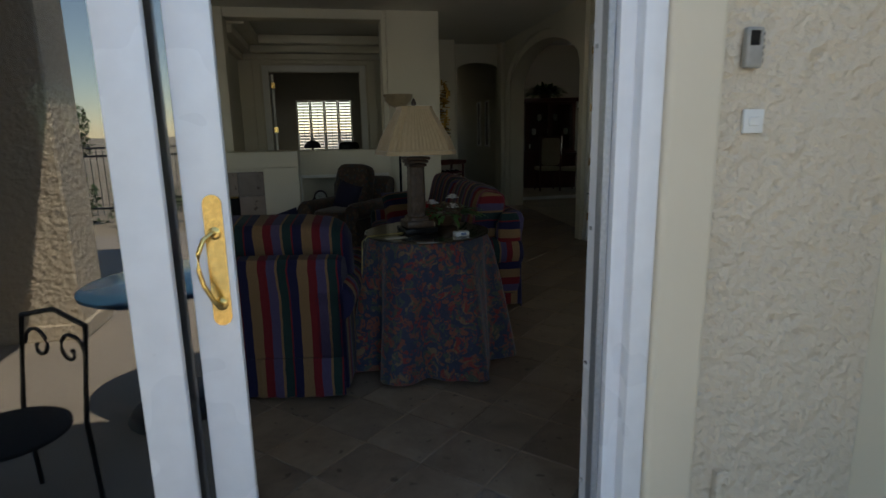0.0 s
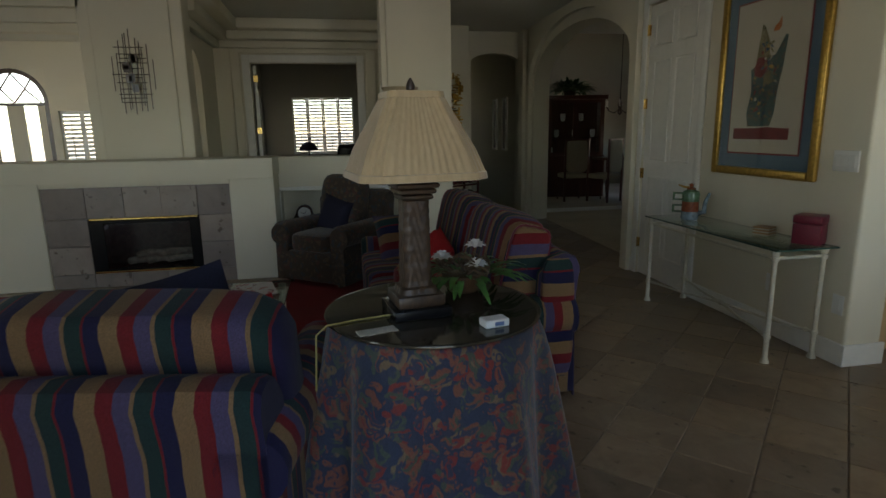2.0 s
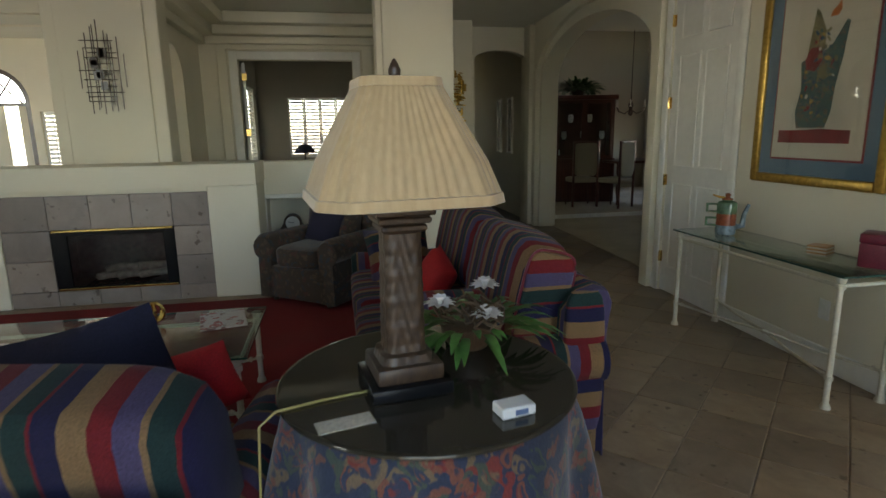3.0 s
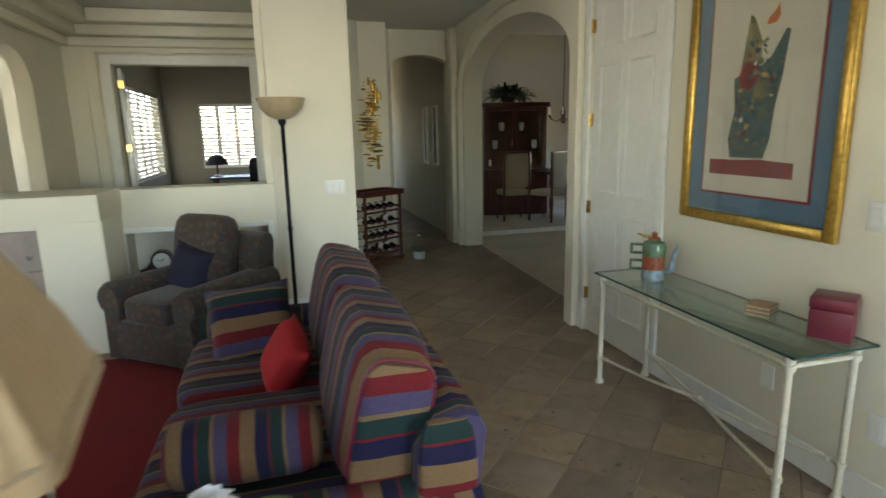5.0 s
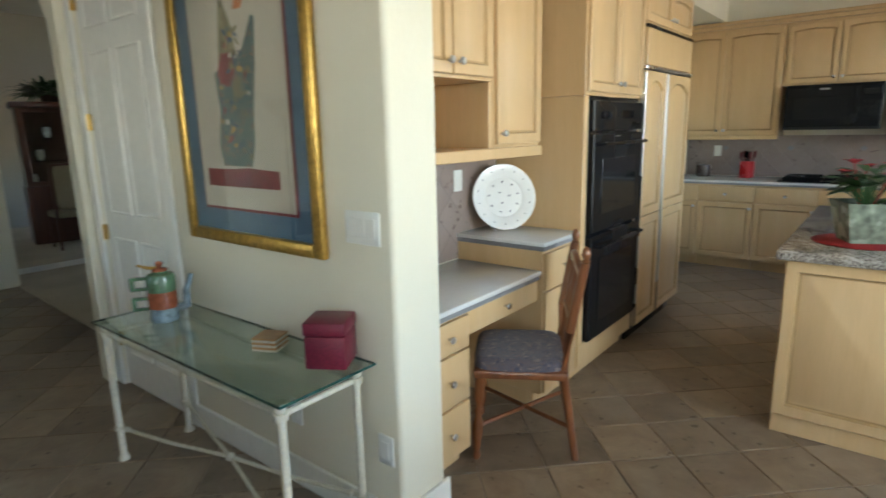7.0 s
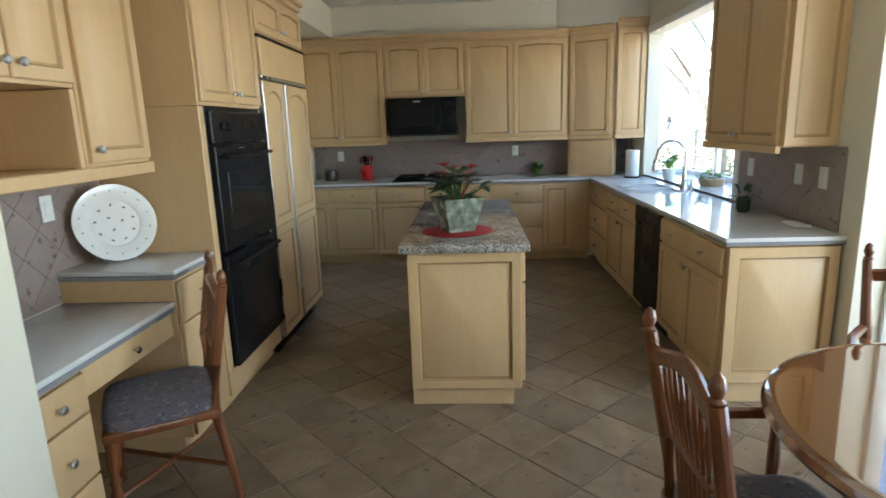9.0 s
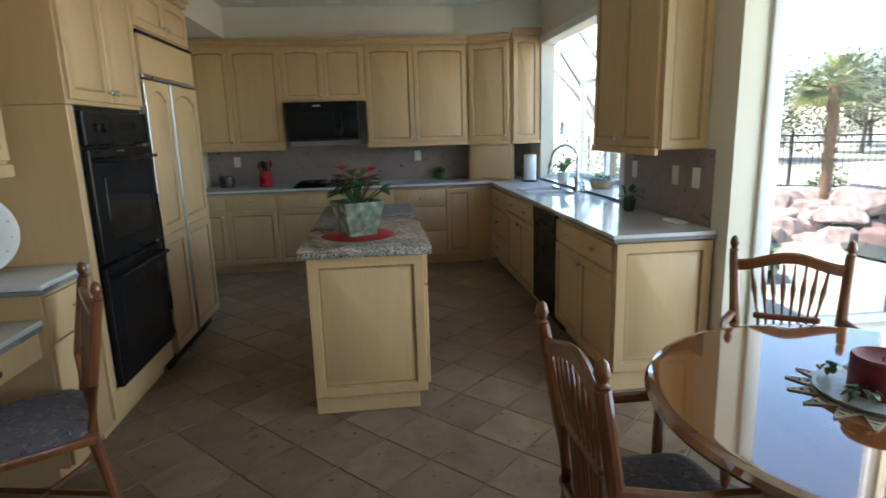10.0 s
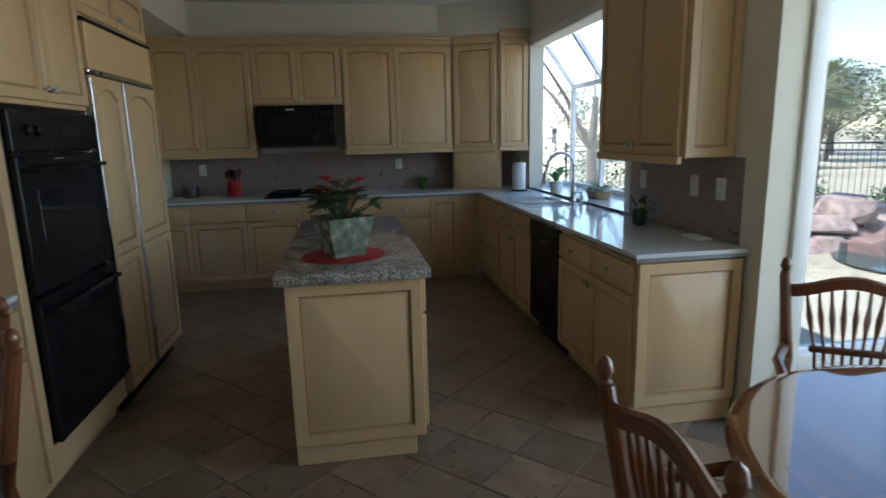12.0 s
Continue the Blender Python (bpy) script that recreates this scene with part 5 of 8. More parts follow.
part("wax", lathe(bmesh.new(), [(0.072, 0), (0.075, 0.005), (0.075, 0.098), (0.070, 0.104), (0.060, 0.098), (0.02, 0.088)], 32), surface("dark_red_wax", (0.16, 0.012, 0.02), 0.45, grain=60, vary=0.2, relief=0.3), cd)
part("wick", tube(bmesh.new(), [(0, 0, 0.085), (0.002, 0, 0.10)], 0.002, 5), M_BLACK, cd)
r = random.Random(8)
for k in range(4):
    a = k * 1.57 + 0.5
    su = thing("succulent", pose(3.46 + 0.115 * math.cos(a), 1.50 + 0.115 * math.sin(a), 0.768), "small dark green succulent beside the candle", "plant", "succulents round the candle")
    part("rosette", foliage(22, 0.045, 0.012, 0.05, 0.010, 20 + k), M_LEAF, su)

# recessed ceiling lamps, unlit
for x, y in ((8.45, 4.05), (8.45, 3.16), (8.45, 2.1), (6.6, 3.9), (6.6, 2.1)):
    dl = thing("recessed_light", pose(x, y, CEIL), "white recessed ceiling light, switched off", "ceiling light", "recessed lights")
    part("ring", lathe(bmesh.new(), [(0.075, -0.001), (0.088, -0.003), (0.088, -0.010), (0.070, -0.008)], 24), M_WHITE, dl)
    part("bulb", lathe(bmesh.new(), [(0.02, -0.002), (0.06, -0.006), (0.055, -0.012), (0.02, -0.016)], 16), M_TRIM, dl)


# ---- windows ----
def nook_window():
    ob = tagged(new("window_1"), "tall white framed fixed window by the breakfast table", "window", kind="structure")
    f = 0.05
    bm = bmesh.new()
    for q in ((WY0, WY0 + f, WZ0, WZ1), (WY1 - f, WY1, WZ0, WZ1), (WY0 + f, WY1 - f, WZ0, WZ0 + f), (WY0 + f, WY1 - f, WZ1 - f, WZ1)):
        box(bm, NX + 0.05, NX + 0.11, *q, 0.006)
    part("window_frame", bm, M_VINYL, ob)
    bm = bmesh.new()
    for q in ((WY0 - 0.09, WY0, WZ0 - 0.09, WZ1 + 0.09), (WY1, WY1 + 0.09, WZ0 - 0.09, WZ1 + 0.09), (WY0, WY1, WZ0 - 0.09, WZ0), (WY0, WY1, WZ1, WZ1 + 0.09)):
        box(bm, NX - 0.022, NX, *q, 0.007, 2)
    part("casing", bm, M_TRIM, ob)
    p = part("pane", B(NX + 0.077, NX + 0.083, WY0 + f, WY1 - f, WZ0 + f, WZ1 - f), M_DIMGLASS, ob)
    p.visible_shadow = False


nook_window()


def garden_window():
    ob = tagged(new("window_2"), "projecting white garden window over the sink", "window", kind="structure")
    y0, y1 = 0.50, KY0
    part("window_sill", B(GX0, GX1, y0, y1, GZ0 - 0.03, GZ0, 0.004), M_COUNTER, ob)
    bm = bmesh.new()
    f = 0.045
    for x in (GX0, GX0 + 0.72, GX1 - 0.72 - f, GX1 - f):
        box(bm, x, x + f, y0, y0 + f, GZ0, 1.95, 0.004)
        prism(bm, [(y0, 1.95), (y0 + f, 1.95), (y1 - 0.15, GZ1), (y1 - 0.15 - f, GZ1)], Matrix(((0, 0, 1, x), (1, 0, 0, 0), (0, 1, 0, 0), (0, 0, 0, 1))), f)
    box(bm, GX0, GX1, y0, y0 + f, 1.93, 1.975, 0.004)
    box(bm, GX0, GX1, y0, y0 + f, GZ0, GZ0 + f, 0.004)
    for x in (GX0, GX1 - f):
        box(bm, x, x + f, y0, y1 - 0.15, GZ0, GZ0 + f, 0.004)
    part("window_frame", bm, M_VINYL, ob)
    for q in ((GX0 + f, GX0 + 0.72), (GX0 + 0.72 + f, GX1 - 0.72 - f), (GX1 - 0.72, GX1 - f)):
        p = part("pane", B(*q, y0 + 0.02, y0 + 0.025, GZ0 + f, 1.93), M_GLASS, ob)
        p.visible_shadow = False
    p = part("shelf", B(GX0 + 0.02, GX1 - 0.02, y0 + 0.05, 0.78, 1.42, 1.43), M_GLASS, ob, "glass shelf")
    p.visible_shadow = False
    bm = bmesh.new()
    for q in ((GX0 - 0.07, GX0, GZ0, GZ1 + 0.07), (GX0, GX1 + 0.0, GZ1, GZ1 + 0.07)):
        box(bm, q[0], q[1], KY0, KY0 + 0.018, q[2], q[3], 0.005)
    part("casing", bm, M_TRIM, ob)


garden_window()

# ---- terrace door ----
M_ALU = surface("grey_aluminium", (0.42, 0.44, 0.47), 0.4, 0.6, grain=80, vary=0.1, relief=0.02)


def door_leaf(x0, x1, y0, y1, name, label):
    ob = tagged(new(name), label, "door", kind="structure")
    for n, q in (("stile", (x0, x0 + 0.11, 0.02, 2.38)), ("stile", (x1 - 0.112, x1, 0.02, 2.38)), ("bottom_rail", (x0 + 0.11, x1 - 0.112, 0.02, 0.20)), ("top_rail", (x0 + 0.11, x1 - 0.112, 2.26, 2.38))):
        part(n, B(q[0], q[1], y0, y1, q[2], q[3], 0.008, 2), M_VINYL, ob)
    p = part("pane", B(x0 + 0.11, x1 - 0.112, (y0 + y1) / 2 - 0.004, (y0 + y1) / 2 + 0.004, 0.20, 2.26), M_DOORGLASS, ob)
    p.visible_shadow = False
    return ob


door_leaf(-1.45, -0.052, 1.655, 1.690, "door_1", "white fixed glass leaf of the terrace door")
slide = door_leaf(-1.332, 0.091, 1.705, 1.740, "door_2", "white sliding glass leaf, pushed open")
r_, zc = 0.0235, 0.1515
pts = [(r_ * math.cos(a), zc + r_ * math.sin(a)) for a in [math.pi * k / 10 for k in range(11)]] + [(r_ * math.cos(a), -zc + r_ * math.sin(a)) for a in [math.pi + math.pi * k / 10 for k in range(11)]]
bm = prism(bmesh.new(), pts, pose(0.050, 1.706, 1.03, 90, 0, 0), 0.008)
hd = part("handle_plate", bm, M_BRASS, slide, "worn polished brass handle plate")
pts = [(0.050, 1.70, 1.105), (0.046, 1.676, 1.108), (0.028, 1.660, 1.095), (0.014, 1.654, 1.06), (0.012, 1.652, 1.02), (0.020, 1.652, 0.98), (0.038, 1.656, 0.94), (0.050, 1.672, 0.917), (0.052, 1.70, 0.915)]
part("pull", tube(bmesh.new(), pts, 0.0062, 10, (1.4, 1.1, 1, 1, 1, 1, 1.1, 1.3, 1.4)), M_BRASS, hd)
for z in (1.105, 0.915):
    bm = lathe(bmesh.new(), [(0.017, 0), (0.017, 0.006), (0.010, 0.010)], 14)
    bmesh.ops.transform(bm, matrix=pose(0.050, 1.698, z, 90, 0, 0), verts=bm.verts)
    part("rosette", bm, M_BRASS, hd)
fr = tagged(new("door_frame"), "white frame and track of the terrace door", "door frame", kind="structure")
bm = bmesh.new()
box(bm, 1.138, 1.22, 1.64, 1.762, 0.0, 2.42)
box(bm, 1.168, 1.222, 1.762, 1.80, 0.0, 2.42)
box(bm, 1.12, 1.142, 1.70, 1.760, 0.02, 2.40, 0.003)
box(bm, 1.185, 1.254, 1.598, 1.66, 0, 2.42, 0.008, 2)
part("jamb", bm, M_VINYL, fr)
part("jamb_channel", B(1.113, 1.136, 1.66, 1.70, 0.02, 2.40, 0.003), M_ALU, fr, "grey aluminium jamb channel")
part("jamb", B(-1.52, -1.46, 1.64, 1.80, 0.0, 2.42, 0.004), M_VINYL, fr)
part("head", B(-1.46, 1.12, 1.64, 1.80, 2.385, 2.42, 0.004), M_VINYL, fr)
bm = B(-1.46, 1.12, 1.63, 1.80, -0.02, 0.012, 0.003)
box(bm, -1.46, 1.12, 1.692, 1.70, 0.012, 0.022)
part("track", bm, M_ALU, fr, "grey aluminium sill track")
for z in (1.58, 1.055, 0.62, 0.2, 2.05):
    bm = lathe(bmesh.new(), [(0.007, 0), (0.006, 0.004), (0.001, 0.005)], 10)
    bmesh.ops.transform(bm, matrix=pose(1.1195, 1.735, z, 0, -90, 0), verts=bm.verts)
    part("screw", bm, M_STEEL, fr)
th = thing("thermometer", pose(1.537, 1.638, 1.565, 0, 0, 0), "grey wall-mounted remote thermometer", "thermometer")
part("case", B(-0.028, 0.028, -0.026, 0, -0.055, 0.055, 0.008, 3), surface("grey_plastic", (0.34, 0.33, 0.30), 0.4), th)
part("display", B(-0.020, 0.012, -0.028, -0.025, 0.005, 0.045, 0.002), M_BLACKGLASS, th)
for k in range(5):
    part("button", B(0.026, 0.031, -0.02, -0.006, -0.04 + 0.018 * k, -0.03 + 0.018 * k), M_BLACK, th)
db = thing("doorbell_plate", pose(1.565, 1.638, 1.363), "white push switch plate on the stucco wall", "switch")
part("plate", B(-0.034, 0.034, -0.010, 0, -0.034, 0.034, 0.003, 2), M_WHITE, db)
part("button", B(-0.018, 0.018, -0.014, -0.009, -0.013, 0.013, 0.003), M_WHITE, db)
cl = thing("wall_conduit", pose(1.555, 1.63, -0.1), "stucco-coloured cable cover on the wall", "conduit")
part("cover", B(-0.02, 0.02, -0.02, 0.008, 0, 0.34, 0.004), M_STUCCO, cl)

# ---- closet door, picture, console ----
cas = tagged(new("door_3"), "white six-panel closet door with brass hinges, shut", "door", kind="structure")
cas.matrix_world = pose(3.41, DY1, 0, 0, 0, -90)
dwid = DY1 - DY0
leafp = part("leaf", B(0.004, dwid - 0.004, 0.012, 0.05, 0.008, DTOP - 0.012, 0.003), M_TRIM, cas)
for x0 in (0.11, 0.43):
    for z0, z1 in ((0.22, 0.93), (1.07, 1.93), (2.05, 2.31)):
        p = part("panel", door_mesh(0.26, z1 - z0, 0, 0.010, 0.012), M_TRIM, leafp)
        p.location = (x0, 0.012, z0)
bm = bmesh.new()
box(bm, -0.075, 0.0, -0.018, -0.001, 0, DTOP + 0.075, 0.006, 2)
box(bm, dwid, dwid + 0.075, -0.018, -0.001, 0, DTOP + 0.075, 0.006, 2)
box(bm, 0, dwid, -0.018, -0.001, DTOP, DTOP + 0.075, 0.006, 2)
part("casing", bm, M_TRIM, cas)
for z in (0.3, 0.95, 1.57, 2.2):
    part("hinge", tube(bmesh.new(), [(0.004, -0.004, z - 0.045), (0.004, -0.004, z + 0.045)], 0.009, 8), M_BRASS, cas, "brass hinge")
    part("hinge_plate", B(-0.006, 0.024, 0.008, 0.0115, z - 0.045, z + 0.045), M_BRASS, cas)

M_GOLD = surface("gilded_frame", (0.50, 0.30, 0.07), 0.35, 0.7, grain=50, vary=0.25, relief=0.2)
pic = thing("framed_picture", pose(3.41, 5.385, 1.03, 0, 0, -90), "large gold-framed print of an abstract winged form on a blue mat", "picture")
PW, PH = 0.94, 1.285
for n, q in (("frame_side", (0, 0.055, 0, PH)), ("frame_side", (PW - 0.055, PW, 0, PH)), ("frame_rail", (0.055, PW - 0.055, 0, 0.055)), ("frame_rail", (0.055, PW - 0.055, PH - 0.055, PH))):
    part(n, B(q[0], q[1], -0.035, 0, q[2], q[3], 0.012, 2), M_GOLD, pic)
part("mat_board", B(0.055, PW - 0.055, -0.012, -0.002, 0.055, PH - 0.055), surface("blue_mat", (0.10, 0.17, 0.25), 0.8, grain=90, vary=0.08), pic, "slate blue mat")
part("mat_line", B(0.145, PW - 0.145, -0.015, -0.011, 0.145, PH - 0.145), surface("crimson_line", (0.24, 0.02, 0.03), 0.7), pic)
part("paper", B(0.157, PW - 0.157, -0.018, -0.014, 0.157, PH - 0.157), surface("rag_paper", (0.56, 0.50, 0.42), 0.9, grain=35, vary=0.05, relief=0.3), pic, "cream rag paper")


def blot(pts, material, y, name="paint_shape"):
    bm = prism(bmesh.new(), pts, pose(0, y, 0, 90, 0, 0), 0.0008)
    return part(name, bm, material, pic)


M_TEAL = patterned("teal_paint", (0.06, 0.12, 0.12), [(0.14, 0.17, 0.13), (0.03, 0.06, 0.08), (0.22, 0.12, 0.08)], 26)
M_OLIVE = surface("olive_paint", (0.23, 0.20, 0.11), 0.8, grain=25, vary=0.4)
M_BRICK = surface("brick_red_paint", (0.24, 0.03, 0.035), 0.8, grain=25, vary=0.3)
M_ORANGE = surface("orange_paint", (0.55, 0.16, 0.04), 0.8, grain=40, vary=0.2)
blot([(0.20, 0.245), (0.70, 0.245), (0.70, 0.315), (0.62, 0.318), (0.50, 0.325), (0.40, 0.318), (0.20, 0.318)], M_BRICK, -0.0184)
blot([(0.33, 0.33), (0.53, 0.33), (0.56, 0.42), (0.57, 0.55), (0.60, 0.70), (0.62, 0.88), (0.60, 0.89), (0.53, 0.78), (0.47, 0.74), (0.44, 0.80), (0.38, 0.72), (0.32, 0.70), (0.34, 0.55), (0.31, 0.42)], M_TEAL, -0.0184)
blot([(0.36, 0.74), (0.38, 0.88), (0.395, 0.98), (0.42, 0.96), (0.47, 0.86), (0.48, 0.77), (0.44, 0.74)], M_OLIVE, -0.0186)
blot([(0.36, 0.66), (0.42, 0.64), (0.47, 0.70), (0.45, 0.77), (0.38, 0.77), (0.35, 0.71)], M_BRICK, -0.0190)
blot([(0.44, 0.58), (0.52, 0.60), (0.50, 0.68), (0.45, 0.66)], M_OLIVE, -0.0190)
blot([(0.49, 0.92), (0.54, 0.92), (0.56, 0.95), (0.55, 1.0), (0.53, 0.97), (0.50, 0.95)], M_ORANGE, -0.0184)
r = random.Random(52)
spots = (M_OLIVE, M_BRICK, M_TEAL, surface("slate_paint", (0.05, 0.09, 0.14), 0.8), surface("ochre_paint", (0.42, 0.26, 0.08), 0.8), surface("ivory_paint", (0.55, 0.50, 0.42), 0.8))
for k in range(64):
    z = r.uniform(0.36, 0.86)
    wide = 0.105 if z < 0.7 else 0.06
    x, a, n = 0.445 + (z - 0.36) * 0.05 + r.uniform(-wide, wide), r.uniform(0, 3.1), r.randrange(5, 8)
    ra, rb = r.uniform(0.008, 0.026), r.uniform(0.006, 0.014)
    pts = []
    for j in range(n):
        t = 2 * math.pi * j / n
        u, v = ra * math.cos(t) * r.uniform(0.7, 1.2), rb * math.sin(t) * r.uniform(0.7, 1.2)
        pts.append((x + u * math.cos(a) - v * math.sin(a), z + u * math.sin(a) + v * math.cos(a)))
    blot(pts, spots[r.choice((0, 0, 1, 2, 2, 3, 3, 3, 4, 5))], -0.0192 - 0.00004 * k, "brush_stroke")
gl = part("glazing", B(0.05, PW - 0.05, -0.024, -0.022, 0.05, PH - 0.05), M_GLASS, pic)
gl.visible_shadow = False
sw = outlet(pose(3.409, 4.265, 1.165, 0, 0, -90), "white three-gang light switch plate", "switch", True)
outlet(pose(3.409, 4.20, 0.35, 0, 0, -90))
outlet(pose(3.409, 4.72, 0.345, 0, 0, -90))
outlet(pose(1.69, WYF - 0.001, 1.07, 0, 0, 0), "white double light switch plate on the column", "switch", True)
outlet(pose(1.50, WYF - 0.001, 0.34, 0, 0, 0))

M_IRON = surface("cream_painted_iron", (0.56, 0.52, 0.42), 0.5, grain=60, vary=0.12, relief=0.2)
M_TABLEGLASS = glass("green_tinted_glass", (0.86, 0.95, 0.91))
M_GLASSEDGE = surface("dark_green_glass_edge", (0.02, 0.07, 0.06), 0.1)


def iron_table(m, L, W, H, name, label, low=0.16):
    """Glass-topped table on collared iron legs; the origin is at one corner."""
    ob = thing(name, m, label, "table")
    legs = ((0.035, 0.035), (L - 0.05, 0.035), (0.035, W - 0.05), (L - 0.05, W - 0.05))
    for x, y in legs:
        bm = lathe(bmesh.new(), [(0.026, 0), (0.024, 0.012), (0.015, 0.03), (0.015, low - 0.012), (0.021, low - 0.01), (0.021, low + 0.01), (0.015, low + 0.012), (0.015, H - 0.075), (0.024, H - 0.073), (0.024, H - 0.05), (0.016, H - 0.048), (0.024, H - 0.03), (0.024, H - 0.012)], 12, (x, y, 0))
        part("leg", bm, M_IRON, ob)
    for a, c in ((0, 1), (2, 3), (0, 2), (1, 3)):
        p, q = Vector((*legs[a], H - 0.06)), Vector((*legs[c], H - 0.06))
        part("top_rail", tube(bmesh.new(), [p, q], 0.010, 8), M_IRON, ob)
    mid = Vector((L / 2, W / 2, low + 0.005))
    for x, y in legs:
        p = Vector((x, y, low))
        e = p + (mid - p).normalized() * 0.05
        st_ = part("stretcher", tube(bmesh.new(), [p, p.lerp(mid, 0.5) + Vector((0, 0, -0.01)), mid], 0.008, 8), M_IRON, ob)
        part("knuckle", lathe(bmesh.new(), [(0.004, -0.014), (0.014, -0.006), (0.014, 0.006), (0.004, 0.014)], 10, e), M_IRON, st_)
    part("hub", lathe(bmesh.new(), [(0.006, -0.018), (0.018, -0.008), (0.018, 0.008), (0.006, 0.018)], 12, mid), M_IRON, ob)
    bm = B(0, L, 0, W, H - 0.011, H, 0.004, 2)
    g = part("glass_top", bm, M_TABLEGLASS, ob, "clear greenish glass top")
    g.visible_shadow = False
    bm = bmesh.new()
    for q in ((-0.002, L + 0.002, -0.002, 0.001), (-0.002, L + 0.002, W - 0.001, W + 0.002), (-0.002, 0.001, 0.001, W - 0.001), (L - 0.001, L + 0.002, 0.001, W - 0.001)):
        box(bm, *q, H - 0.010, H - 0.001)
    part("glass_edge", bm, M_GLASSEDGE, ob, "dark green polished edge")
    return ob


iron_table(pose(2.995, 5.60, 0, 0, 0, -90), 1.37, 0.405, 0.685, "console_table", "cream iron console table with a glass top")
jar = thing("ceramic_teapot", pose(3.20, 5.34, 0.686, 0, 0, -37), "tall green and orange glazed teapot with square handles", "teapot")
M_JARG = surface("green_glaze", (0.085, 0.16, 0.09), 0.2, grain=30, vary=0.4, large=14)
M_JARO = surface("orange_glaze", (0.30, 0.085, 0.04), 0.25, grain=30, vary=0.35)
M_JARB = surface("blue_white_glaze", (0.22, 0.29, 0.33), 0.2, grain=40, vary=0.4)
part("body", lathe(bmesh.new(), [(0.058, 0), (0.062, 0.01), (0.060, 0.06), (0.058, 0.061)], 24), M_JARB, jar)
part("band", lathe(bmesh.new(), [(0.060, 0.061), (0.060, 0.115), (0.06, 0.135)], 24), M_JARO, jar, "orange painted band")
part("shoulder", lathe(bmesh.new(), [(0.060, 0.135), (0.062, 0.19), (0.055, 0.21), (0.03, 0.22), (0.03, 0.225)], 24), M_JARG, jar)
part("lid", lathe(bmesh.new(), [(0.035, 0.225), (0.03, 0.235), (0.012, 0.24), (0.018, 0.26), (0.004, 0.268)], 16), M_JARO, jar)
for z in (0.05, 0.14):
    bm = bmesh.new()
    for q in ((-0.125, -0.11, z, z + 0.06), (-0.11, -0.055, z, z + 0.013), (-0.11, -0.055, z + 0.047, z + 0.06)):
        box(bm, q[0], q[1], -0.01, 0.01, q[2], q[3], 0.003)
    part("handle", bm, M_JARG, jar, "dark green square handle")
part("spout", tube(bmesh.new(), [(0.055, 0, 0.05), (0.095, 0, 0.06), (0.10, 0, 0.13), (0.125, 0, 0.20)], 0.015, 10, (1.4, 1.3, 1, 0.7)), M_JARB, jar)
part("finial_bird", tube(bmesh.new(), [(0, 0, 0.235), (-0.05, 0, 0.24), (-0.09, 0, 0.255)], 0.008, 8, (1, 1, 0.6)), M_GOLD, jar)
co = thing("coaster_stack", pose(3.27, 4.66, 0.686, 0, 0, 25), "stack of striped wood and cream coasters", "coasters")
for k in range(6):
    part("coaster", B(-0.05, 0.05, -0.05, 0.05, 0.009 * k, 0.009 * k + 0.0078, 0.002), M_STRAW if k % 2 == 0 else wood("coaster_wood%d" % k, (0.3, 0.15, 0.06), (0.42, 0.24, 0.1)), co)
bx = thing("red_box", pose(3.315, 4.36, 0.686, 0, 0, 32), "cube-shaped dark red leather box with a lid", "box")
M_LEATHER = surface("dark_red_leather", (0.15, 0.012, 0.03), 0.4, grain=120, vary=0.25, relief=0.3)
part("body", B(-0.073, 0.073, -0.073, 0.073, 0, 0.118, 0.006, 2), M_LEATHER, bx)
part("lid", B(-0.075, 0.075, -0.075, 0.075, 0.121, 0.168, 0.006, 2), M_LEATHER, bx)

# ---- sitting area ----
M_RUG = surface("crimson_rug", (0.20, 0.008, 0.010), 0.95, grain=200, vary=0.25, relief=0.7)
rug = thing("rug", pose(0, 0, 0.001), "large plain crimson area rug", "rug")
part("carpet", B(-2.7, 1.36, 3.24, 6.92, 0, 0.012, 0.005), M_RUG, rug)
M_STRIPE = striped("striped_upholstery", 0)
M_STRIPE_FINE = striped("narrow_striped_upholstery", 0, 0.2)
M_STRIPE_Y = striped("striped_upholstery_across", 1, offset=0.3)
M_STRIPE_Z = striped("striped_upholstery_upright", 2, 0.30, 0.1)
M_NAVY = surface("navy_cloth", (0.014, 0.013, 0.034), 0.9, grain=150, vary=0.25, relief=0.4)
M_REDCLOTH = surface("bright_red_cloth", (0.42, 0.008, 0.012), 0.85, grain=150, vary=0.2, relief=0.3)
M_DARKWOOD = wood("dark_stained_wood", (0.03, 0.014, 0.008), (0.06, 0.028, 0.015), 8.0, rough=0.35)


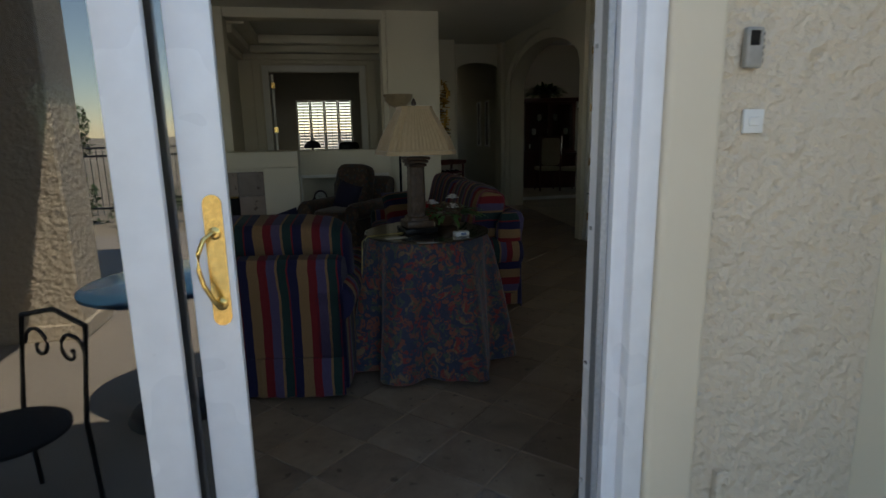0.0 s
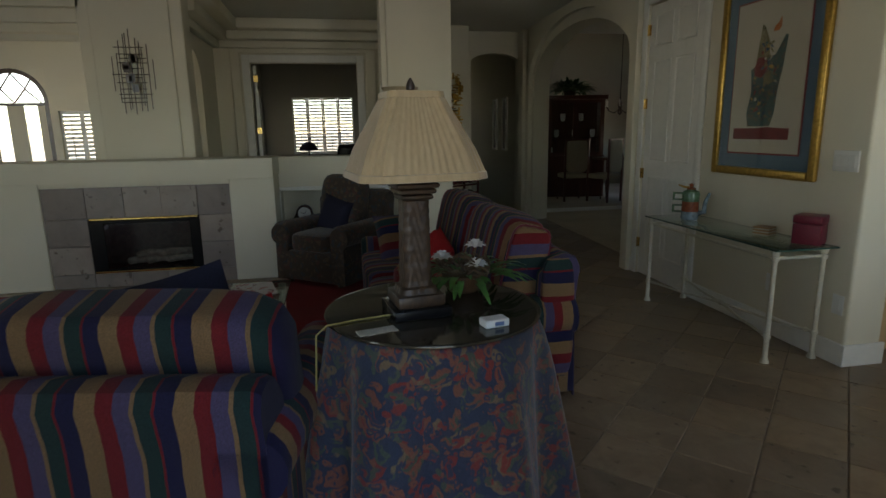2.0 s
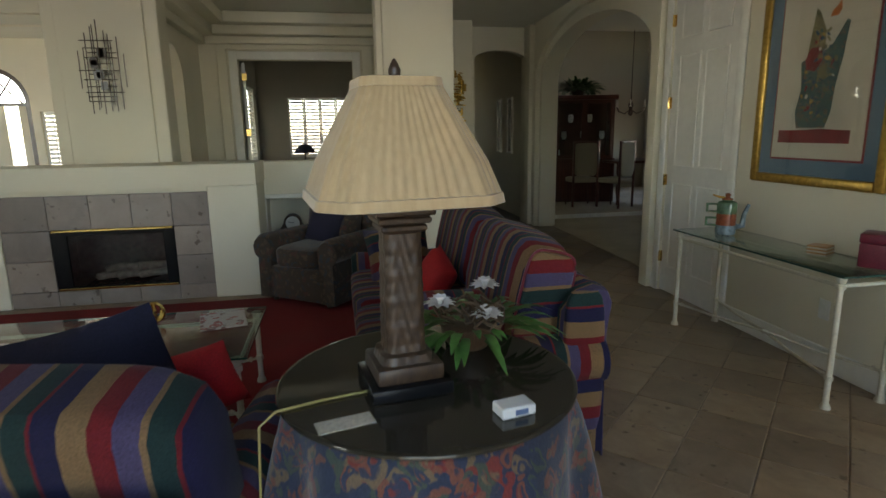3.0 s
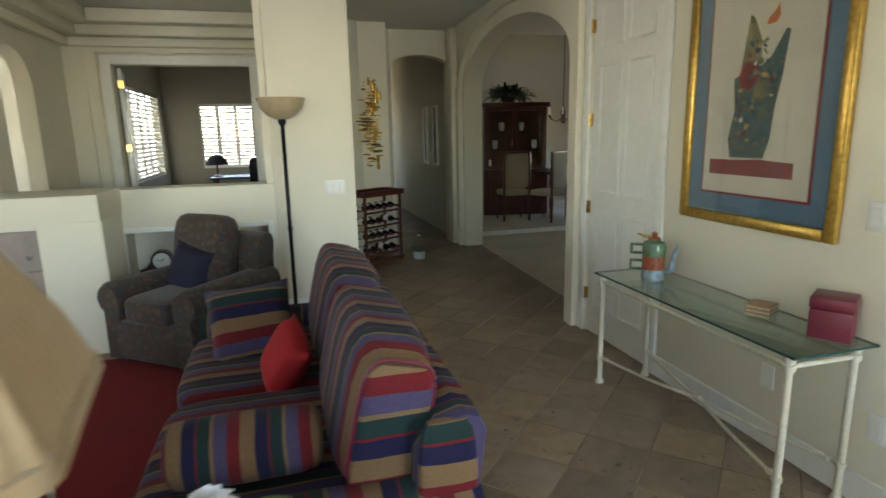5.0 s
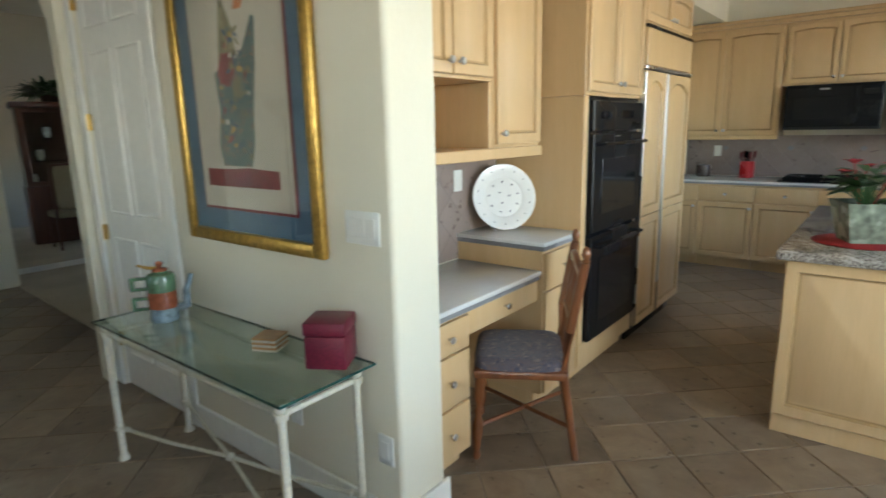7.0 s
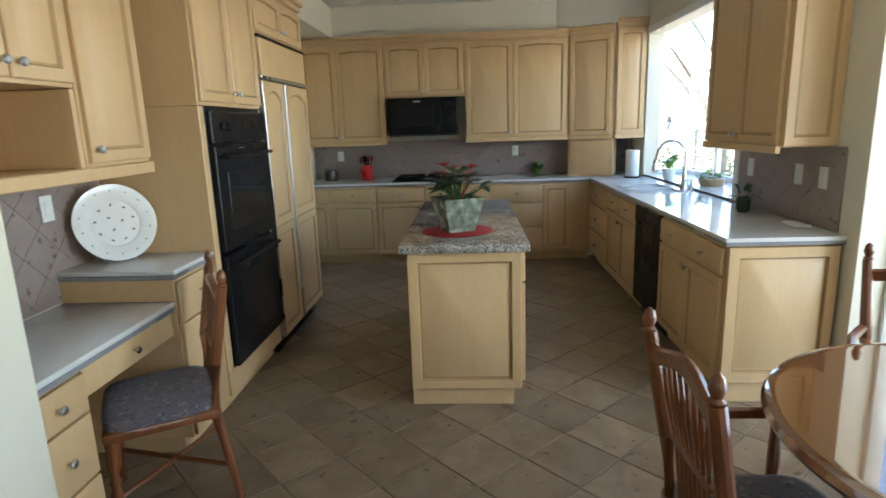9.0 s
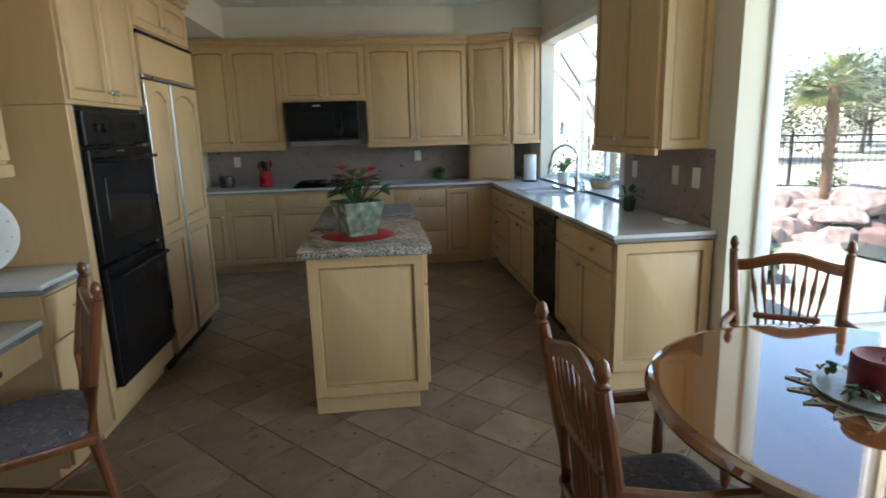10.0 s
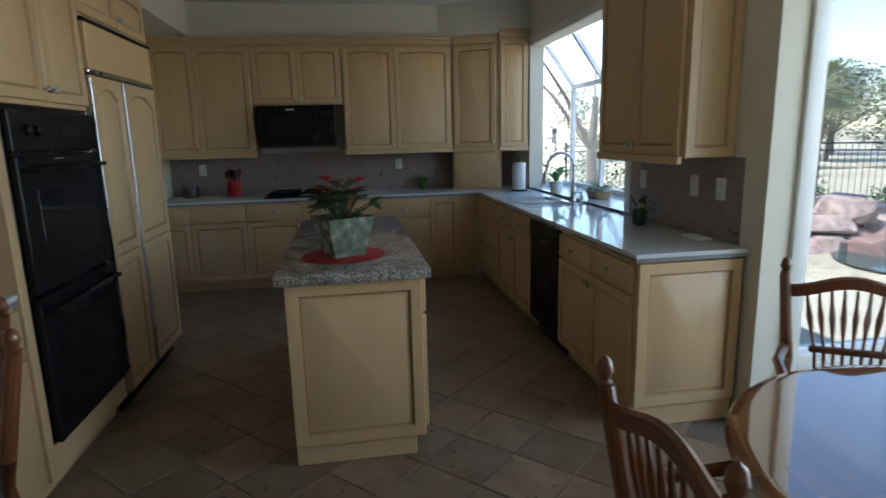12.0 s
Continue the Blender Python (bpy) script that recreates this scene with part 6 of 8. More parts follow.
def roll_arm(s, L, depth, h, w=0.17):
    """A rolled arm at the end s of a seat; its outline is swept from back to front."""
    bm = bmesh.new()
    cx, r = 0.0, w / 2
    prof = [(-r * 0.85, 0.0), (r * 0.85, 0.0), (r * 0.8, h - 0.19)] + [(cx + 0.02 + r * 1.18 * math.cos(a), h - 0.105 + r * 1.18 * math.sin(a)) for a in [-0.7 + (math.pi + 1.0) * k / 10 for k in range(11)]] + [(-r * 0.85, h - 0.2)]
    rings = []
    for y, k in ((0.0, 0.97), (-0.02, 1.0), (-depth + 0.03, 1.0), (-depth, 0.96)):
        rings.append([bm.verts.new((s * (L / 2 - w / 2 + u * k), y, 0.05 + v * k)) for u, v in prof])
    n = len(prof)
    for p, q in zip(rings, rings[1:]):
        for k in range(n):
            bm.faces.new((p[k], p[(k + 1) % n], q[(k + 1) % n], q[k]))
    bm.faces.new(rings[0][::-1])
    bm.faces.new(rings[-1])
    return bm


def sofa(m, L, depth, label, mats, seats=2, back_h=0.80, cush_h=0.96, category="sofa", name="sofa", arm_h=0.62, plump=0.12, over=0.0, boxed=False):
    ob = thing(name, m, label, category)
    main, across = mats
    part("base", B(-L / 2 + 0.09, L / 2 - 0.09, -depth + 0.05, -0.04, 0.05, 0.32, 0.02, 2), main, ob)
    bm = bmesh.new()
    prof = [(0.0, 0.05), (0.0, back_h * 0.75), (0.02, back_h - 0.06), (0.0, back_h - 0.015), (-0.05, back_h), (-0.12, back_h - 0.02), (-0.18, back_h - 0.10), (-0.20, 0.30), (-0.16, 0.05)]
    xs = (-L / 2 + 0.02, -L / 2 + 0.05, L / 2 - 0.05, L / 2 - 0.02)
    rings = [[bm.verts.new((x, u * (0.95 if k in (0, 3) else 1), v * (0.985 if k in (0, 3) else 1))) for u, v in prof] for k, x in enumerate(xs)]
    n = len(prof)
    for p, q in zip(rings, rings[1:]):
        for k in range(n):
            bm.faces.new((p[k], p[(k + 1) % n], q[(k + 1) % n], q[k]))
    bm.faces.new(rings[0][::-1])
    bm.faces.new(rings[-1])
    part("back", bm, main, ob)
    skirt = bmesh.new()
    nseg = 60
    for y0 in (0.012,):
        prev = None
        for k in range(nseg + 1):
            x = -L / 2 + 0.03 + (L - 0.06) * k / nseg
            w = 0.008 * math.sin(k * 1.9) if k % 15 > 1 else -0.012
            cur = [skirt.verts.new((x, y0 + w * 0.4, 0.22)), skirt.verts.new((x, y0 + 0.012 + w, 0.015)), skirt.verts.new((x, y0 - 0.006, 0.015)), skirt.verts.new((x, y0 - 0.01, 0.22))]
            if prev:
                for j in range(4):
                    skirt.faces.new((prev[j], prev[(j + 1) % 4], cur[(j + 1) % 4], cur[j]))
            else:
                skirt.faces.new(cur[::-1])
            prev = cur
        skirt.faces.new(prev)
    part("skirt", skirt, main, ob)
    for s in (-1, 1) if boxed else ():
        part("back_end", soft(bmesh.new(), 0.022, 0.085, (back_h - 0.14) / 2, (s * (L / 2 - 0.022), -0.095, 0.06 + back_h / 2), 0.45), M_STRIPE_Z, ob)
    for s in (-1, 1):
        part("arm", roll_arm(s, L, depth - 0.05, arm_h - 0.05), across, ob)
    w = (L - 0.36) / seats
    for k in range(seats):
        x = -L / 2 + 0.18 + w * (k + 0.5)
        part("seat_cushion", soft(bmesh.new(), w / 2 - 0.004, (depth - 0.22) / 2, 0.085, (x, -depth / 2 - 0.08, 0.40), 0.3), main, ob)
        x += over * (k - (seats - 1) / 2)
        wide = w / 2 + 0.01 + over / 2
        if boxed:  # the cushions of the long sofa reach over its arms
            wide = (L - 0.20) / 4 + 0.01
            x = (wide - 0.01) * (2 * k - 1)
        tilt = pose(x, -0.15 - plump + 0.05 * boxed, (cush_h + 0.46) / 2, -13, 0, 0)
        bc = part("back_cushion", soft(bmesh.new(), wide, plump, (cush_h - 0.44) / 2, (0, 0, 0), 0.5 if boxed else 0.42, m=tilt), main, ob)
        for s in ((-1,) if k == 0 else ()) + ((1,) if k == seats - 1 else ()):
            if boxed:  # boxed end with its welt
                hz = (cush_h - 0.44) / 2
                at = tilt @ pose(s * (wide - 0.022), 0, 0)
                part("boxing", soft(bmesh.new(), 0.030, plump - 0.035, hz - 0.045, (0, 0, 0), 0.35, m=at), M_STRIPE_Z, bc)
                ring = [at @ Vector((s * 0.012, (plump - 0.030) * math.copysign(abs(math.cos(a)) ** 0.45, math.cos(a)), (hz - 0.036) * math.copysign(abs(math.sin(a)) ** 0.45, math.sin(a)))) for a in [2 * math.pi * j / 28 for j in range(29)]]
                part("welt", tube(bmesh.new(), ring, 0.006, 6), M_LEATHER, bc, "dark red welt")
    for x in (-L / 2 + 0.12, L / 2 - 0.12):
        for y in (-0.10, -depth + 0.12):
            part("foot", lathe(bmesh.new(), [(0.022, 0), (0.03, 0.05)], 8, (x, y, 0.0)), M_DARKWOOD, ob)
    return ob


sofa(pose(-0.50, 3.10, 0.013, 0, 0, 169), 1.86, 0.95, "striped red, navy and tan loveseat with its back to the terrace", (M_STRIPE, M_STRIPE_Y), back_h=0.745, cush_h=0.90, over=0.17)
sofa(pose(1.735, 5.02, 0.013, 0, 0, -90), 1.94, 1.00, "striped red, navy and tan sofa facing the hearth", (M_STRIPE_FINE, M_STRIPE_Y), back_h=0.76, cush_h=0.92, arm_h=0.56, plump=0.135, boxed=True)


def pillow(m, half, material, label, thick=0.09):
    ob = thing("pillow", m, label, "pillow")
    bm = bmesh.new()
    n = 10
    grid = {}
    for side in (1, -1):
        for i in range(n + 1):
            for k in range(n + 1):
                u, v = i / n * 2 - 1, k / n * 2 - 1
                e = max(0.0, (1 - u ** 4) * (1 - v ** 4))
                pinch = 1 - 0.07 * (1 - u * u) * abs(v) ** 3 - 0.07 * (1 - v * v) * abs(u) ** 3
                rim = i in (0, n) or k in (0, n)
                key = (i, k) if rim else (i, k, side)
                if key not in grid:
                    grid[key] = bm.verts.new((u * half * pinch, side * thick * e ** 0.5, v * half * pinch))
    for side in (1, -1):
        for i in range(n):
            for k in range(n):
                f = [grid.get((a, c), grid.get((a, c, side))) for a, c in ((i, k), (i + 1, k), (i + 1, k + 1), (i, k + 1))]
                bm.faces.new(f if side < 0 else f[::-1])
    part("cover", bm, material, ob, smooth=80)
    return ob


pillow(pose(1.22, 5.10, 0.575, -26, 22, -82), 0.145, M_REDCLOTH, "bright red pillow against the sofa cushions", 0.07)
pillow(pose(1.07, 5.50, 0.62, -32, -4, 3), 0.20, M_STRIPE_Z, "striped square pillow leaning on the sofa", 0.07)
bol = thing("bolster", pose(1.10, 4.37, 0.605), "striped round bolster lying beside the sofa arm", "pillow")
bm = lathe(bmesh.new(), [(0.02, -0.225), (0.07, -0.22), (0.093, -0.20), (0.102, -0.15), (0.104, 0.0), (0.102, 0.15), (0.093, 0.20), (0.07, 0.22), (0.02, 0.225)], 28)
bmesh.ops.transform(bm, matrix=pose(0, 0, 0, 0, 90, 0), verts=bm.verts)
part("cover", bm, M_STRIPE_FINE, bol, smooth=60)
pillow(pose(-0.05, 3.87, 0.57, 12, -13, -4), 0.28, M_NAVY, "dark navy pillow standing on the loveseat", 0.07)
pillow(pose(0.23, 3.98, 0.565, 12, -15, -4), 0.125, M_REDCLOTH, "bright red pillow on the loveseat", 0.06)

M_FLORAL = patterned("faded_floral_upholstery", (0.050, 0.032, 0.021), [(0.085, 0.032, 0.024), (0.032, 0.042, 0.055), (0.10, 0.066, 0.038)], 15)
arm = sofa(pose(0.86, 7.28, 0.0, 0, 0, -38), 0.80, 0.88, "faded floral wing armchair beside the low wall", (M_FLORAL, M_FLORAL), 1, 0.82, 0.96, "armchair", "armchair", 0.58)
pillow(pose(0.60, 6.96, 0.60, -14, 14, -38), 0.17, M_NAVY, "dark navy pillow on the armchair", 0.07)

ctab = iron_table(pose(-1.21, 4.50, 0.013, 0, 0, 0), 1.5, 0.75, 0.42, "coffee_table", "low cream iron coffee table with a glass top", 0.14)
bk1 = thing("magazine", pose(0.10, 5.04, 0.434, 0, 0, 12), "red and white patterned magazine on the coffee table", "magazine")
part("cover", B(-0.11, 0.11, -0.14, 0.14, 0, 0.008, 0.001), patterned("magazine_cover", (0.5, 0.45, 0.4), [(0.35, 0.05, 0.04), (0.2, 0.1, 0.08)], 18), bk1)
bk2 = thing("magazine", pose(-0.95, 4.78, 0.434, 0, 0, -10), "white magazine on the coffee table", "magazine")
part("cover", B(-0.11, 0.11, -0.14, 0.14, 0, 0.008, 0.001), M_PETAL, bk2)
gb = thing("brass_ornament", pose(-0.24, 5.08, 0.434), "small knotted brass ornament on the coffee table", "ornament")
bm = bmesh.new()
for k in range(3):
    ring = [(0.05 * math.cos(a) * math.cos(k), 0.05 * math.cos(a) * math.sin(k), 0.055 + 0.05 * math.sin(a)) for a in [2 * math.pi * j / 16 for j in range(17)]]
    tube(bm, ring, 0.008, 6)
part("knot", bm, M_BRASS, gb)

# lamp table
TX, TY = 0.905, 3.38
tbl = thing("side_table", pose(TX, TY, 0.013), "small round table hidden by its cloth", "table")
part("board", lathe(bmesh.new(), [(0.33, 0.725), (0.34, 0.735), (0.34, 0.745), (0.33, 0.75)], 40), M_DARKWOOD, tbl)
part("post", lathe(bmesh.new(), [(0.16, 0), (0.04, 0.06), (0.04, 0.725)], 16), M_DARKWOOD, tbl)
M_CLOTH = patterned("floral_tablecloth", (0.016, 0.026, 0.055), [(0.15, 0.10, 0.05), (0.17, 0.020, 0.014), (0.045, 0.062, 0.042), (0.16, 0.05, 0.028), (0.02, 0.03, 0.06)], 14, cover=0.62)


def fold(a, z):
    d = max(0.0, (0.735 - z) / 0.735)
    return 1 + d ** 0.6 * (0.11 + 0.16 * math.sin(8 * a + 1.4 * math.sin(2 * a)) + 0.045 * math.sin(15 * a + 2))


cloth = thing("tablecloth", pose(TX, TY, 0.013, 0, 0, 8), "blue and red floral tablecloth hanging to the floor", "tablecloth")
prof = [(0.352 + 0.05 * k / 12, 0.012 + 0.735 * (1 - k / 12)) for k in range(12, -1, -1)]
bm = bmesh.new()
lathe(bm, prof + [(0.338, 0.757), (0.10, 0.759)], 128, flute=fold)
part("cloth", bm, M_CLOTH, cloth, smooth=60)
tg = thing("glass_tabletop", pose(TX, TY, 0.7725), "round smoked glass sheet lying on the tablecloth", "glass top")
p = part("sheet", lathe(bmesh.new(), [(0.360, 0), (0.363, 0.003), (0.363, 0.006), (0.362, 0.0085), (0.359, 0.010), (0.35, 0.0101), (0.02, 0.0101)], 64), surface("dark_reflective_glass", (0.035, 0.03, 0.022), 0.03, grain=10, vary=0.1, relief=0), tg)
LX, LY, LZ = 0.843, 3.345, 0.783
lamp = thing("table_lamp", pose(LX, LY, LZ, 0, 0, 8), "carved dark wooden column lamp with a pleated cream shade", "lamp")
M_CARVED = wood("carved_brown_wood", (0.022, 0.011, 0.006), (0.065, 0.035, 0.018), 22.0, (1, 1, 0.5), rough=0.5, coat=0.1)
part("foot", B(-0.095, 0.095, -0.095, 0.095, 0, 0.032, 0.006, 2), M_BLACK, lamp, "black square foot")
part("plinth", B(-0.078, 0.078, -0.078, 0.078, 0.032, 0.072, 0.008, 2), M_CARVED, lamp)


def carving(a, z):
    sq = 1 / max(abs(math.cos(a)), abs(math.sin(a)))
    return min(sq, 1.22) * (1 + 0.045 * math.sin(z * 95 + 3 * math.sin(4 * a)) * math.cos(8 * a) + 0.02 * math.sin(z * 210))


prof = [(0.062, 0.072), (0.058, 0.09)] + [(0.046 - 0.004 * k / 40, 0.095 + 0.275 * k / 40) for k in range(41)] + [(0.051, 0.375)]
part("column", lathe(bmesh.new(), prof, 64, flute=carving), M_CARVED, lamp, smooth=50)
bm = bmesh.new()
for k, w in enumerate((0.052, 0.060, 0.068)):
    box(bm, -w, w, -w, w, 0.375 + 0.018 * k, 0.390 + 0.018 * k, 0.004)
part("capital", bm, M_CARVED, lamp)


def shade_outline(a, z):
    c, s = abs(math.cos(a)), abs(math.sin(a))
    r = 1 / max(c, s, (c + s) / 1.72)
    return r * (1 + 0.008 * math.sin(a * 56))


m_shade, nts, bs = principled("pleated_cream_silk")
nz_ = node(nts, "ShaderNodeTexNoise", Scale=90.0, Detail=3.0)
nts.links.new(coords(nts, "Object", (1, 1, 0.012)), nz_.inputs["Vector"])
nts.links.new(ramp(nts, nz_.outputs["Fac"], [(0.3, (0.42, 0.295, 0.155)), (0.7, (0.48, 0.345, 0.19))]), bs.inputs["Base Color"])
bs.inputs["Roughness"].default_value = 0.7
bs.inputs["Sheen Weight"].default_value = 0.3
Z0, Z1 = 0.444, 0.698
sh = part("shade", lathe(bmesh.new(), [(0.190, Z0 + 0.005), (0.195, Z0 + 0.005), (0.166, Z0 + 0.085), (0.085, Z1 - 0.01), (0.080, Z1 - 0.01)], 288, flute=shade_outline), m_shade, lamp, smooth=30)


def plain_outline(a, z):
    c, s = abs(math.cos(a)), abs(math.sin(a))
    return 1 / max(c, s, (c + s) / 1.72)


part("trim_band", lathe(bmesh.new(), [(0.192, Z0 - 0.004), (0.199, Z0 - 0.002), (0.1955, Z0 + 0.018), (0.188, Z0 + 0.02)], 96, flute=plain_outline), m_shade, sh)
part("trim_band", lathe(bmesh.new(), [(0.085, Z1 - 0.018), (0.090, Z1 - 0.016), (0.087, Z1 + 0.002), (0.081, Z1 + 0.003)], 96, flute=plain_outline), m_shade, sh)
part("finial", lathe(bmesh.new(), [(0.006, Z1 - 0.01), (0.006, Z1 + 0.004), (0.013, Z1 + 0.01), (0.014, Z1 + 0.022), (0.008, Z1 + 0.036), (0.002, Z1 + 0.045)], 14), M_DARKWOOD, lamp)
part("cord", tube(bmesh.new(), [(-0.09, -0.02, 0.004), (-0.20, -0.03, 0.004), (-0.30, -0.05, 0.004), (-0.335, -0.06, -0.02), (-0.345, -0.06, -0.2)], 0.003, 6), surface("yellowed_cord", (0.35, 0.28, 0.09), 0.5), lamp)

arr = thing("flower_arrangement", pose(1.05, 3.55, 0.783), "white artificial flowers and green leaves in a small woven pot", "flowers")
part("pot", lathe(bmesh.new(), [(0.05, 0), (0.075, 0.03), (0.08, 0.065), (0.07, 0.07)], 20), wood("brown_basket", (0.05, 0.025, 0.012), (0.10, 0.055, 0.03), 30), arr)
part("leaves", foliage(90, 0.235, 0.05, 0.15, 0.013, 31, 0.18), surface("silk_leaf", (0.06, 0.17, 0.035), 0.45, grain=25, vary=0.35, relief=0.2), arr)
bm = bmesh.new()
r = random.Random(3)
for k in range(26):
    a = r.uniform(0, 6.28)
    c = Vector((0.04 * math.cos(a * 1.7), 0.04 * math.sin(a), 0.09 + 0.03 * r.random()))
    tube(bm, [c + Vector((0.055 * math.cos(a + t), 0.055 * math.sin(a + t), 0.025 * math.sin(t * 2 + k))) for t in (0, 0.7, 1.4, 2.1, 2.8)], 0.0035, 5)
part("moss_nest", bm, surface("brown_twigs", (0.09, 0.055, 0.03), 0.9), arr)
for k, (x, y, z) in enumerate(((-0.085, -0.03, 0.13), (0.03, -0.09, 0.11), (0.06, 0.05, 0.15))):
    bm = bmesh.new()
    for ring, (n, rad, lift) in enumerate(((10, 0.045, 0.008), (8, 0.034, 0.02), (6, 0.020, 0.03))):
        for j in range(n):
            a = 2 * math.pi * j / n + ring * 0.3
            leaf(bm, (x, y, z + 0.005 * ring), (x + rad * math.cos(a), y + rad * math.sin(a), z + lift), 0.011, 0.3, 3)
    part("blossom", bm, M_PETAL, arr, "white blossom")
wb = thing("small_box", pose(1.055, 3.15, 0.783, 0, 0, 12), "small white plastic box on the glass", "box")
part("box", B(-0.04, 0.04, -0.025, 0.025, 0, 0.024, 0.003), M_WHITE, wb)
part("label_mark", B(-0.01, 0.02, -0.0262, -0.0248, 0.006, 0.018), surface("blue_mark", (0.1, 0.16, 0.3), 0.5), wb)
cw = thing("paper_card", pose(0.70, 3.18, 0.783, 0, 0, 14), "cream card lying on the glass", "card")
part("card", B(-0.06, 0.06, -0.025, 0.025, 0, 0.0015), M_STRAW, cw)

# ---- hearth ----
M_SURROUND = stone_tile("taupe_hearth_tile", (0.22, 0.175, 0.155), (0.27, 0.22, 0.195), (0.31, 0.26, 0.23))
hearth = thing("fireplace", pose(0, 0, 0), "built-in fireplace with taupe tile surround and brass trim", "fireplace")
FO = (-1.58, -0.64, 0.13, 0.635)
rows = [(0.0, FO[2]), (FO[2], 0.385), (0.385, FO[3]), (FO[3], 0.914)]
cols = [-1.93, FO[0], FO[0] + (FO[1] - FO[0]) / 3, FO[0] + 2 * (FO[1] - FO[0]) / 3, FO[1], -0.35]
for z0, z1 in rows:
    for x0, x1 in zip(cols, cols[1:]):
        if x0 >= FO[0] - 0.01 and x1 <= FO[1] + 0.01 and z0 >= FO[2] - 0.01 and z1 <= FO[3] + 0.01:
            continue
        part("tile", B(x0 + 0.002, x1 - 0.002, FYF + 0.012, FYF + 0.038, z0 + 0.002, z1 - 0.002, 0.002), M_SURROUND, hearth)
bm = bmesh.new()
for q in ((FO[0], FO[1], FYF + 0.45, FYF + 0.46, FO[2], FO[3]), (FO[0] - 0.01, FO[0], FYF + 0.05, FYF + 0.46, FO[2], FO[3]), (FO[1], FO[1] + 0.01, FYF + 0.05, FYF + 0.46, FO[2], FO[3]), (FO[0], FO[1], FYF + 0.05, FYF + 0.46, FO[3], FO[3] + 0.01), (FO[0], FO[1], FYF + 0.05, FYF + 0.46, FO[2] - 0.01, FO[2])):
    box(bm, *q)
part("firebox", bm, surface("sooty_brick", (0.06, 0.055, 0.05), 0.9, grain=25, vary=0.4), hearth)
bm = bmesh.new()
for q in ((FO[0], FO[0] + 0.12, FO[2], FO[3]), (FO[1] - 0.09, FO[1], FO[2], FO[3]), (FO[0] + 0.12, FO[1] - 0.09, FO[3] - 0.05, FO[3] - 0.02), (FO[0] + 0.12, FO[1] - 0.09, FO[2] + 0.02, FO[2] + 0.035)):
    box(bm, q[0], q[1], FYF + 0.015, FYF + 0.03, q[2], q[3], 0.003)
part("frame", bm, M_BLACK, hearth, "black metal frame")
for z in (FO[3] - 0.018, FO[2]):
    part("brass_bar", B(FO[0] + 0.01, FO[1] - 0.01, FYF + 0.008, FYF + 0.028, z, z + 0.018, 0.003), M_BRASS, hearth)
gd = part("glass_door", B(FO[0] + 0.12, FO[1] - 0.09, FYF + 0.02, FYF + 0.024, FO[2] + 0.036, FO[3] - 0.052), M_GLASS, hearth)
gd.visible_shadow = False
M_LOG = surface("grey_ceramic_log", (0.16, 0.14, 0.12), 0.9, grain=25, vary=0.4, relief=0.8)
r = random.Random(6)
for k in range(6):
    x, z = -1.35 + 0.085 * k, 0.19 + 0.06 * (k % 2)
    bm = tube(bmesh.new(), [(x, FYF + 0.18 + 0.05 * r.random(), z), (x + 0.1, FYF + 0.22, z + 0.02), (x + 0.26, FYF + 0.2 + 0.08 * r.random(), z + 0.03 * r.random())], 0.036, 9, (0.9, 1, 0.8))
    part("log", bm, M_LOG, hearth)
part("grate", B(-1.40, -0.78, FYF + 0.12, FYF + 0.32, 0.135, 0.15), M_BLACK, hearth)
mant = thing("mantel", pose(0, 0, 0), "cream plaster mantel with a gently bowed front", "mantel")
pts = [(-6.0, WYF), (-6.0, FYF - 0.03)] + [(-2.6 + 2.65 * k / 16, FYF - 0.03 - 0.09 * math.sin(math.pi * k / 16)) for k in range(17)] + [(0.06, WYF)]
bm = prism(bmesh.new(), pts, pose(0, 0, 0.962), 0.178)
part("shelf", bm, M_WALL, mant, smooth=20)
nb2 = bmesh.new()
for q in ((0.02, 0.06, 0.0, 0.82), (1.13, 1.17, 0.0, 0.82), (0.06, 1.13, 0.78, 0.82)):
    box(nb2, q[0], q[1], WYF - 0.016, WYF, q[2], q[3], 0.004)
structure("trim_niche", nb2, M_TRIM, "white moulding round the low niche", "trim")
ns = thing("niche_shelf", pose(0, 0, 0), "white shelf board in the low niche", "shelf")
part("board", B(0.062, 1.128, WYF + 0.005, WYB - 0.045, 0.40, 0.43, 0.004), M_TRIM, ns)
ck = thing("mantel_clock", pose(0.28, 7.70, 0.431), "dark wooden mantel clock with a round dial", "clock")
pts = [(-0.17, 0), (0.17, 0), (0.17, 0.03), (0.12, 0.045)] + [(0.085 * math.cos(a), 0.10 + 0.085 * math.sin(a)) for a in [math.pi * k / 12 for k in range(13)]] + [(-0.12, 0.045), (-0.17, 0.03)]
part("case", prism(bmesh.new(), pts, pose(0, 0.03, 0, 90, 0, 0), 0.07), M_DARKWOOD, ck)
bm = lathe(bmesh.new(), [(0.062, 0), (0.066, 0.006), (0.062, 0.010), (0.01, 0.0105)], 24)
bmesh.ops.transform(bm, matrix=pose(0, -0.04, 0.10, 90, 0, 0), verts=bm.verts)
part("dial", bm, M_WHITE, ck, "white round dial")
for a, l in ((40, 0.03), (-70, 0.045)):
    bm = B(-0.002, 0.002, -0.053, -0.0515, 0, l)
    bmesh.ops.transform(bm, matrix=pose(0, 0, 0.10, 0, a, 0), verts=bm.verts)
    part("clock_pointer", bm, M_BLACK, ck)
r = random.Random(11)
x = 0.80
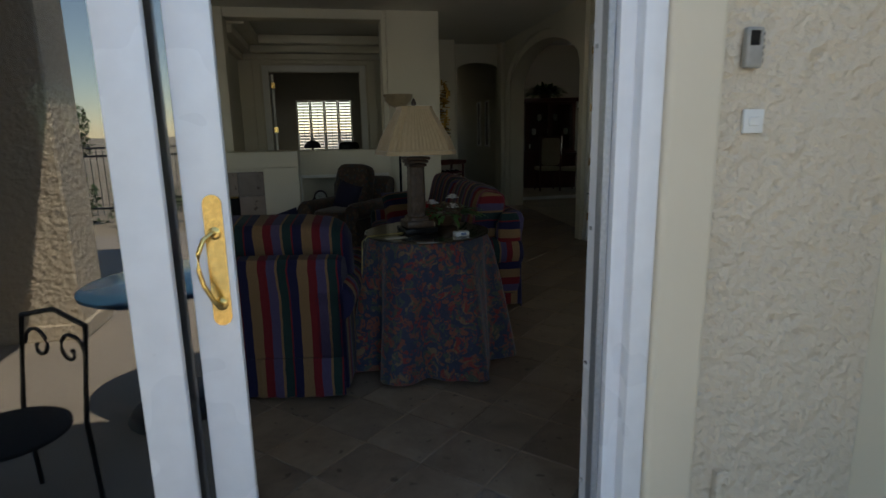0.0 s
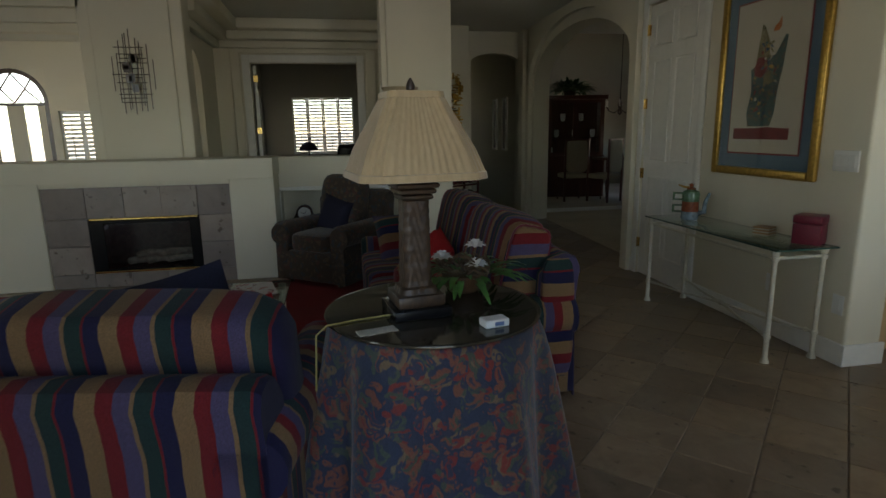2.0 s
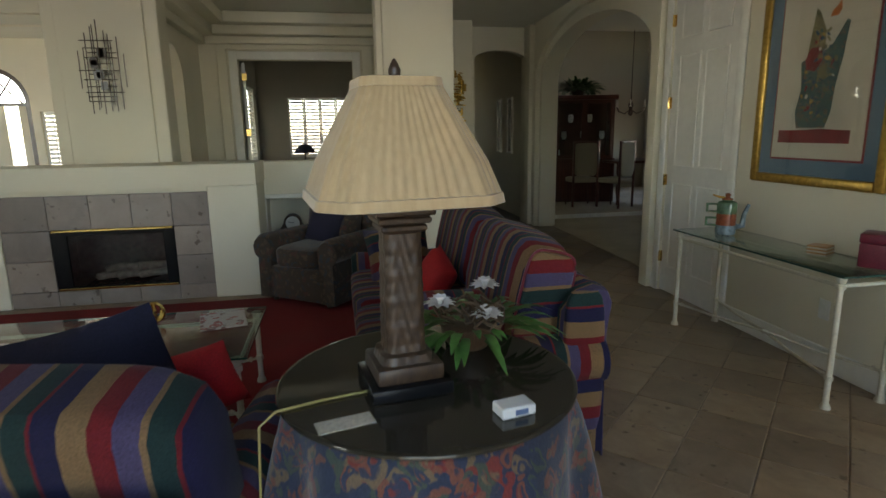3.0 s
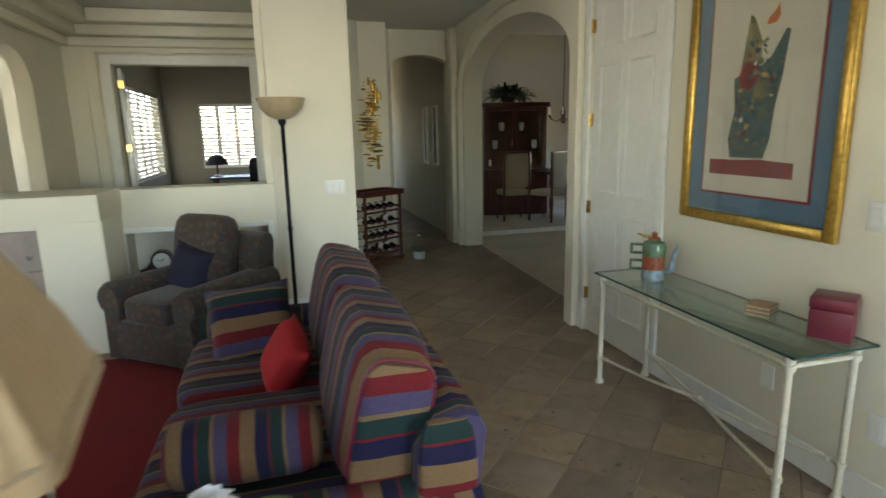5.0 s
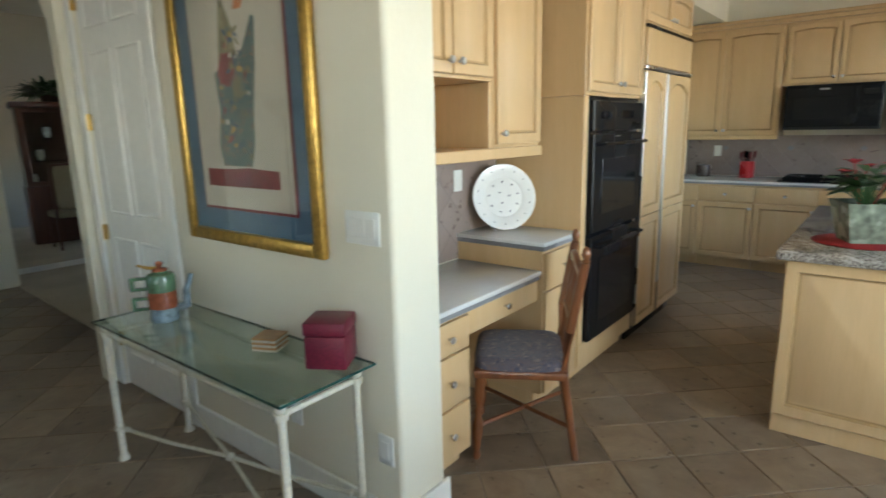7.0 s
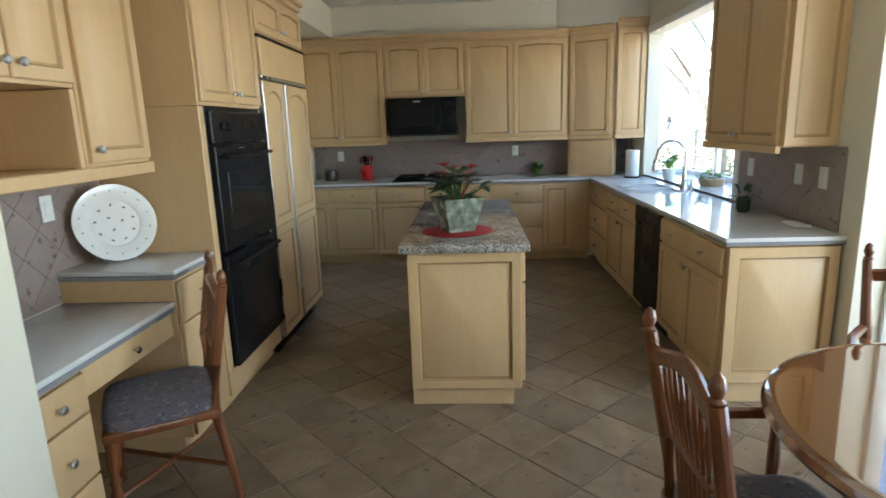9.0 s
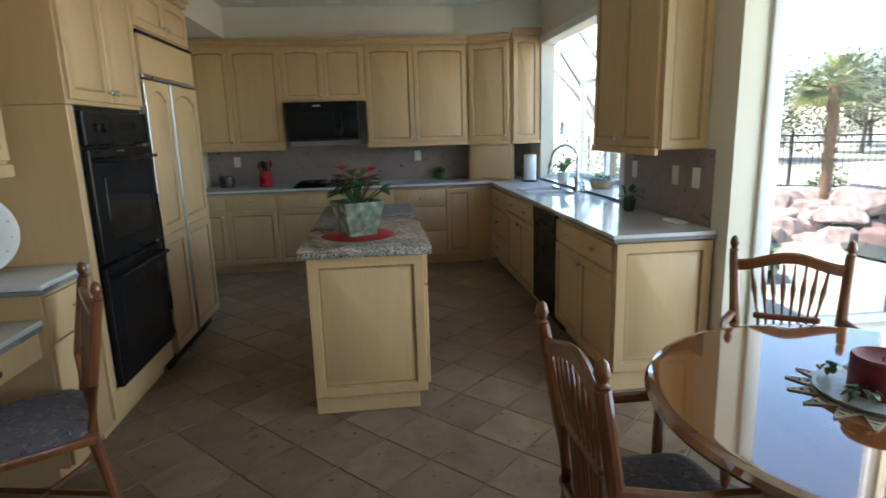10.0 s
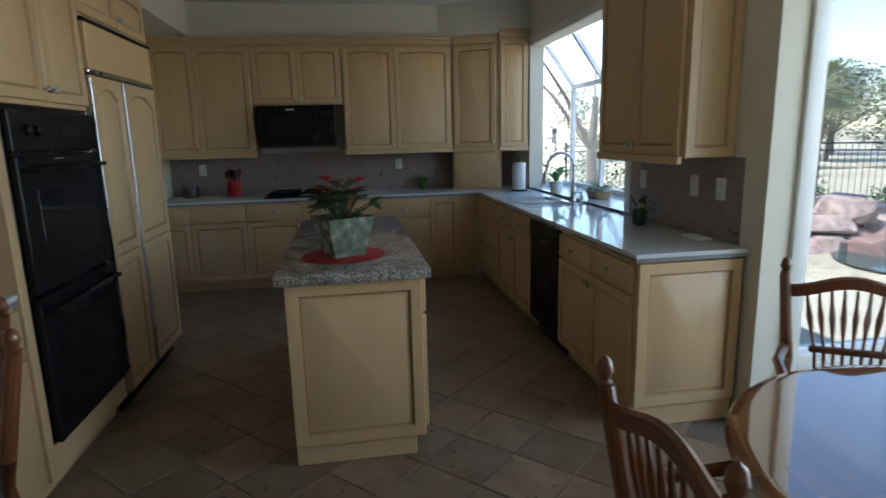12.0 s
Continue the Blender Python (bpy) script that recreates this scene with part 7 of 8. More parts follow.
for k in range(9):
    w = r.uniform(0.02, 0.035)
    bo = thing("book", pose(x, 7.66, 0.431), "dark bound book standing in the niche", "book", "niche books")
    part("cover", B(0, w - 0.002, 0, 0.15, 0, r.uniform(0.18, 0.24), 0.002), (M_NAVY, M_DARKWOOD, M_LEATHER)[k % 3], bo)
    x += w
tor = thing("torchiere_lamp", pose(1.30, 7.42, 0), "tall dark floor lamp with an upturned cream bowl shade, unlit", "lamp")
part("base", lathe(bmesh.new(), [(0.14, 0), (0.14, 0.012), (0.05, 0.03), (0.02, 0.06)], 24), M_BLACK, tor)
part("pole", lathe(bmesh.new(), [(0.016, 0.06), (0.016, 0.75), (0.021, 0.76), (0.021, 0.78), (0.016, 0.79), (0.016, 1.58), (0.03, 1.60), (0.03, 1.63)], 14), M_BLACK, tor)
part("shade", lathe(bmesh.new(), [(0.05, 1.63), (0.11, 1.66), (0.165, 1.72), (0.185, 1.79), (0.18, 1.79), (0.155, 1.725), (0.10, 1.67), (0.02, 1.65)], 32), surface("tan_glass_bowl", (0.45, 0.35, 0.22), 0.3), tor, "tan glass bowl shade")
ws = thing("wire_sculpture", pose(-1.18, WYF - 0.035, 1.92), "dark metal wire wall sculpture with small plates", "wall sculpture")
r = random.Random(14)
for k in range(11):
    x = -0.17 + 0.034 * k + r.uniform(-0.01, 0.01)
    h = 0.50 * (1 - (abs(x) / 0.22) ** 1.3) * r.uniform(0.55, 1.0) + 0.05
    o = r.uniform(-0.06, 0.04)
    part("rod", tube(bmesh.new(), [(x, -0.02 - 0.02 * (k % 3), -h + o), (x, -0.02 - 0.02 * (k % 3), h + o)], 0.0042, 5), M_DARKWOOD, ws)
for k in range(12):
    z = -0.26 + 0.045 * k + r.uniform(-0.01, 0.01)
    w = 0.17 * (1 - (abs(z) / 0.42) ** 2) * r.uniform(0.35, 1.0) + 0.02
    o = r.uniform(-0.03, 0.03)
    part("cross_rod", tube(bmesh.new(), [(-w + o, -0.03, z), (w + o, -0.03, z)], 0.0042, 5), M_DARKWOOD, ws)
for k in range(7):
    x, z = r.uniform(-0.08, 0.07), r.uniform(-0.13, 0.16)
    part("plate", B(x - 0.028, x + 0.028, -0.05, -0.045, z - 0.035, z + 0.035, 0.002), M_EDGE if k % 2 else M_DARKWOOD, ws)

# ---- hall corner ----
gs = thing("gold_sculpture", pose(2.34, 9.93, 1.60, 0, 0, 44.5), "tall gold brutalist wall sculpture of stacked metal strips", "wall sculpture")
r = random.Random(21)
M_GILT = surface("gilded_metal", (0.72, 0.46, 0.12), 0.24, 1.0, grain=40, vary=0.4, relief=0.2)
part("spine", B(-0.02, 0.02, -0.03, -0.002, -0.55, 0.55, 0.004), M_DARKWOOD, gs)
for k in range(96):
    z = -0.52 + 1.06 * k / 96
    w = 0.25 * (1 - (abs(z) / 0.62) ** 1.6) * r.uniform(0.45, 1.0) + 0.02
    o, y = r.uniform(-0.05, 0.05), r.uniform(0.02, 0.17)
    b = B(o - w, o + w, -y - 0.012, -y, z, z + r.uniform(0.01, 0.022), 0.002) if k % 4 else B(o - 0.03, o + 0.03, -y - 0.03, -y - 0.018, z - 0.02, z + 0.075, 0.002)
    part("strip", b, M_GILT if r.random() < 0.86 or k % 4 == 0 else M_DARKWOOD, gs)
wr = thing("wine_rack", pose(2.30, 9.30, 0, 0, 0, 33), "dark cherry wooden wine rack table holding bottles", "wine rack")
M_CHERRY = wood("dark_cherry", (0.06, 0.013, 0.008), (0.11, 0.028, 0.015), 8.0, rough=0.3, coat=0.4)
for x in (-0.29, 0.26):
    for y in (-0.14, 0.13):
        part("post", B(x, x + 0.03, y, y + 0.03, 0, 0.82, 0.004), M_CHERRY, wr)
part("tray_top", B(-0.31, 0.31, -0.17, 0.18, 0.80, 0.82, 0.004), M_CHERRY, wr)
for q in ((-0.31, 0.31, -0.17, -0.155), (-0.31, 0.31, 0.165, 0.18), (-0.31, -0.295, -0.155, 0.165), (0.295, 0.31, -0.155, 0.165)):
    part("tray_rim", B(*q, 0.82, 0.86, 0.003), M_CHERRY, wr)
part("bottom_board", B(-0.30, 0.30, -0.16, 0.17, 0.03, 0.07, 0.004), M_CHERRY, wr)
for k in range(4):
    z = 0.14 + 0.165 * k
    for y in (-0.135, 0.135):
        rail = bmesh.new()
        box(rail, -0.26, 0.26, y, y + 0.015, z - 0.03, z - 0.005, 0.002)
        part("rail", rail, M_CHERRY, wr)
bot = lathe(bmesh.new(), [(0.034, 0), (0.036, 0.01), (0.036, 0.17), (0.014, 0.22), (0.013, 0.27), (0.015, 0.275), (0.013, 0.29)], 14)
M_BOTTLE = surface("dark_bottle_glass", (0.006, 0.010, 0.008), 0.06)
bottle0 = thing("wine_bottle", pose(0, 0, 0), "dark wine bottle lying in the rack", "bottle", "bottles in the rack")
part("glass", bot, M_BOTTLE, bottle0)
part("capsule", lathe(bmesh.new(), [(0.0155, 0.235), (0.0155, 0.291), (0.004, 0.2925)], 12), M_LEATHER, bottle0)
part("label_band", lathe(bmesh.new(), [(0.0363, 0.06), (0.0365, 0.061), (0.0365, 0.139), (0.0363, 0.14)], 14), M_PETAL, bottle0)
wm = pose(2.30, 9.30, 0, 0, 0, 33)
r = random.Random(30)
first = True
for k in range(4):
    for j in range(5):
        if r.random() < 0.15:
            continue
        mm = wm @ pose(-0.20 + 0.10 * j, 0.12, 0.175 + 0.165 * k, 90, 0, 0)
        if first:
            bottle0.matrix_world = mm
            first = False
        else:
            copy_thing(bottle0, mm)
jug = thing("water_jug", pose(2.80, 9.28, 0.0), "clear plastic water jug on the floor", "jug")
p = part("body", lathe(bmesh.new(), [(0.07, 0), (0.085, 0.02), (0.085, 0.10), (0.078, 0.11), (0.085, 0.12), (0.085, 0.20), (0.03, 0.27), (0.02, 0.28)], 20), glass("clear_plastic", (0.9, 0.94, 0.96), 0.05), jug)
part("cap", lathe(bmesh.new(), [(0.022, 0.28), (0.022, 0.30), (0.01, 0.302)], 14), M_WHITE, jug)
part("water", lathe(bmesh.new(), [(0.06, 0.004), (0.078, 0.02), (0.078, 0.10), (0.02, 0.101)], 18), surface("pale_water", (0.4, 0.46, 0.5), 0.05), jug)
# hallway doors and pictures
for k, y in enumerate((11.2, 12.6, 14.2)):
    hd_ = tagged(new("door_%d" % (k + 4)), "white panelled hallway door, shut", "door", kind="structure")
    hd_.matrix_world = pose(2.70, y, 0, 0, 0, 90)
    part("leaf", B(0, 0.8, -0.03, -0.004, 0, 2.1, 0.004), M_TRIM, hd_)
    bm = bmesh.new()
    for q in ((-0.08, 0, 0, 2.18), (0.8, 0.88, 0, 2.18), (0, 0.8, 2.1, 2.18)):
        box(bm, q[0], q[1], -0.045, -0.001, q[2], q[3], 0.004)
    part("casing", bm, M_TRIM, hd_)
for y in (11.3, 11.9):
    hp = thing("hall_picture", pose(3.598, y, 1.45, 0, 0, -90), "narrow dark framed picture in the hallway", "picture", "hallway pictures")
    for q in ((-0.13, -0.10, -0.45, 0.45), (0.10, 0.13, -0.45, 0.45), (-0.10, 0.10, -0.45, -0.42), (-0.10, 0.10, 0.42, 0.45)):
        part("frame_bar", B(q[0], q[1], -0.03, 0, q[2], q[3], 0.004), M_TRIM, hp)
    part("print", B(-0.10, 0.10, -0.012, -0.002, -0.42, 0.42), M_DARKWOOD, hp)

# ---- dining room ----
china = thing("china_cabinet", pose(5.15, 11.95, 0.08, 0, 0, -12), "tall dark wooden china cabinet with glass doors", "cabinet")
part("lower_case", B(-0.55, 0.55, -0.25, 0.25, 0, 0.78, 0.01), M_CHERRY, china)
bm = bmesh.new()
for q in ((-0.53, -0.50, -0.2, 0.25, 0.78, 1.80), (0.50, 0.53, -0.2, 0.25, 0.78, 1.80), (-0.50, 0.50, 0.23, 0.25, 0.78, 1.80)):
    box(bm, *q)
part("upper_case", bm, M_CHERRY, china)
part("cornice", B(-0.58, 0.58, -0.25, 0.27, 1.80, 1.88, 0.015, 2), M_CHERRY, china)
for x in (-0.5, 0.0):
    for z in (1.1, 1.4):
        part("shelf", B(x + 0.01, x + 0.49, -0.15, 0.22, z, z + 0.012), M_TABLEGLASS, china)
    bm = bmesh.new()
    for q in ((x, x + 0.05, 0.78, 1.80), (x + 0.45, x + 0.5, 0.78, 1.80), (x + 0.05, x + 0.45, 0.78, 0.84), (x + 0.05, x + 0.45, 1.74, 1.80)):
        box(bm, q[0], q[1], -0.21, -0.185, q[2], q[3], 0.003)
    d = part("door_frame", bm, M_CHERRY, china)
    p = part("pane", B(x + 0.05, x + 0.45, -0.20, -0.197, 0.84, 1.74), M_GLASS, d)
r = random.Random(17)
for k in range(8):
    x, z = -0.42 + 0.115 * k, (0.785, 1.115, 1.415)[k % 3]
    cpn = thing("china_piece", pose(5.15, 11.95, 0.08, 0, 0, -12) @ pose(x, 0.08, z), "white china piece in the cabinet", "china", "china in the cabinet")
    part("cup", lathe(bmesh.new(), [(0.03, 0), (0.05, 0.05), (0.045, 0.14), (0.04, 0.142)], 12), M_PETAL, cpn)
pl = thing("trailing_plant", pose(5.05, 11.95, 1.96), "bushy dark green plant on the china cabinet", "plant")
part("pot", lathe(bmesh.new(), [(0.10, 0), (0.13, 0.12), (0.12, 0.125)], 16), M_DARKWOOD, pl)
part("leaves", foliage(260, 0.46, 0.1, 0.36, 0.03, 40, 0.25), M_LEAF, pl)
dt = thing("dining_table", pose(5.9, 11.6, 0.08), "dark wooden dining table", "table")
part("tabletop", B(-0.5, 0.9, -0.55, 0.35, 0.71, 0.75, 0.012, 2), M_CHERRY, dt)
for x in (-0.42, 0.82):
    for y in (-0.47, 0.27):
        part("leg", turned_leg(bmesh.new(), x, y, 0.71, 0.04), M_CHERRY, dt)
M_CREAMCLOTH = surface("cream_upholstery", (0.36, 0.30, 0.21), 0.9, grain=120, vary=0.15)


def parsons(m, label):
    ob = thing("side_chair", m, label, "chair", "dining chairs")
    part("seat", soft(bmesh.new(), 0.23, 0.23, 0.045, (0, 0, 0.45), 0.35), M_CREAMCLOTH, ob)
    part("back_panel", soft(bmesh.new(), 0.19, 0.025, 0.28, (0, 0.215, 0.80), 0.3), M_CREAMCLOTH, ob)
    bm = bmesh.new()
    for q in ((-0.225, -0.19, 0, 1.10), (0.19, 0.225, 0, 1.10), (-0.19, 0.19, 1.06, 1.10)):
        box(bm, q[0], q[1], 0.20, 0.235, q[2], q[3], 0.008)
    part("back_frame", bm, M_CHERRY, ob)
    for x in (-0.20, 0.20):
        part("leg", turned_leg(bmesh.new(), x, -0.19, 0.41, 0.022), M_CHERRY, ob)
    return ob


c1 = parsons(pose(5.32, 10.95, 0.08, 0, 0, -150), "cream upholstered dining chair with a dark frame")
copy_thing(c1, pose(4.85, 11.25, 0.08, 0, 0, 175))
copy_thing(c1, pose(6.35, 10.85, 0.08, 0, 0, 160))
ch = thing("chandelier", pose(6.12, 12.0, 1.72), "dark metal chandelier with candle arms, unlit", "chandelier")
part("stem", lathe(bmesh.new(), [(0.01, -0.12), (0.05, -0.08), (0.03, 0), (0.05, 0.08), (0.015, 0.15), (0.008, 0.3), (0.006, 1.66)], 12), M_DARKWOOD, ch)
for k in range(6):
    a = k * math.pi / 3
    c, s = math.cos(a), math.sin(a)
    am = part("arm", tube(bmesh.new(), [(0.03 * c, 0.03 * s, -0.02), (0.12 * c, 0.12 * s, -0.08), (0.24 * c, 0.24 * s, -0.04), (0.28 * c, 0.28 * s, 0.04)], 0.009, 7), M_DARKWOOD, ch)
    part("candle_tube", lathe(bmesh.new(), [(0.03, 0.04), (0.012, 0.05), (0.012, 0.14), (0.004, 0.17)], 10, (0.28 * c, 0.28 * s, 0)), M_TRIM, am)


# ---- den and foyer ----
def shutters(m, w, h, panels, label):
    ob = thing("plantation_shutters", m, label, "shutters")
    pw = w / panels
    for k in range(panels):
        x0 = k * pw
        bm = bmesh.new()
        for q in ((x0, x0 + 0.04, 0, h), (x0 + pw - 0.04, x0 + pw, 0, h), (x0 + 0.04, x0 + pw - 0.04, 0, 0.06), (x0 + 0.04, x0 + pw - 0.04, h - 0.06, h)):
            box(bm, q[0] + 0.001, q[1] - 0.001, -0.028, 0, q[2], q[3], 0.003)
        p = part("panel", bm, M_TRIM, ob)
        n = round((h - 0.12) / 0.072)
        slat = None
        for j in range(n):
            z = 0.06 + (j + 0.5) * (h - 0.12) / n
            if slat is None:
                slat = B(x0 + 0.041, x0 + pw - 0.041, -0.030, 0.030, -0.004, 0.004, 0.002)
                s0 = part("slat", slat, M_TRIM, p)
                so = s0
            else:
                so = new("slat", s0.data)
                so.parent = p
            so.matrix_local = pose(0, -0.014, z, 52, 0, 0)
        part("tilt_rod", B(x0 + pw / 2 - 0.006, x0 + pw / 2 + 0.006, -0.058, -0.046, 0.1, h - 0.1), M_TRIM, p)
    return ob


shutters(pose(SX0 + 0.002, 15.47, SZ0 + 0.002), SX1 - SX0 - 0.004, SZ1 - SZ0 - 0.004, 4, "white plantation shutters, half open, in the den window")
shutters(pose(-4.078, 12.97, 0.852), 0.696, 0.946, 2, "white plantation shutters, half open, in the foyer window")
shutters(pose(-0.95, 12.352, 0.802, 0, 0, 90), 2.746, 1.496, 5, "white plantation shutters, half open, in the side window")
dk = thing("den_desk", pose(0.75, 14.3, 0), "dark desk in the den", "desk")
part("top", B(-0.75, 0.6, -0.35, 0.35, 0.72, 0.76, 0.008), M_DARKWOOD, dk)
for x in (-0.70, 0.53):
    for y in (-0.30, 0.28):
        part("leg", B(x, x + 0.05, y, y + 0.05, 0, 0.72, 0.004), M_DARKWOOD, dk)
dlm = thing("desk_lamp", pose(0.12, 14.25, 0.76), "desk lamp with a dark dome shade", "lamp")
part("base", lathe(bmesh.new(), [(0.09, 0), (0.08, 0.02), (0.02, 0.04), (0.015, 0.28)], 16), M_DARKWOOD, dlm)
part("shade", lathe(bmesh.new(), [(0.20, 0.22), (0.19, 0.28), (0.13, 0.36), (0.05, 0.40), (0.02, 0.41)], 24), M_NAVY, dlm)
dch = thing("office_chair", pose(0.95, 13.7, 0), "black office chair at the den desk", "chair")
part("back", soft(bmesh.new(), 0.24, 0.06, 0.30, (0, 0, 0.82), 0.4), M_BLACK, dch)
part("seat", soft(bmesh.new(), 0.25, 0.25, 0.05, (0, 0.22, 0.48), 0.4), M_BLACK, dch)
part("stem", lathe(bmesh.new(), [(0.24, 0), (0.22, 0.04), (0.03, 0.09), (0.03, 0.44)], 14, (0, 0.22, 0)), M_BLACK, dch)
part("back_bar", B(-0.03, 0.03, 0.0, 0.25, 0.42, 0.56), M_BLACK, dch)
# open den door leaf and hinges
dd = tagged(new("door_8"), "white den door leaf, folded open", "door", kind="structure")
dd.matrix_world = pose(-0.40, DEN + 0.15, 0, 0, 0, 100)
part("leaf", B(0, 0.68, -0.04, 0, 0.01, 2.27, 0.004), M_TRIM, dd)
for z in (0.4, 1.35, 2.05):
    part("hinge", B(-0.012, 0.002, -0.055, 0.006, z, z + 0.09, 0.002), M_BRASS, dd, "brass hinge")
# front door with arched light
fd = tagged(new("door_9"), "dark framed arched glass front door", "door", kind="structure")
fd.matrix_world = pose(-5.31, 12.95, 0)
W, SPRING, RISE = 1.10, 1.94, 0.50
pts = [(0, 0), (0.07, 0), (0.07, SPRING)] + [(W / 2 - (W / 2 - 0.07) * math.cos(math.pi * k / 16), SPRING + RISE * math.sin(math.pi * k / 16)) for k in range(1, 16)] + [(W - 0.07, SPRING), (W - 0.07, 0), (W, 0), (W, SPRING)]
pts += [(W / 2 + W / 2 * math.cos(math.pi * k / 16), SPRING + (RISE + 0.075) * math.sin(math.pi * k / 16)) for k in range(1, 16)] + [(0, SPRING)]
part("frame", prism(bmesh.new(), pts, pose(0, 0.02, 0, 90, 0, 0), 0.06), M_DARKWOOD, fd)
spandrel = [(0, SPRING)] + [(W / 2 - W / 2 * math.cos(math.pi * k / 16), SPRING + (RISE + 0.075) * math.sin(math.pi * k / 16)) for k in range(1, 16)] + [(W, SPRING), (W, 2.53), (0, 2.53)]
part("spandrel", prism(bmesh.new(), spandrel, pose(0, 0.03, 0, 90, 0, 0), 0.07), M_WALL, fd)
bm = bmesh.new()
box(bm, 0.07, W - 0.07, -0.03, 0.02, SPRING - 0.05, SPRING)
for s in (-1, 1):
    tube(bm, [(W / 2, 0, SPRING), (W / 2 + s * 0.18, 0, SPRING + 0.22), (W / 2 + s * 0.30, 0, SPRING + 0.40)], 0.014, 6)
    tube(bm, [(W / 2 + s * 0.42, 0, SPRING), (W / 2 + s * 0.20, 0, SPRING + 0.22), (W / 2, 0, SPRING + RISE)], 0.014, 6)
part("muntins", bm, M_DARKWOOD, fd)
for x0, x1 in ((0.07, 0.20), (0.42, 0.68), (0.90, W - 0.07)):
    part("door_stile", B(x0, x1, -0.02, 0.02, 0, SPRING - 0.05, 0.004), M_WALL, fd)
part("bottom_rail", B(0.20, 0.90, -0.018, 0.018, 0, 0.9, 0.004), M_WALL, fd)

# ---- outdoors ----
M_PAVING = surface("pale_concrete", (0.42, 0.37, 0.31), 0.85, grain=60, vary=0.15, relief=0.3)
M_EARTH = surface("dry_ground", (0.42, 0.36, 0.27), 0.95, grain=8, vary=0.3, relief=0.5, large=0.2)
bm = bmesh.new()
g = 400
for x0, x1, y0, y1 in ((-g, g, -g, -11.0), (-g, g, 17.6, g), (-g, -6.2, -11.0, 17.6), (9.3, g, -11.0, 17.6), (-6.2, 9.3, -11.0, 17.6)):
    f = [bm.verts.new(p) for p in ((x0, y0, -0.13), (x1, y0, -0.13), (x1, y1, -0.13), (x0, y1, -0.13))]
    bm.faces.new(f)
bmesh.ops.remove_doubles(bm, verts=bm.verts, dist=0.001)
tagged(part("ground", bm, M_EARTH), "dry tan ground reaching to the horizon", "ground", kind="structure")
bm = bmesh.new()
for q in ((-6.2, 2.1, -6.0, 1.66), (2.1, 5.1, -6.0, -0.75), (5.1, 9.6, -1.9, 0.84), (5.1, 6.6, -6.0, -1.9)):
    box(bm, *q, -0.2, -0.10)
tagged(part("pavement", bm, M_PAVING), "pale concrete terrace", "pavement", kind="structure")
m_pool, ntp, bp = principled("pool_water")
bp.inputs["Base Color"].default_value = (0.02, 0.045, 0.045, 1)
bp.inputs["Roughness"].default_value = 0.12
bp.inputs["Specular IOR Level"].default_value = 0.2
pn = node(ntp, "ShaderNodeTexNoise", Scale=6.0, Detail=3.0)
ntp.links.new(coords(ntp), pn.inputs["Vector"])
bump(ntp, bp, pn.outputs["Fac"], 0.25, 0.02)
bm = bmesh.new()
ring = [bm.verts.new((8.05 + 0.75 * math.cos(a) * (1 + 0.15 * math.sin(3 * a)), -3.50 + 0.72 * math.sin(a), -0.095)) for a in [2 * math.pi * k / 40 for k in range(40)]]
bm.faces.new(ring)
tagged(part("water", bm, m_pool), "dark blue-green pool water", "water", kind="structure")

M_ROCK = surface("pink_sandstone", (0.50, 0.355, 0.325), 0.9, grain=9, vary=0.4, relief=0.7, large=3, spread=0.35)
M_ROCKRED = surface("red_sandstone", (0.25, 0.14, 0.125), 0.9, grain=9, vary=0.3, relief=0.7, large=3)


def rock(x, y, z, sx, sy, sz, seed, red=False):
    ob = thing("boulder", pose(x, y, z, 0, 0, seed * 37 % 90), "weathered pink sandstone boulder by the pool" if not red else "wet red sandstone slab by the pool", "boulder", "poolside rocks")
    r = random.Random(seed)
    bm = bmesh.new()
    soft(bm, sx, sy, sz, (0, 0, 0), 0.40, 18, 12)
    cuts = []
    for k in range(9):
        n = Vector((r.uniform(-1, 1), r.uniform(-1, 1), r.uniform(-0.3, 0.9))).normalized()
        cuts.append((n, r.uniform(0.62, 0.86) * Vector((n.x * sx, n.y * sy, n.z * sz)).length * 1.15))
    for v in bm.verts:
        for n, d in cuts:
            over = v.co.dot(n) - d
            if over > 0:
                v.co -= n * over * 0.92
        v.co += v.co.normalized() * (0.05 * noise.noise(v.co * 5 + Vector((seed, 0, 0))) + 0.025 * noise.noise(v.co * 14)) * sx * 2
        v.co.z += sz * 0.8
    part("stone", bm, M_ROCKRED if red else M_ROCK, ob, smooth=24)


r = random.Random(44)
k = 0
for row, (d, z, n) in enumerate(((0.0, -0.22, 7), (0.40, -0.10, 7), (0.8, 0.02, 7), (1.2, 0.12, 6), (1.6, 0.22, 5))):
    for j in range(n):
        u = (j - (n - 1) / 2) * 0.42 + r.uniform(-0.1, 0.1)
        # the bank runs across the view from the nook
        x = 9.25 + 0.62 * u * -0.62 + d * 0.74 + r.uniform(-0.08, 0.08)
        y = -2.95 + 0.62 * u * -1.3 - d * 0.66 + r.uniform(-0.08, 0.08)
        k += 1
        rock(x, y, z, r.uniform(0.22, 0.46), r.uniform(0.2, 0.32), r.uniform(0.09, 0.17), k, red=(row <= 1 and j >= n - 2))

rock(9.40, -3.90, 0.22, 0.44, 0.30, 0.17, 71)
rock(9.25, -3.45, 0.12, 0.36, 0.26, 0.11, 72)
rock(8.80, -3.72, -0.22, 0.46, 0.30, 0.17, 73, red=True)
rock(8.95, -4.20, -0.05, 0.36, 0.26, 0.15, 74, red=True)


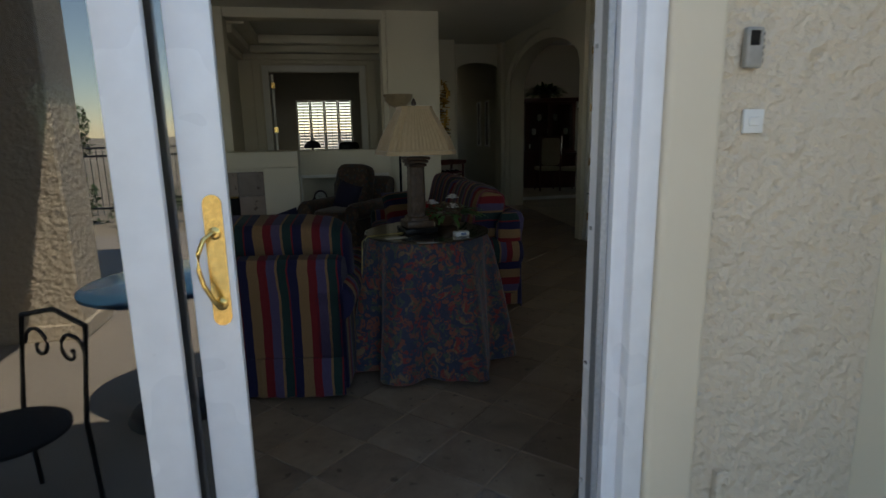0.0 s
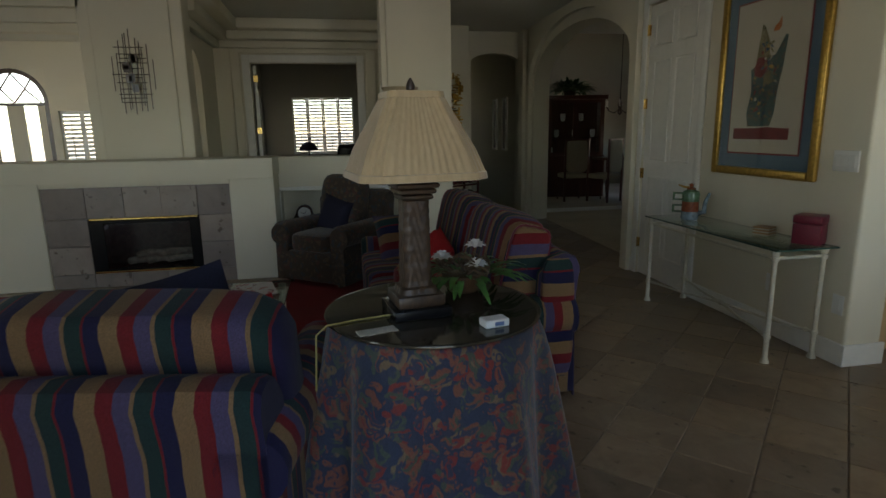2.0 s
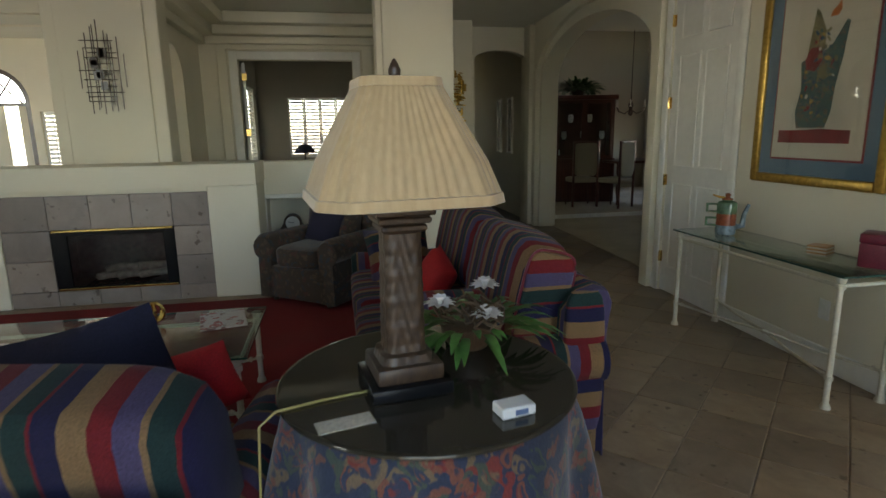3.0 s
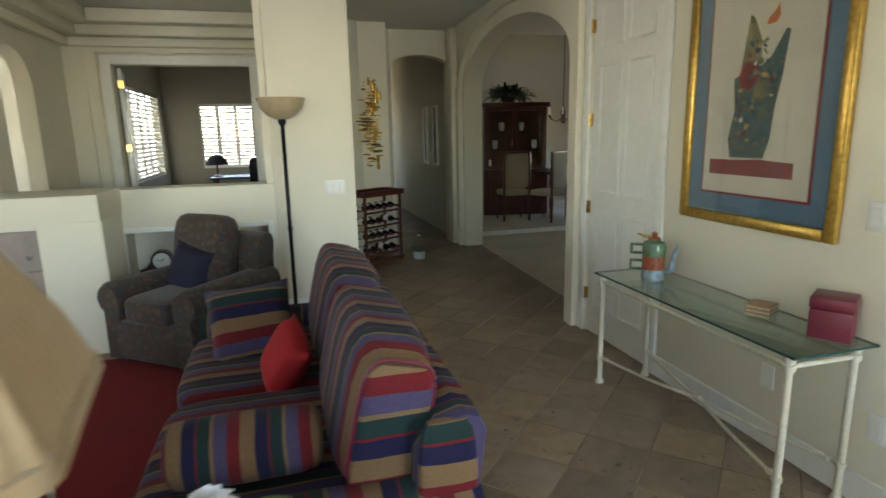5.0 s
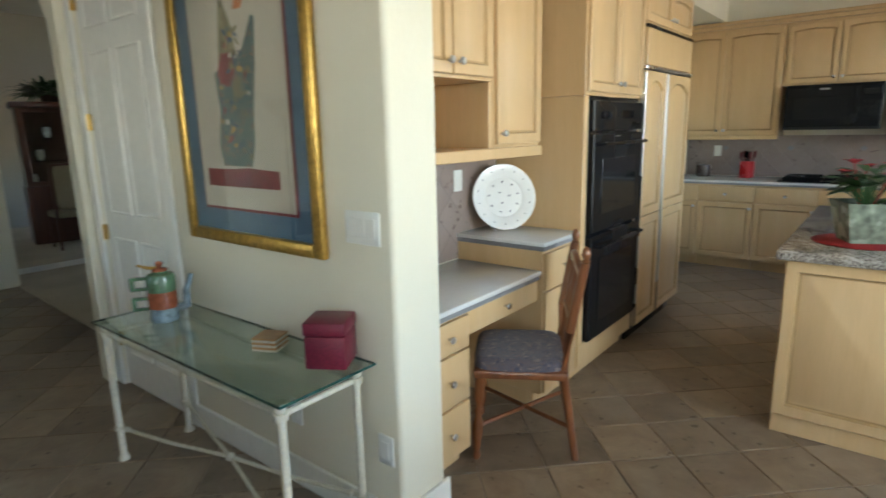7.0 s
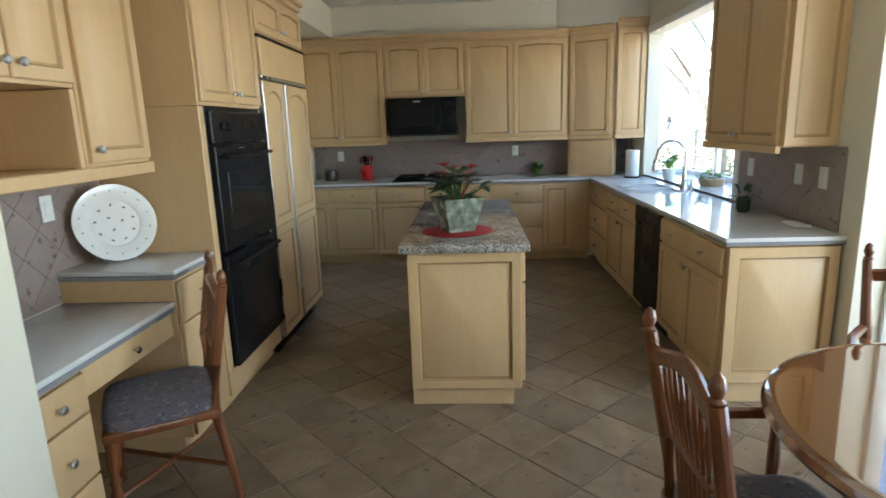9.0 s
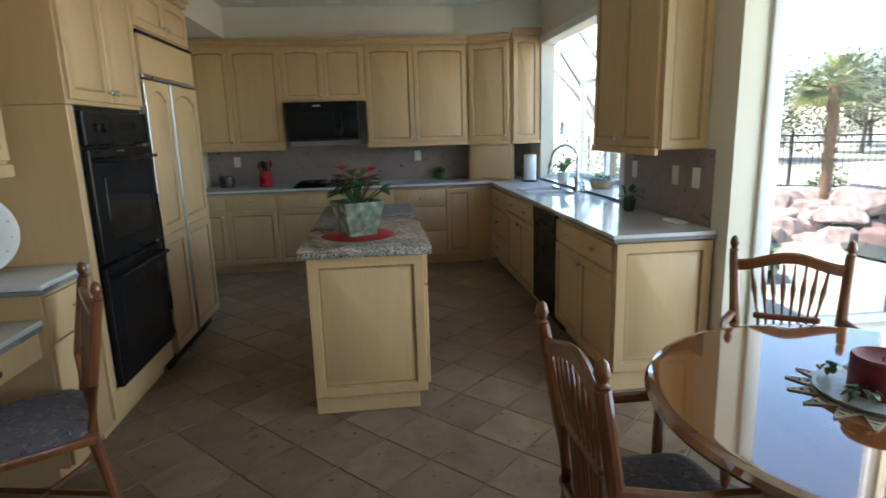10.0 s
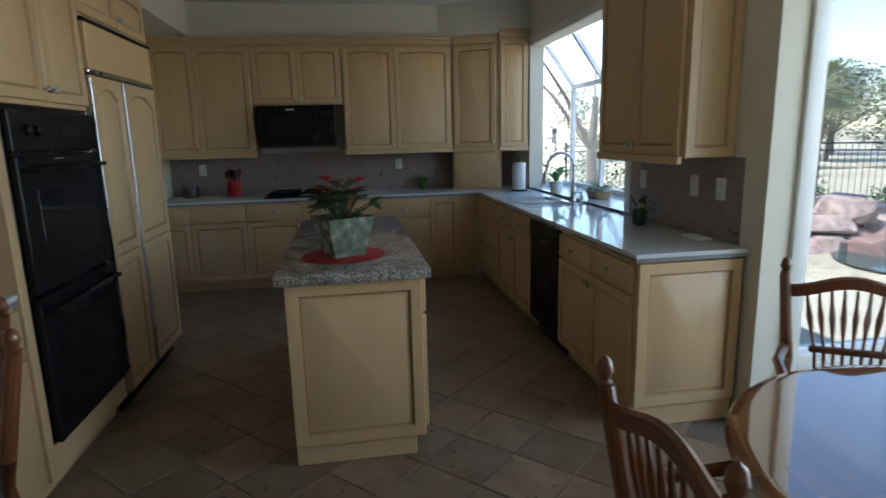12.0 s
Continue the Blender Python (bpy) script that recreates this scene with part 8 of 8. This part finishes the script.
def palm(x, y, h):
    ob = thing("palm_tree", pose(x, y, -0.12), "short fan palm with a shaggy brown trunk", "tree")
    bm = bmesh.new()
    r = random.Random(9)
    prof = []
    for k in range(26):
        z = h * k / 25
        prof.append((0.07 + 0.012 * (k % 2) + (0.03 if k > 21 else 0), z))
    part("trunk", lathe(bm, prof, 16), surface("palm_bark", (0.30, 0.17, 0.10), 0.95, grain=30, vary=0.4, relief=1.0), ob)
    bm = bmesh.new()
    for k in range(150):
        z, a = r.uniform(0.2, h), r.uniform(0, 6.28)
        leaf(bm, (0.07 * math.cos(a), 0.07 * math.sin(a), z), (0.115 * math.cos(a), 0.115 * math.sin(a), z + 0.10), 0.024, 0.1, 2)
    part("bark_husks", bm, surface("husk_fibre", (0.34, 0.21, 0.12), 0.95, grain=40, vary=0.4), ob)
    bm = bmesh.new()
    for k in range(36):
        a, e = r.uniform(0, 6.28), r.uniform(-0.55, 1.2)
        stem = Vector((math.cos(a) * math.cos(e), math.sin(a) * math.cos(e), math.sin(e))) * r.uniform(0.22, 0.34)
        c = Vector((0, 0, h)) + stem
        tube(bm, [(0, 0, h), c], 0.012, 4)
        d = stem.normalized()
        side = d.cross(Vector((0, 0, 1))).normalized()
        for j in range(17):
            f = -1.35 + 2.7 * j / 16
            tip = c + (d * math.cos(f) + side * math.sin(f)) * 0.34 + Vector((0, 0, -0.07 - 0.06 * abs(f)))
            leaf(bm, c, tip, 0.017, 0.06, 3)
    part("fronds", bm, surface("palm_frond", (0.30, 0.31, 0.10), 0.5, grain=20, vary=0.4), ob)


palm(10.2, -4.02, 2.12)

M_FENCE = surface("black_fence_paint", (0.015, 0.02, 0.03), 0.5)


def fence(m, L, n, label):
    ob = thing("iron_fence", m, label, "fence")
    for z in (0.12, 1.10, 1.25):
        part("rail", B(0, L, -0.018, 0.018, z, z + 0.035), M_FENCE, ob)
    mesh = finish("picket", B(-0.006, 0.006, -0.006, 0.006, 0.0, 1.28), M_FENCE)
    for k in range(n):
        o = new("picket", mesh)
        o.parent = ob
        o.location = (L * k / n, 0, 0)
    for k in range(int(L / 2.4) + 1):
        part("post", B(2.4 * k - 0.03, 2.4 * k + 0.03, -0.03, 0.03, 0, 1.36), M_FENCE, ob)


fence(pose(17.5, -3.0, -0.13, 0, 0, -132), 17.0, 150, "black iron picket fence beyond the pool")
fence(pose(7.0, -8.6, -0.13, 0, 0, 180), 15.0, 135, "black iron picket fence along the garden")


def crown(count, size, seed, leafsize, flat=0.75):
    r = random.Random(seed)
    bm = bmesh.new()
    lobes = [(Vector((r.uniform(-1, 1), r.uniform(-1, 1), r.uniform(-0.7, 0.8) * flat)) * size * 0.6, r.uniform(0.35, 0.6) * size) for _ in range(9)]
    for _ in range(count):
        c, rad = lobes[r.randrange(9)]
        v = Vector((r.gauss(0, 1), r.gauss(0, 1), r.gauss(0, 1))).normalized() * rad * r.uniform(0.75, 1.0)
        p = c + v
        q = p + Vector((r.uniform(-1, 1), r.uniform(-1, 1), r.uniform(-0.8, 0.4))) * leafsize
        leaf(bm, p, q, leafsize * 0.35, 0.15, 2)
    return bm


# dusty green, paled further to put distance haze into the colour
M_FAR = surface("hazed_dusty_foliage", (0.30, 0.31, 0.20), 0.8, grain=3, vary=0.4, spread=0.4)
M_BUSH = surface("garden_foliage", (0.06, 0.12, 0.035), 0.7, grain=5, vary=0.4, spread=0.3)


def tree(x, y, h, size, seed, label, material=None, count=4200, leafsize=None):
    ob = thing("tree", pose(x, y, -0.13, 0, 0, seed * 50), label, "tree", "garden trees")
    bm = tube(bmesh.new(), [(0, 0, 0), (0.05, 0.02, h * 0.4), (0.0, 0.06, h * 0.75)], 0.05 * h ** 0.7, 8, (1.2, 0.9, 0.5))
    for k in range(5):
        a = k * 1.3 + seed
        tube(bm, [(0.03, 0.02, h * 0.42), (size * 0.4 * math.cos(a), size * 0.4 * math.sin(a), h * 0.75), (size * 0.7 * math.cos(a), size * 0.7 * math.sin(a), h * 0.95)], 0.025 * h ** 0.7, 6, (1, 0.7, 0.3))
    part("trunk", bm, surface("grey_bark_%d" % seed, (0.16, 0.12, 0.09), 0.95, grain=20, vary=0.3, relief=0.8), ob)
    bm = crown(count, size, seed, leafsize or 0.11 * size ** 0.5)
    bmesh.ops.transform(bm, matrix=pose(0, 0, h), verts=bm.verts)
    part("crown", bm, material or M_FAR, ob)


for k, (x, y, h, s) in enumerate(((24, -13, 2.4, 2.6), (27, -20, 2.8, 3.0), (21, -18, 1.9, 2.2), (34, -11, 2.4, 2.6), (18, -22, 2.4, 2.6), (33, -26, 3.0, 3.6))):
    tree(x, y, h, s, 60 + k, "dusty green tree beyond the fence, haze in its colour")
for k, (x, y, h, s) in enumerate(((-9, -20, 1.6, 1.7), (-13, -22, 2.2, 2.2), (-4, -23, 1.7, 1.9), (2, -22, 1.6, 1.8), (-19, -19, 1.9, 2.1))):
    tree(x, y, h, s, 80 + k, "green tree beyond the garden fence", M_BUSH)
tree(12.6, -1.6, 3.0, 1.9, 95, "thin bare-limbed garden tree outside the kitchen window", M_FAR, 220, 0.06)


def shrub(x, y, s, seed, label="rounded green garden shrub"):
    ob = thing("shrub", pose(x, y, -0.12), label, "shrub", "garden shrubs")
    bm = crown(700, s, seed, 0.09, 0.6)
    bmesh.ops.transform(bm, matrix=pose(0, 0, s * 0.55), verts=bm.verts)
    part("leaves", bm, M_BUSH, ob)
    part("stems", tube(bmesh.new(), [(0, 0, 0), (0, 0.02, s * 0.5)], 0.03, 6), M_DARKWOOD, ob)


for k, (x, y, s) in enumerate(((9.3, -2.0, 0.45), (12.4, -5.9, 0.55), (13.4, -2.3, 1.1), (14.4, -1.5, 1.2), (12.6, -0.7, 0.8), (15.4, -3.0, 1.2), (10.6, -0.4, 0.5), (7.6, -0.9, 0.4), (8.6, -0.6, 0.5), (11.4, -6.9, 0.45), (-2.6, -6.8, 0.6), (-4.0, -7.2, 0.7), (-1.2, -7.4, 0.5))):
    shrub(x, y, s, 100 + k)

# covered terrace behind the start of the walk
M_BEAM = surface("terrace_roof_paint", (0.42, 0.36, 0.27), 0.85, grain=20, vary=0.15)
# unseen roof, its depth and east edge chosen for the terrace shade
tagged(part("terrace_roof", B(-6.2, -1.2, -3.4, 1.56, 2.75, 2.92), M_BEAM), "tan terrace roof", "roof", kind="structure")
for x in (-1.98, -5.6):
    po = thing("terrace_post", pose(x, -1.55, -0.1), "wide tan stucco terrace pier", "post", "terrace posts")
    part("shaft", B(-0.52, 0.52, -0.17, 0.30, 0, 2.85, 0.015), M_STUCCO, po)
    part("base_block", B(-0.55, 0.55, -0.21, 0.33, 0, 0.12, 0.01), M_STUCCO, po)
bt = thing("patio_table", pose(-0.47, 0.12, -0.1), "round blue-topped metal patio table", "table")
part("top", lathe(bmesh.new(), [(0.40, 0.69), (0.42, 0.70), (0.42, 0.715), (0.40, 0.725), (0.02, 0.726)], 40), surface("blue_glass_top", (0.05, 0.16, 0.30), 0.15), bt)
part("stem", lathe(bmesh.new(), [(0.28, 0), (0.26, 0.03), (0.05, 0.07), (0.04, 0.69)], 20), M_FENCE, bt)
sc = thing("patio_chair", pose(-0.88, 0.95, -0.1, 0, 0, 215) @ Matrix.Scale(0.88, 4), "dark wrought-iron patio chair with scrolled back", "chair")
bm = bmesh.new()
for s in (-1, 1):
    tube(bm, [(0.22 * s, 0.22, 0), (0.22 * s, 0.20, 0.42), (0.22 * s, 0.26, 0.85)], 0.012, 8)
    tube(bm, [(0.22 * s, -0.22, 0), (0.22 * s, -0.20, 0.42)], 0.012, 8)
part("legs_and_posts", bm, M_FENCE, sc)
part("seat", lathe(bmesh.new(), [(0.20, 0.41), (0.24, 0.42), (0.24, 0.435), (0.20, 0.44)], 28), M_FENCE, sc)
for s in (-1, 1):
    bm = tube(bmesh.new(), [(0.11 * s + (0.10 - 0.0065 * k) * math.cos(k * 0.5) * s, 0.25, 0.72 + (0.10 - 0.0065 * k) * math.sin(k * 0.5)) for k in range(15)], 0.009, 7)
    part("scroll", bm, M_FENCE, sc)
part("top_bar", tube(bmesh.new(), [(-0.22, 0.26, 0.85), (0, 0.27, 0.90), (0.22, 0.26, 0.85)], 0.012, 8), M_FENCE, sc)

# ---- floor tiles, laid last ----
def tiles():
    s, gap = 0.305, 0.004
    bm = bmesh.new()
    h = (s - gap) / 2
    top, low = 0.0, -0.012
    ins = 0.004

    def add(bm, cx, cy, rot):
        c, d = math.cos(rot), math.sin(rot)
        def P(x, y, z):
            return bm.verts.new((cx + x * c - y * d, cy + x * d + y * c, z))
        a = [P(x * h, y * h, low) for x, y in ((-1, -1), (1, -1), (1, 1), (-1, 1))]
        b = [P(x * h, y * h, top - 0.003) for x, y in ((-1, -1), (1, -1), (1, 1), (-1, 1))]
        t = [P(x * (h - ins), y * (h - ins), top) for x, y in ((-1, -1), (1, -1), (1, 1), (-1, 1))]
        for p, q in ((a, b), (b, t)):
            for k in range(4):
                bm.faces.new((p[k], p[(k + 1) % 4], q[(k + 1) % 4], q[k]))
        bm.faces.new(t)

    rot = radians(44)
    add(bm, 0, 0, 0)
    shared = finish("tile", bm, M_TILE, 3)
    rest = bmesh.new()
    c, d = math.cos(rot), math.sin(rot)
    ox, oy = 4.992, 3.487
    count = 0
    spots = []
    for i in range(-60, 60):
        for j in range(-60, 60):
            u, v = (i + 0.5) * s, (j + 0.5) * s
            x, y = ox + u * c - v * d, oy + u * d + v * c
            inside = (-6.1 < x < 9.0 and 1.85 < y < 10.2) or (2.1 < x < 3.7 and 10.2 <= y < 17.3) or (2.3 < x < 4.9 and -0.5 < y <= 1.85) or (4.9 <= x < 8.6 and 1.2 < y <= 1.85)
            if inside and not (x > 4.0 and y > 4.9) and not (y > 7.3 and x < 1.7):
                spots.append((abs(x - 3.9) + 0.75 * abs(y - 3.6), x, y))
    spots.sort()
    for n, (_, x, y) in enumerate(spots):
        if n < 290:
            ob = new("tile", shared)
            ob.matrix_world = pose(x, y, 0, 0, 0, 44 + 90 * random.randrange(4))
            ob.parent = floor_ob
        else:
            add(rest, x, y, rot)
    ob = part("tiles", rest, M_TILE, floor_ob, smooth=3)
    ob["kind"] = "stuff"


tiles()
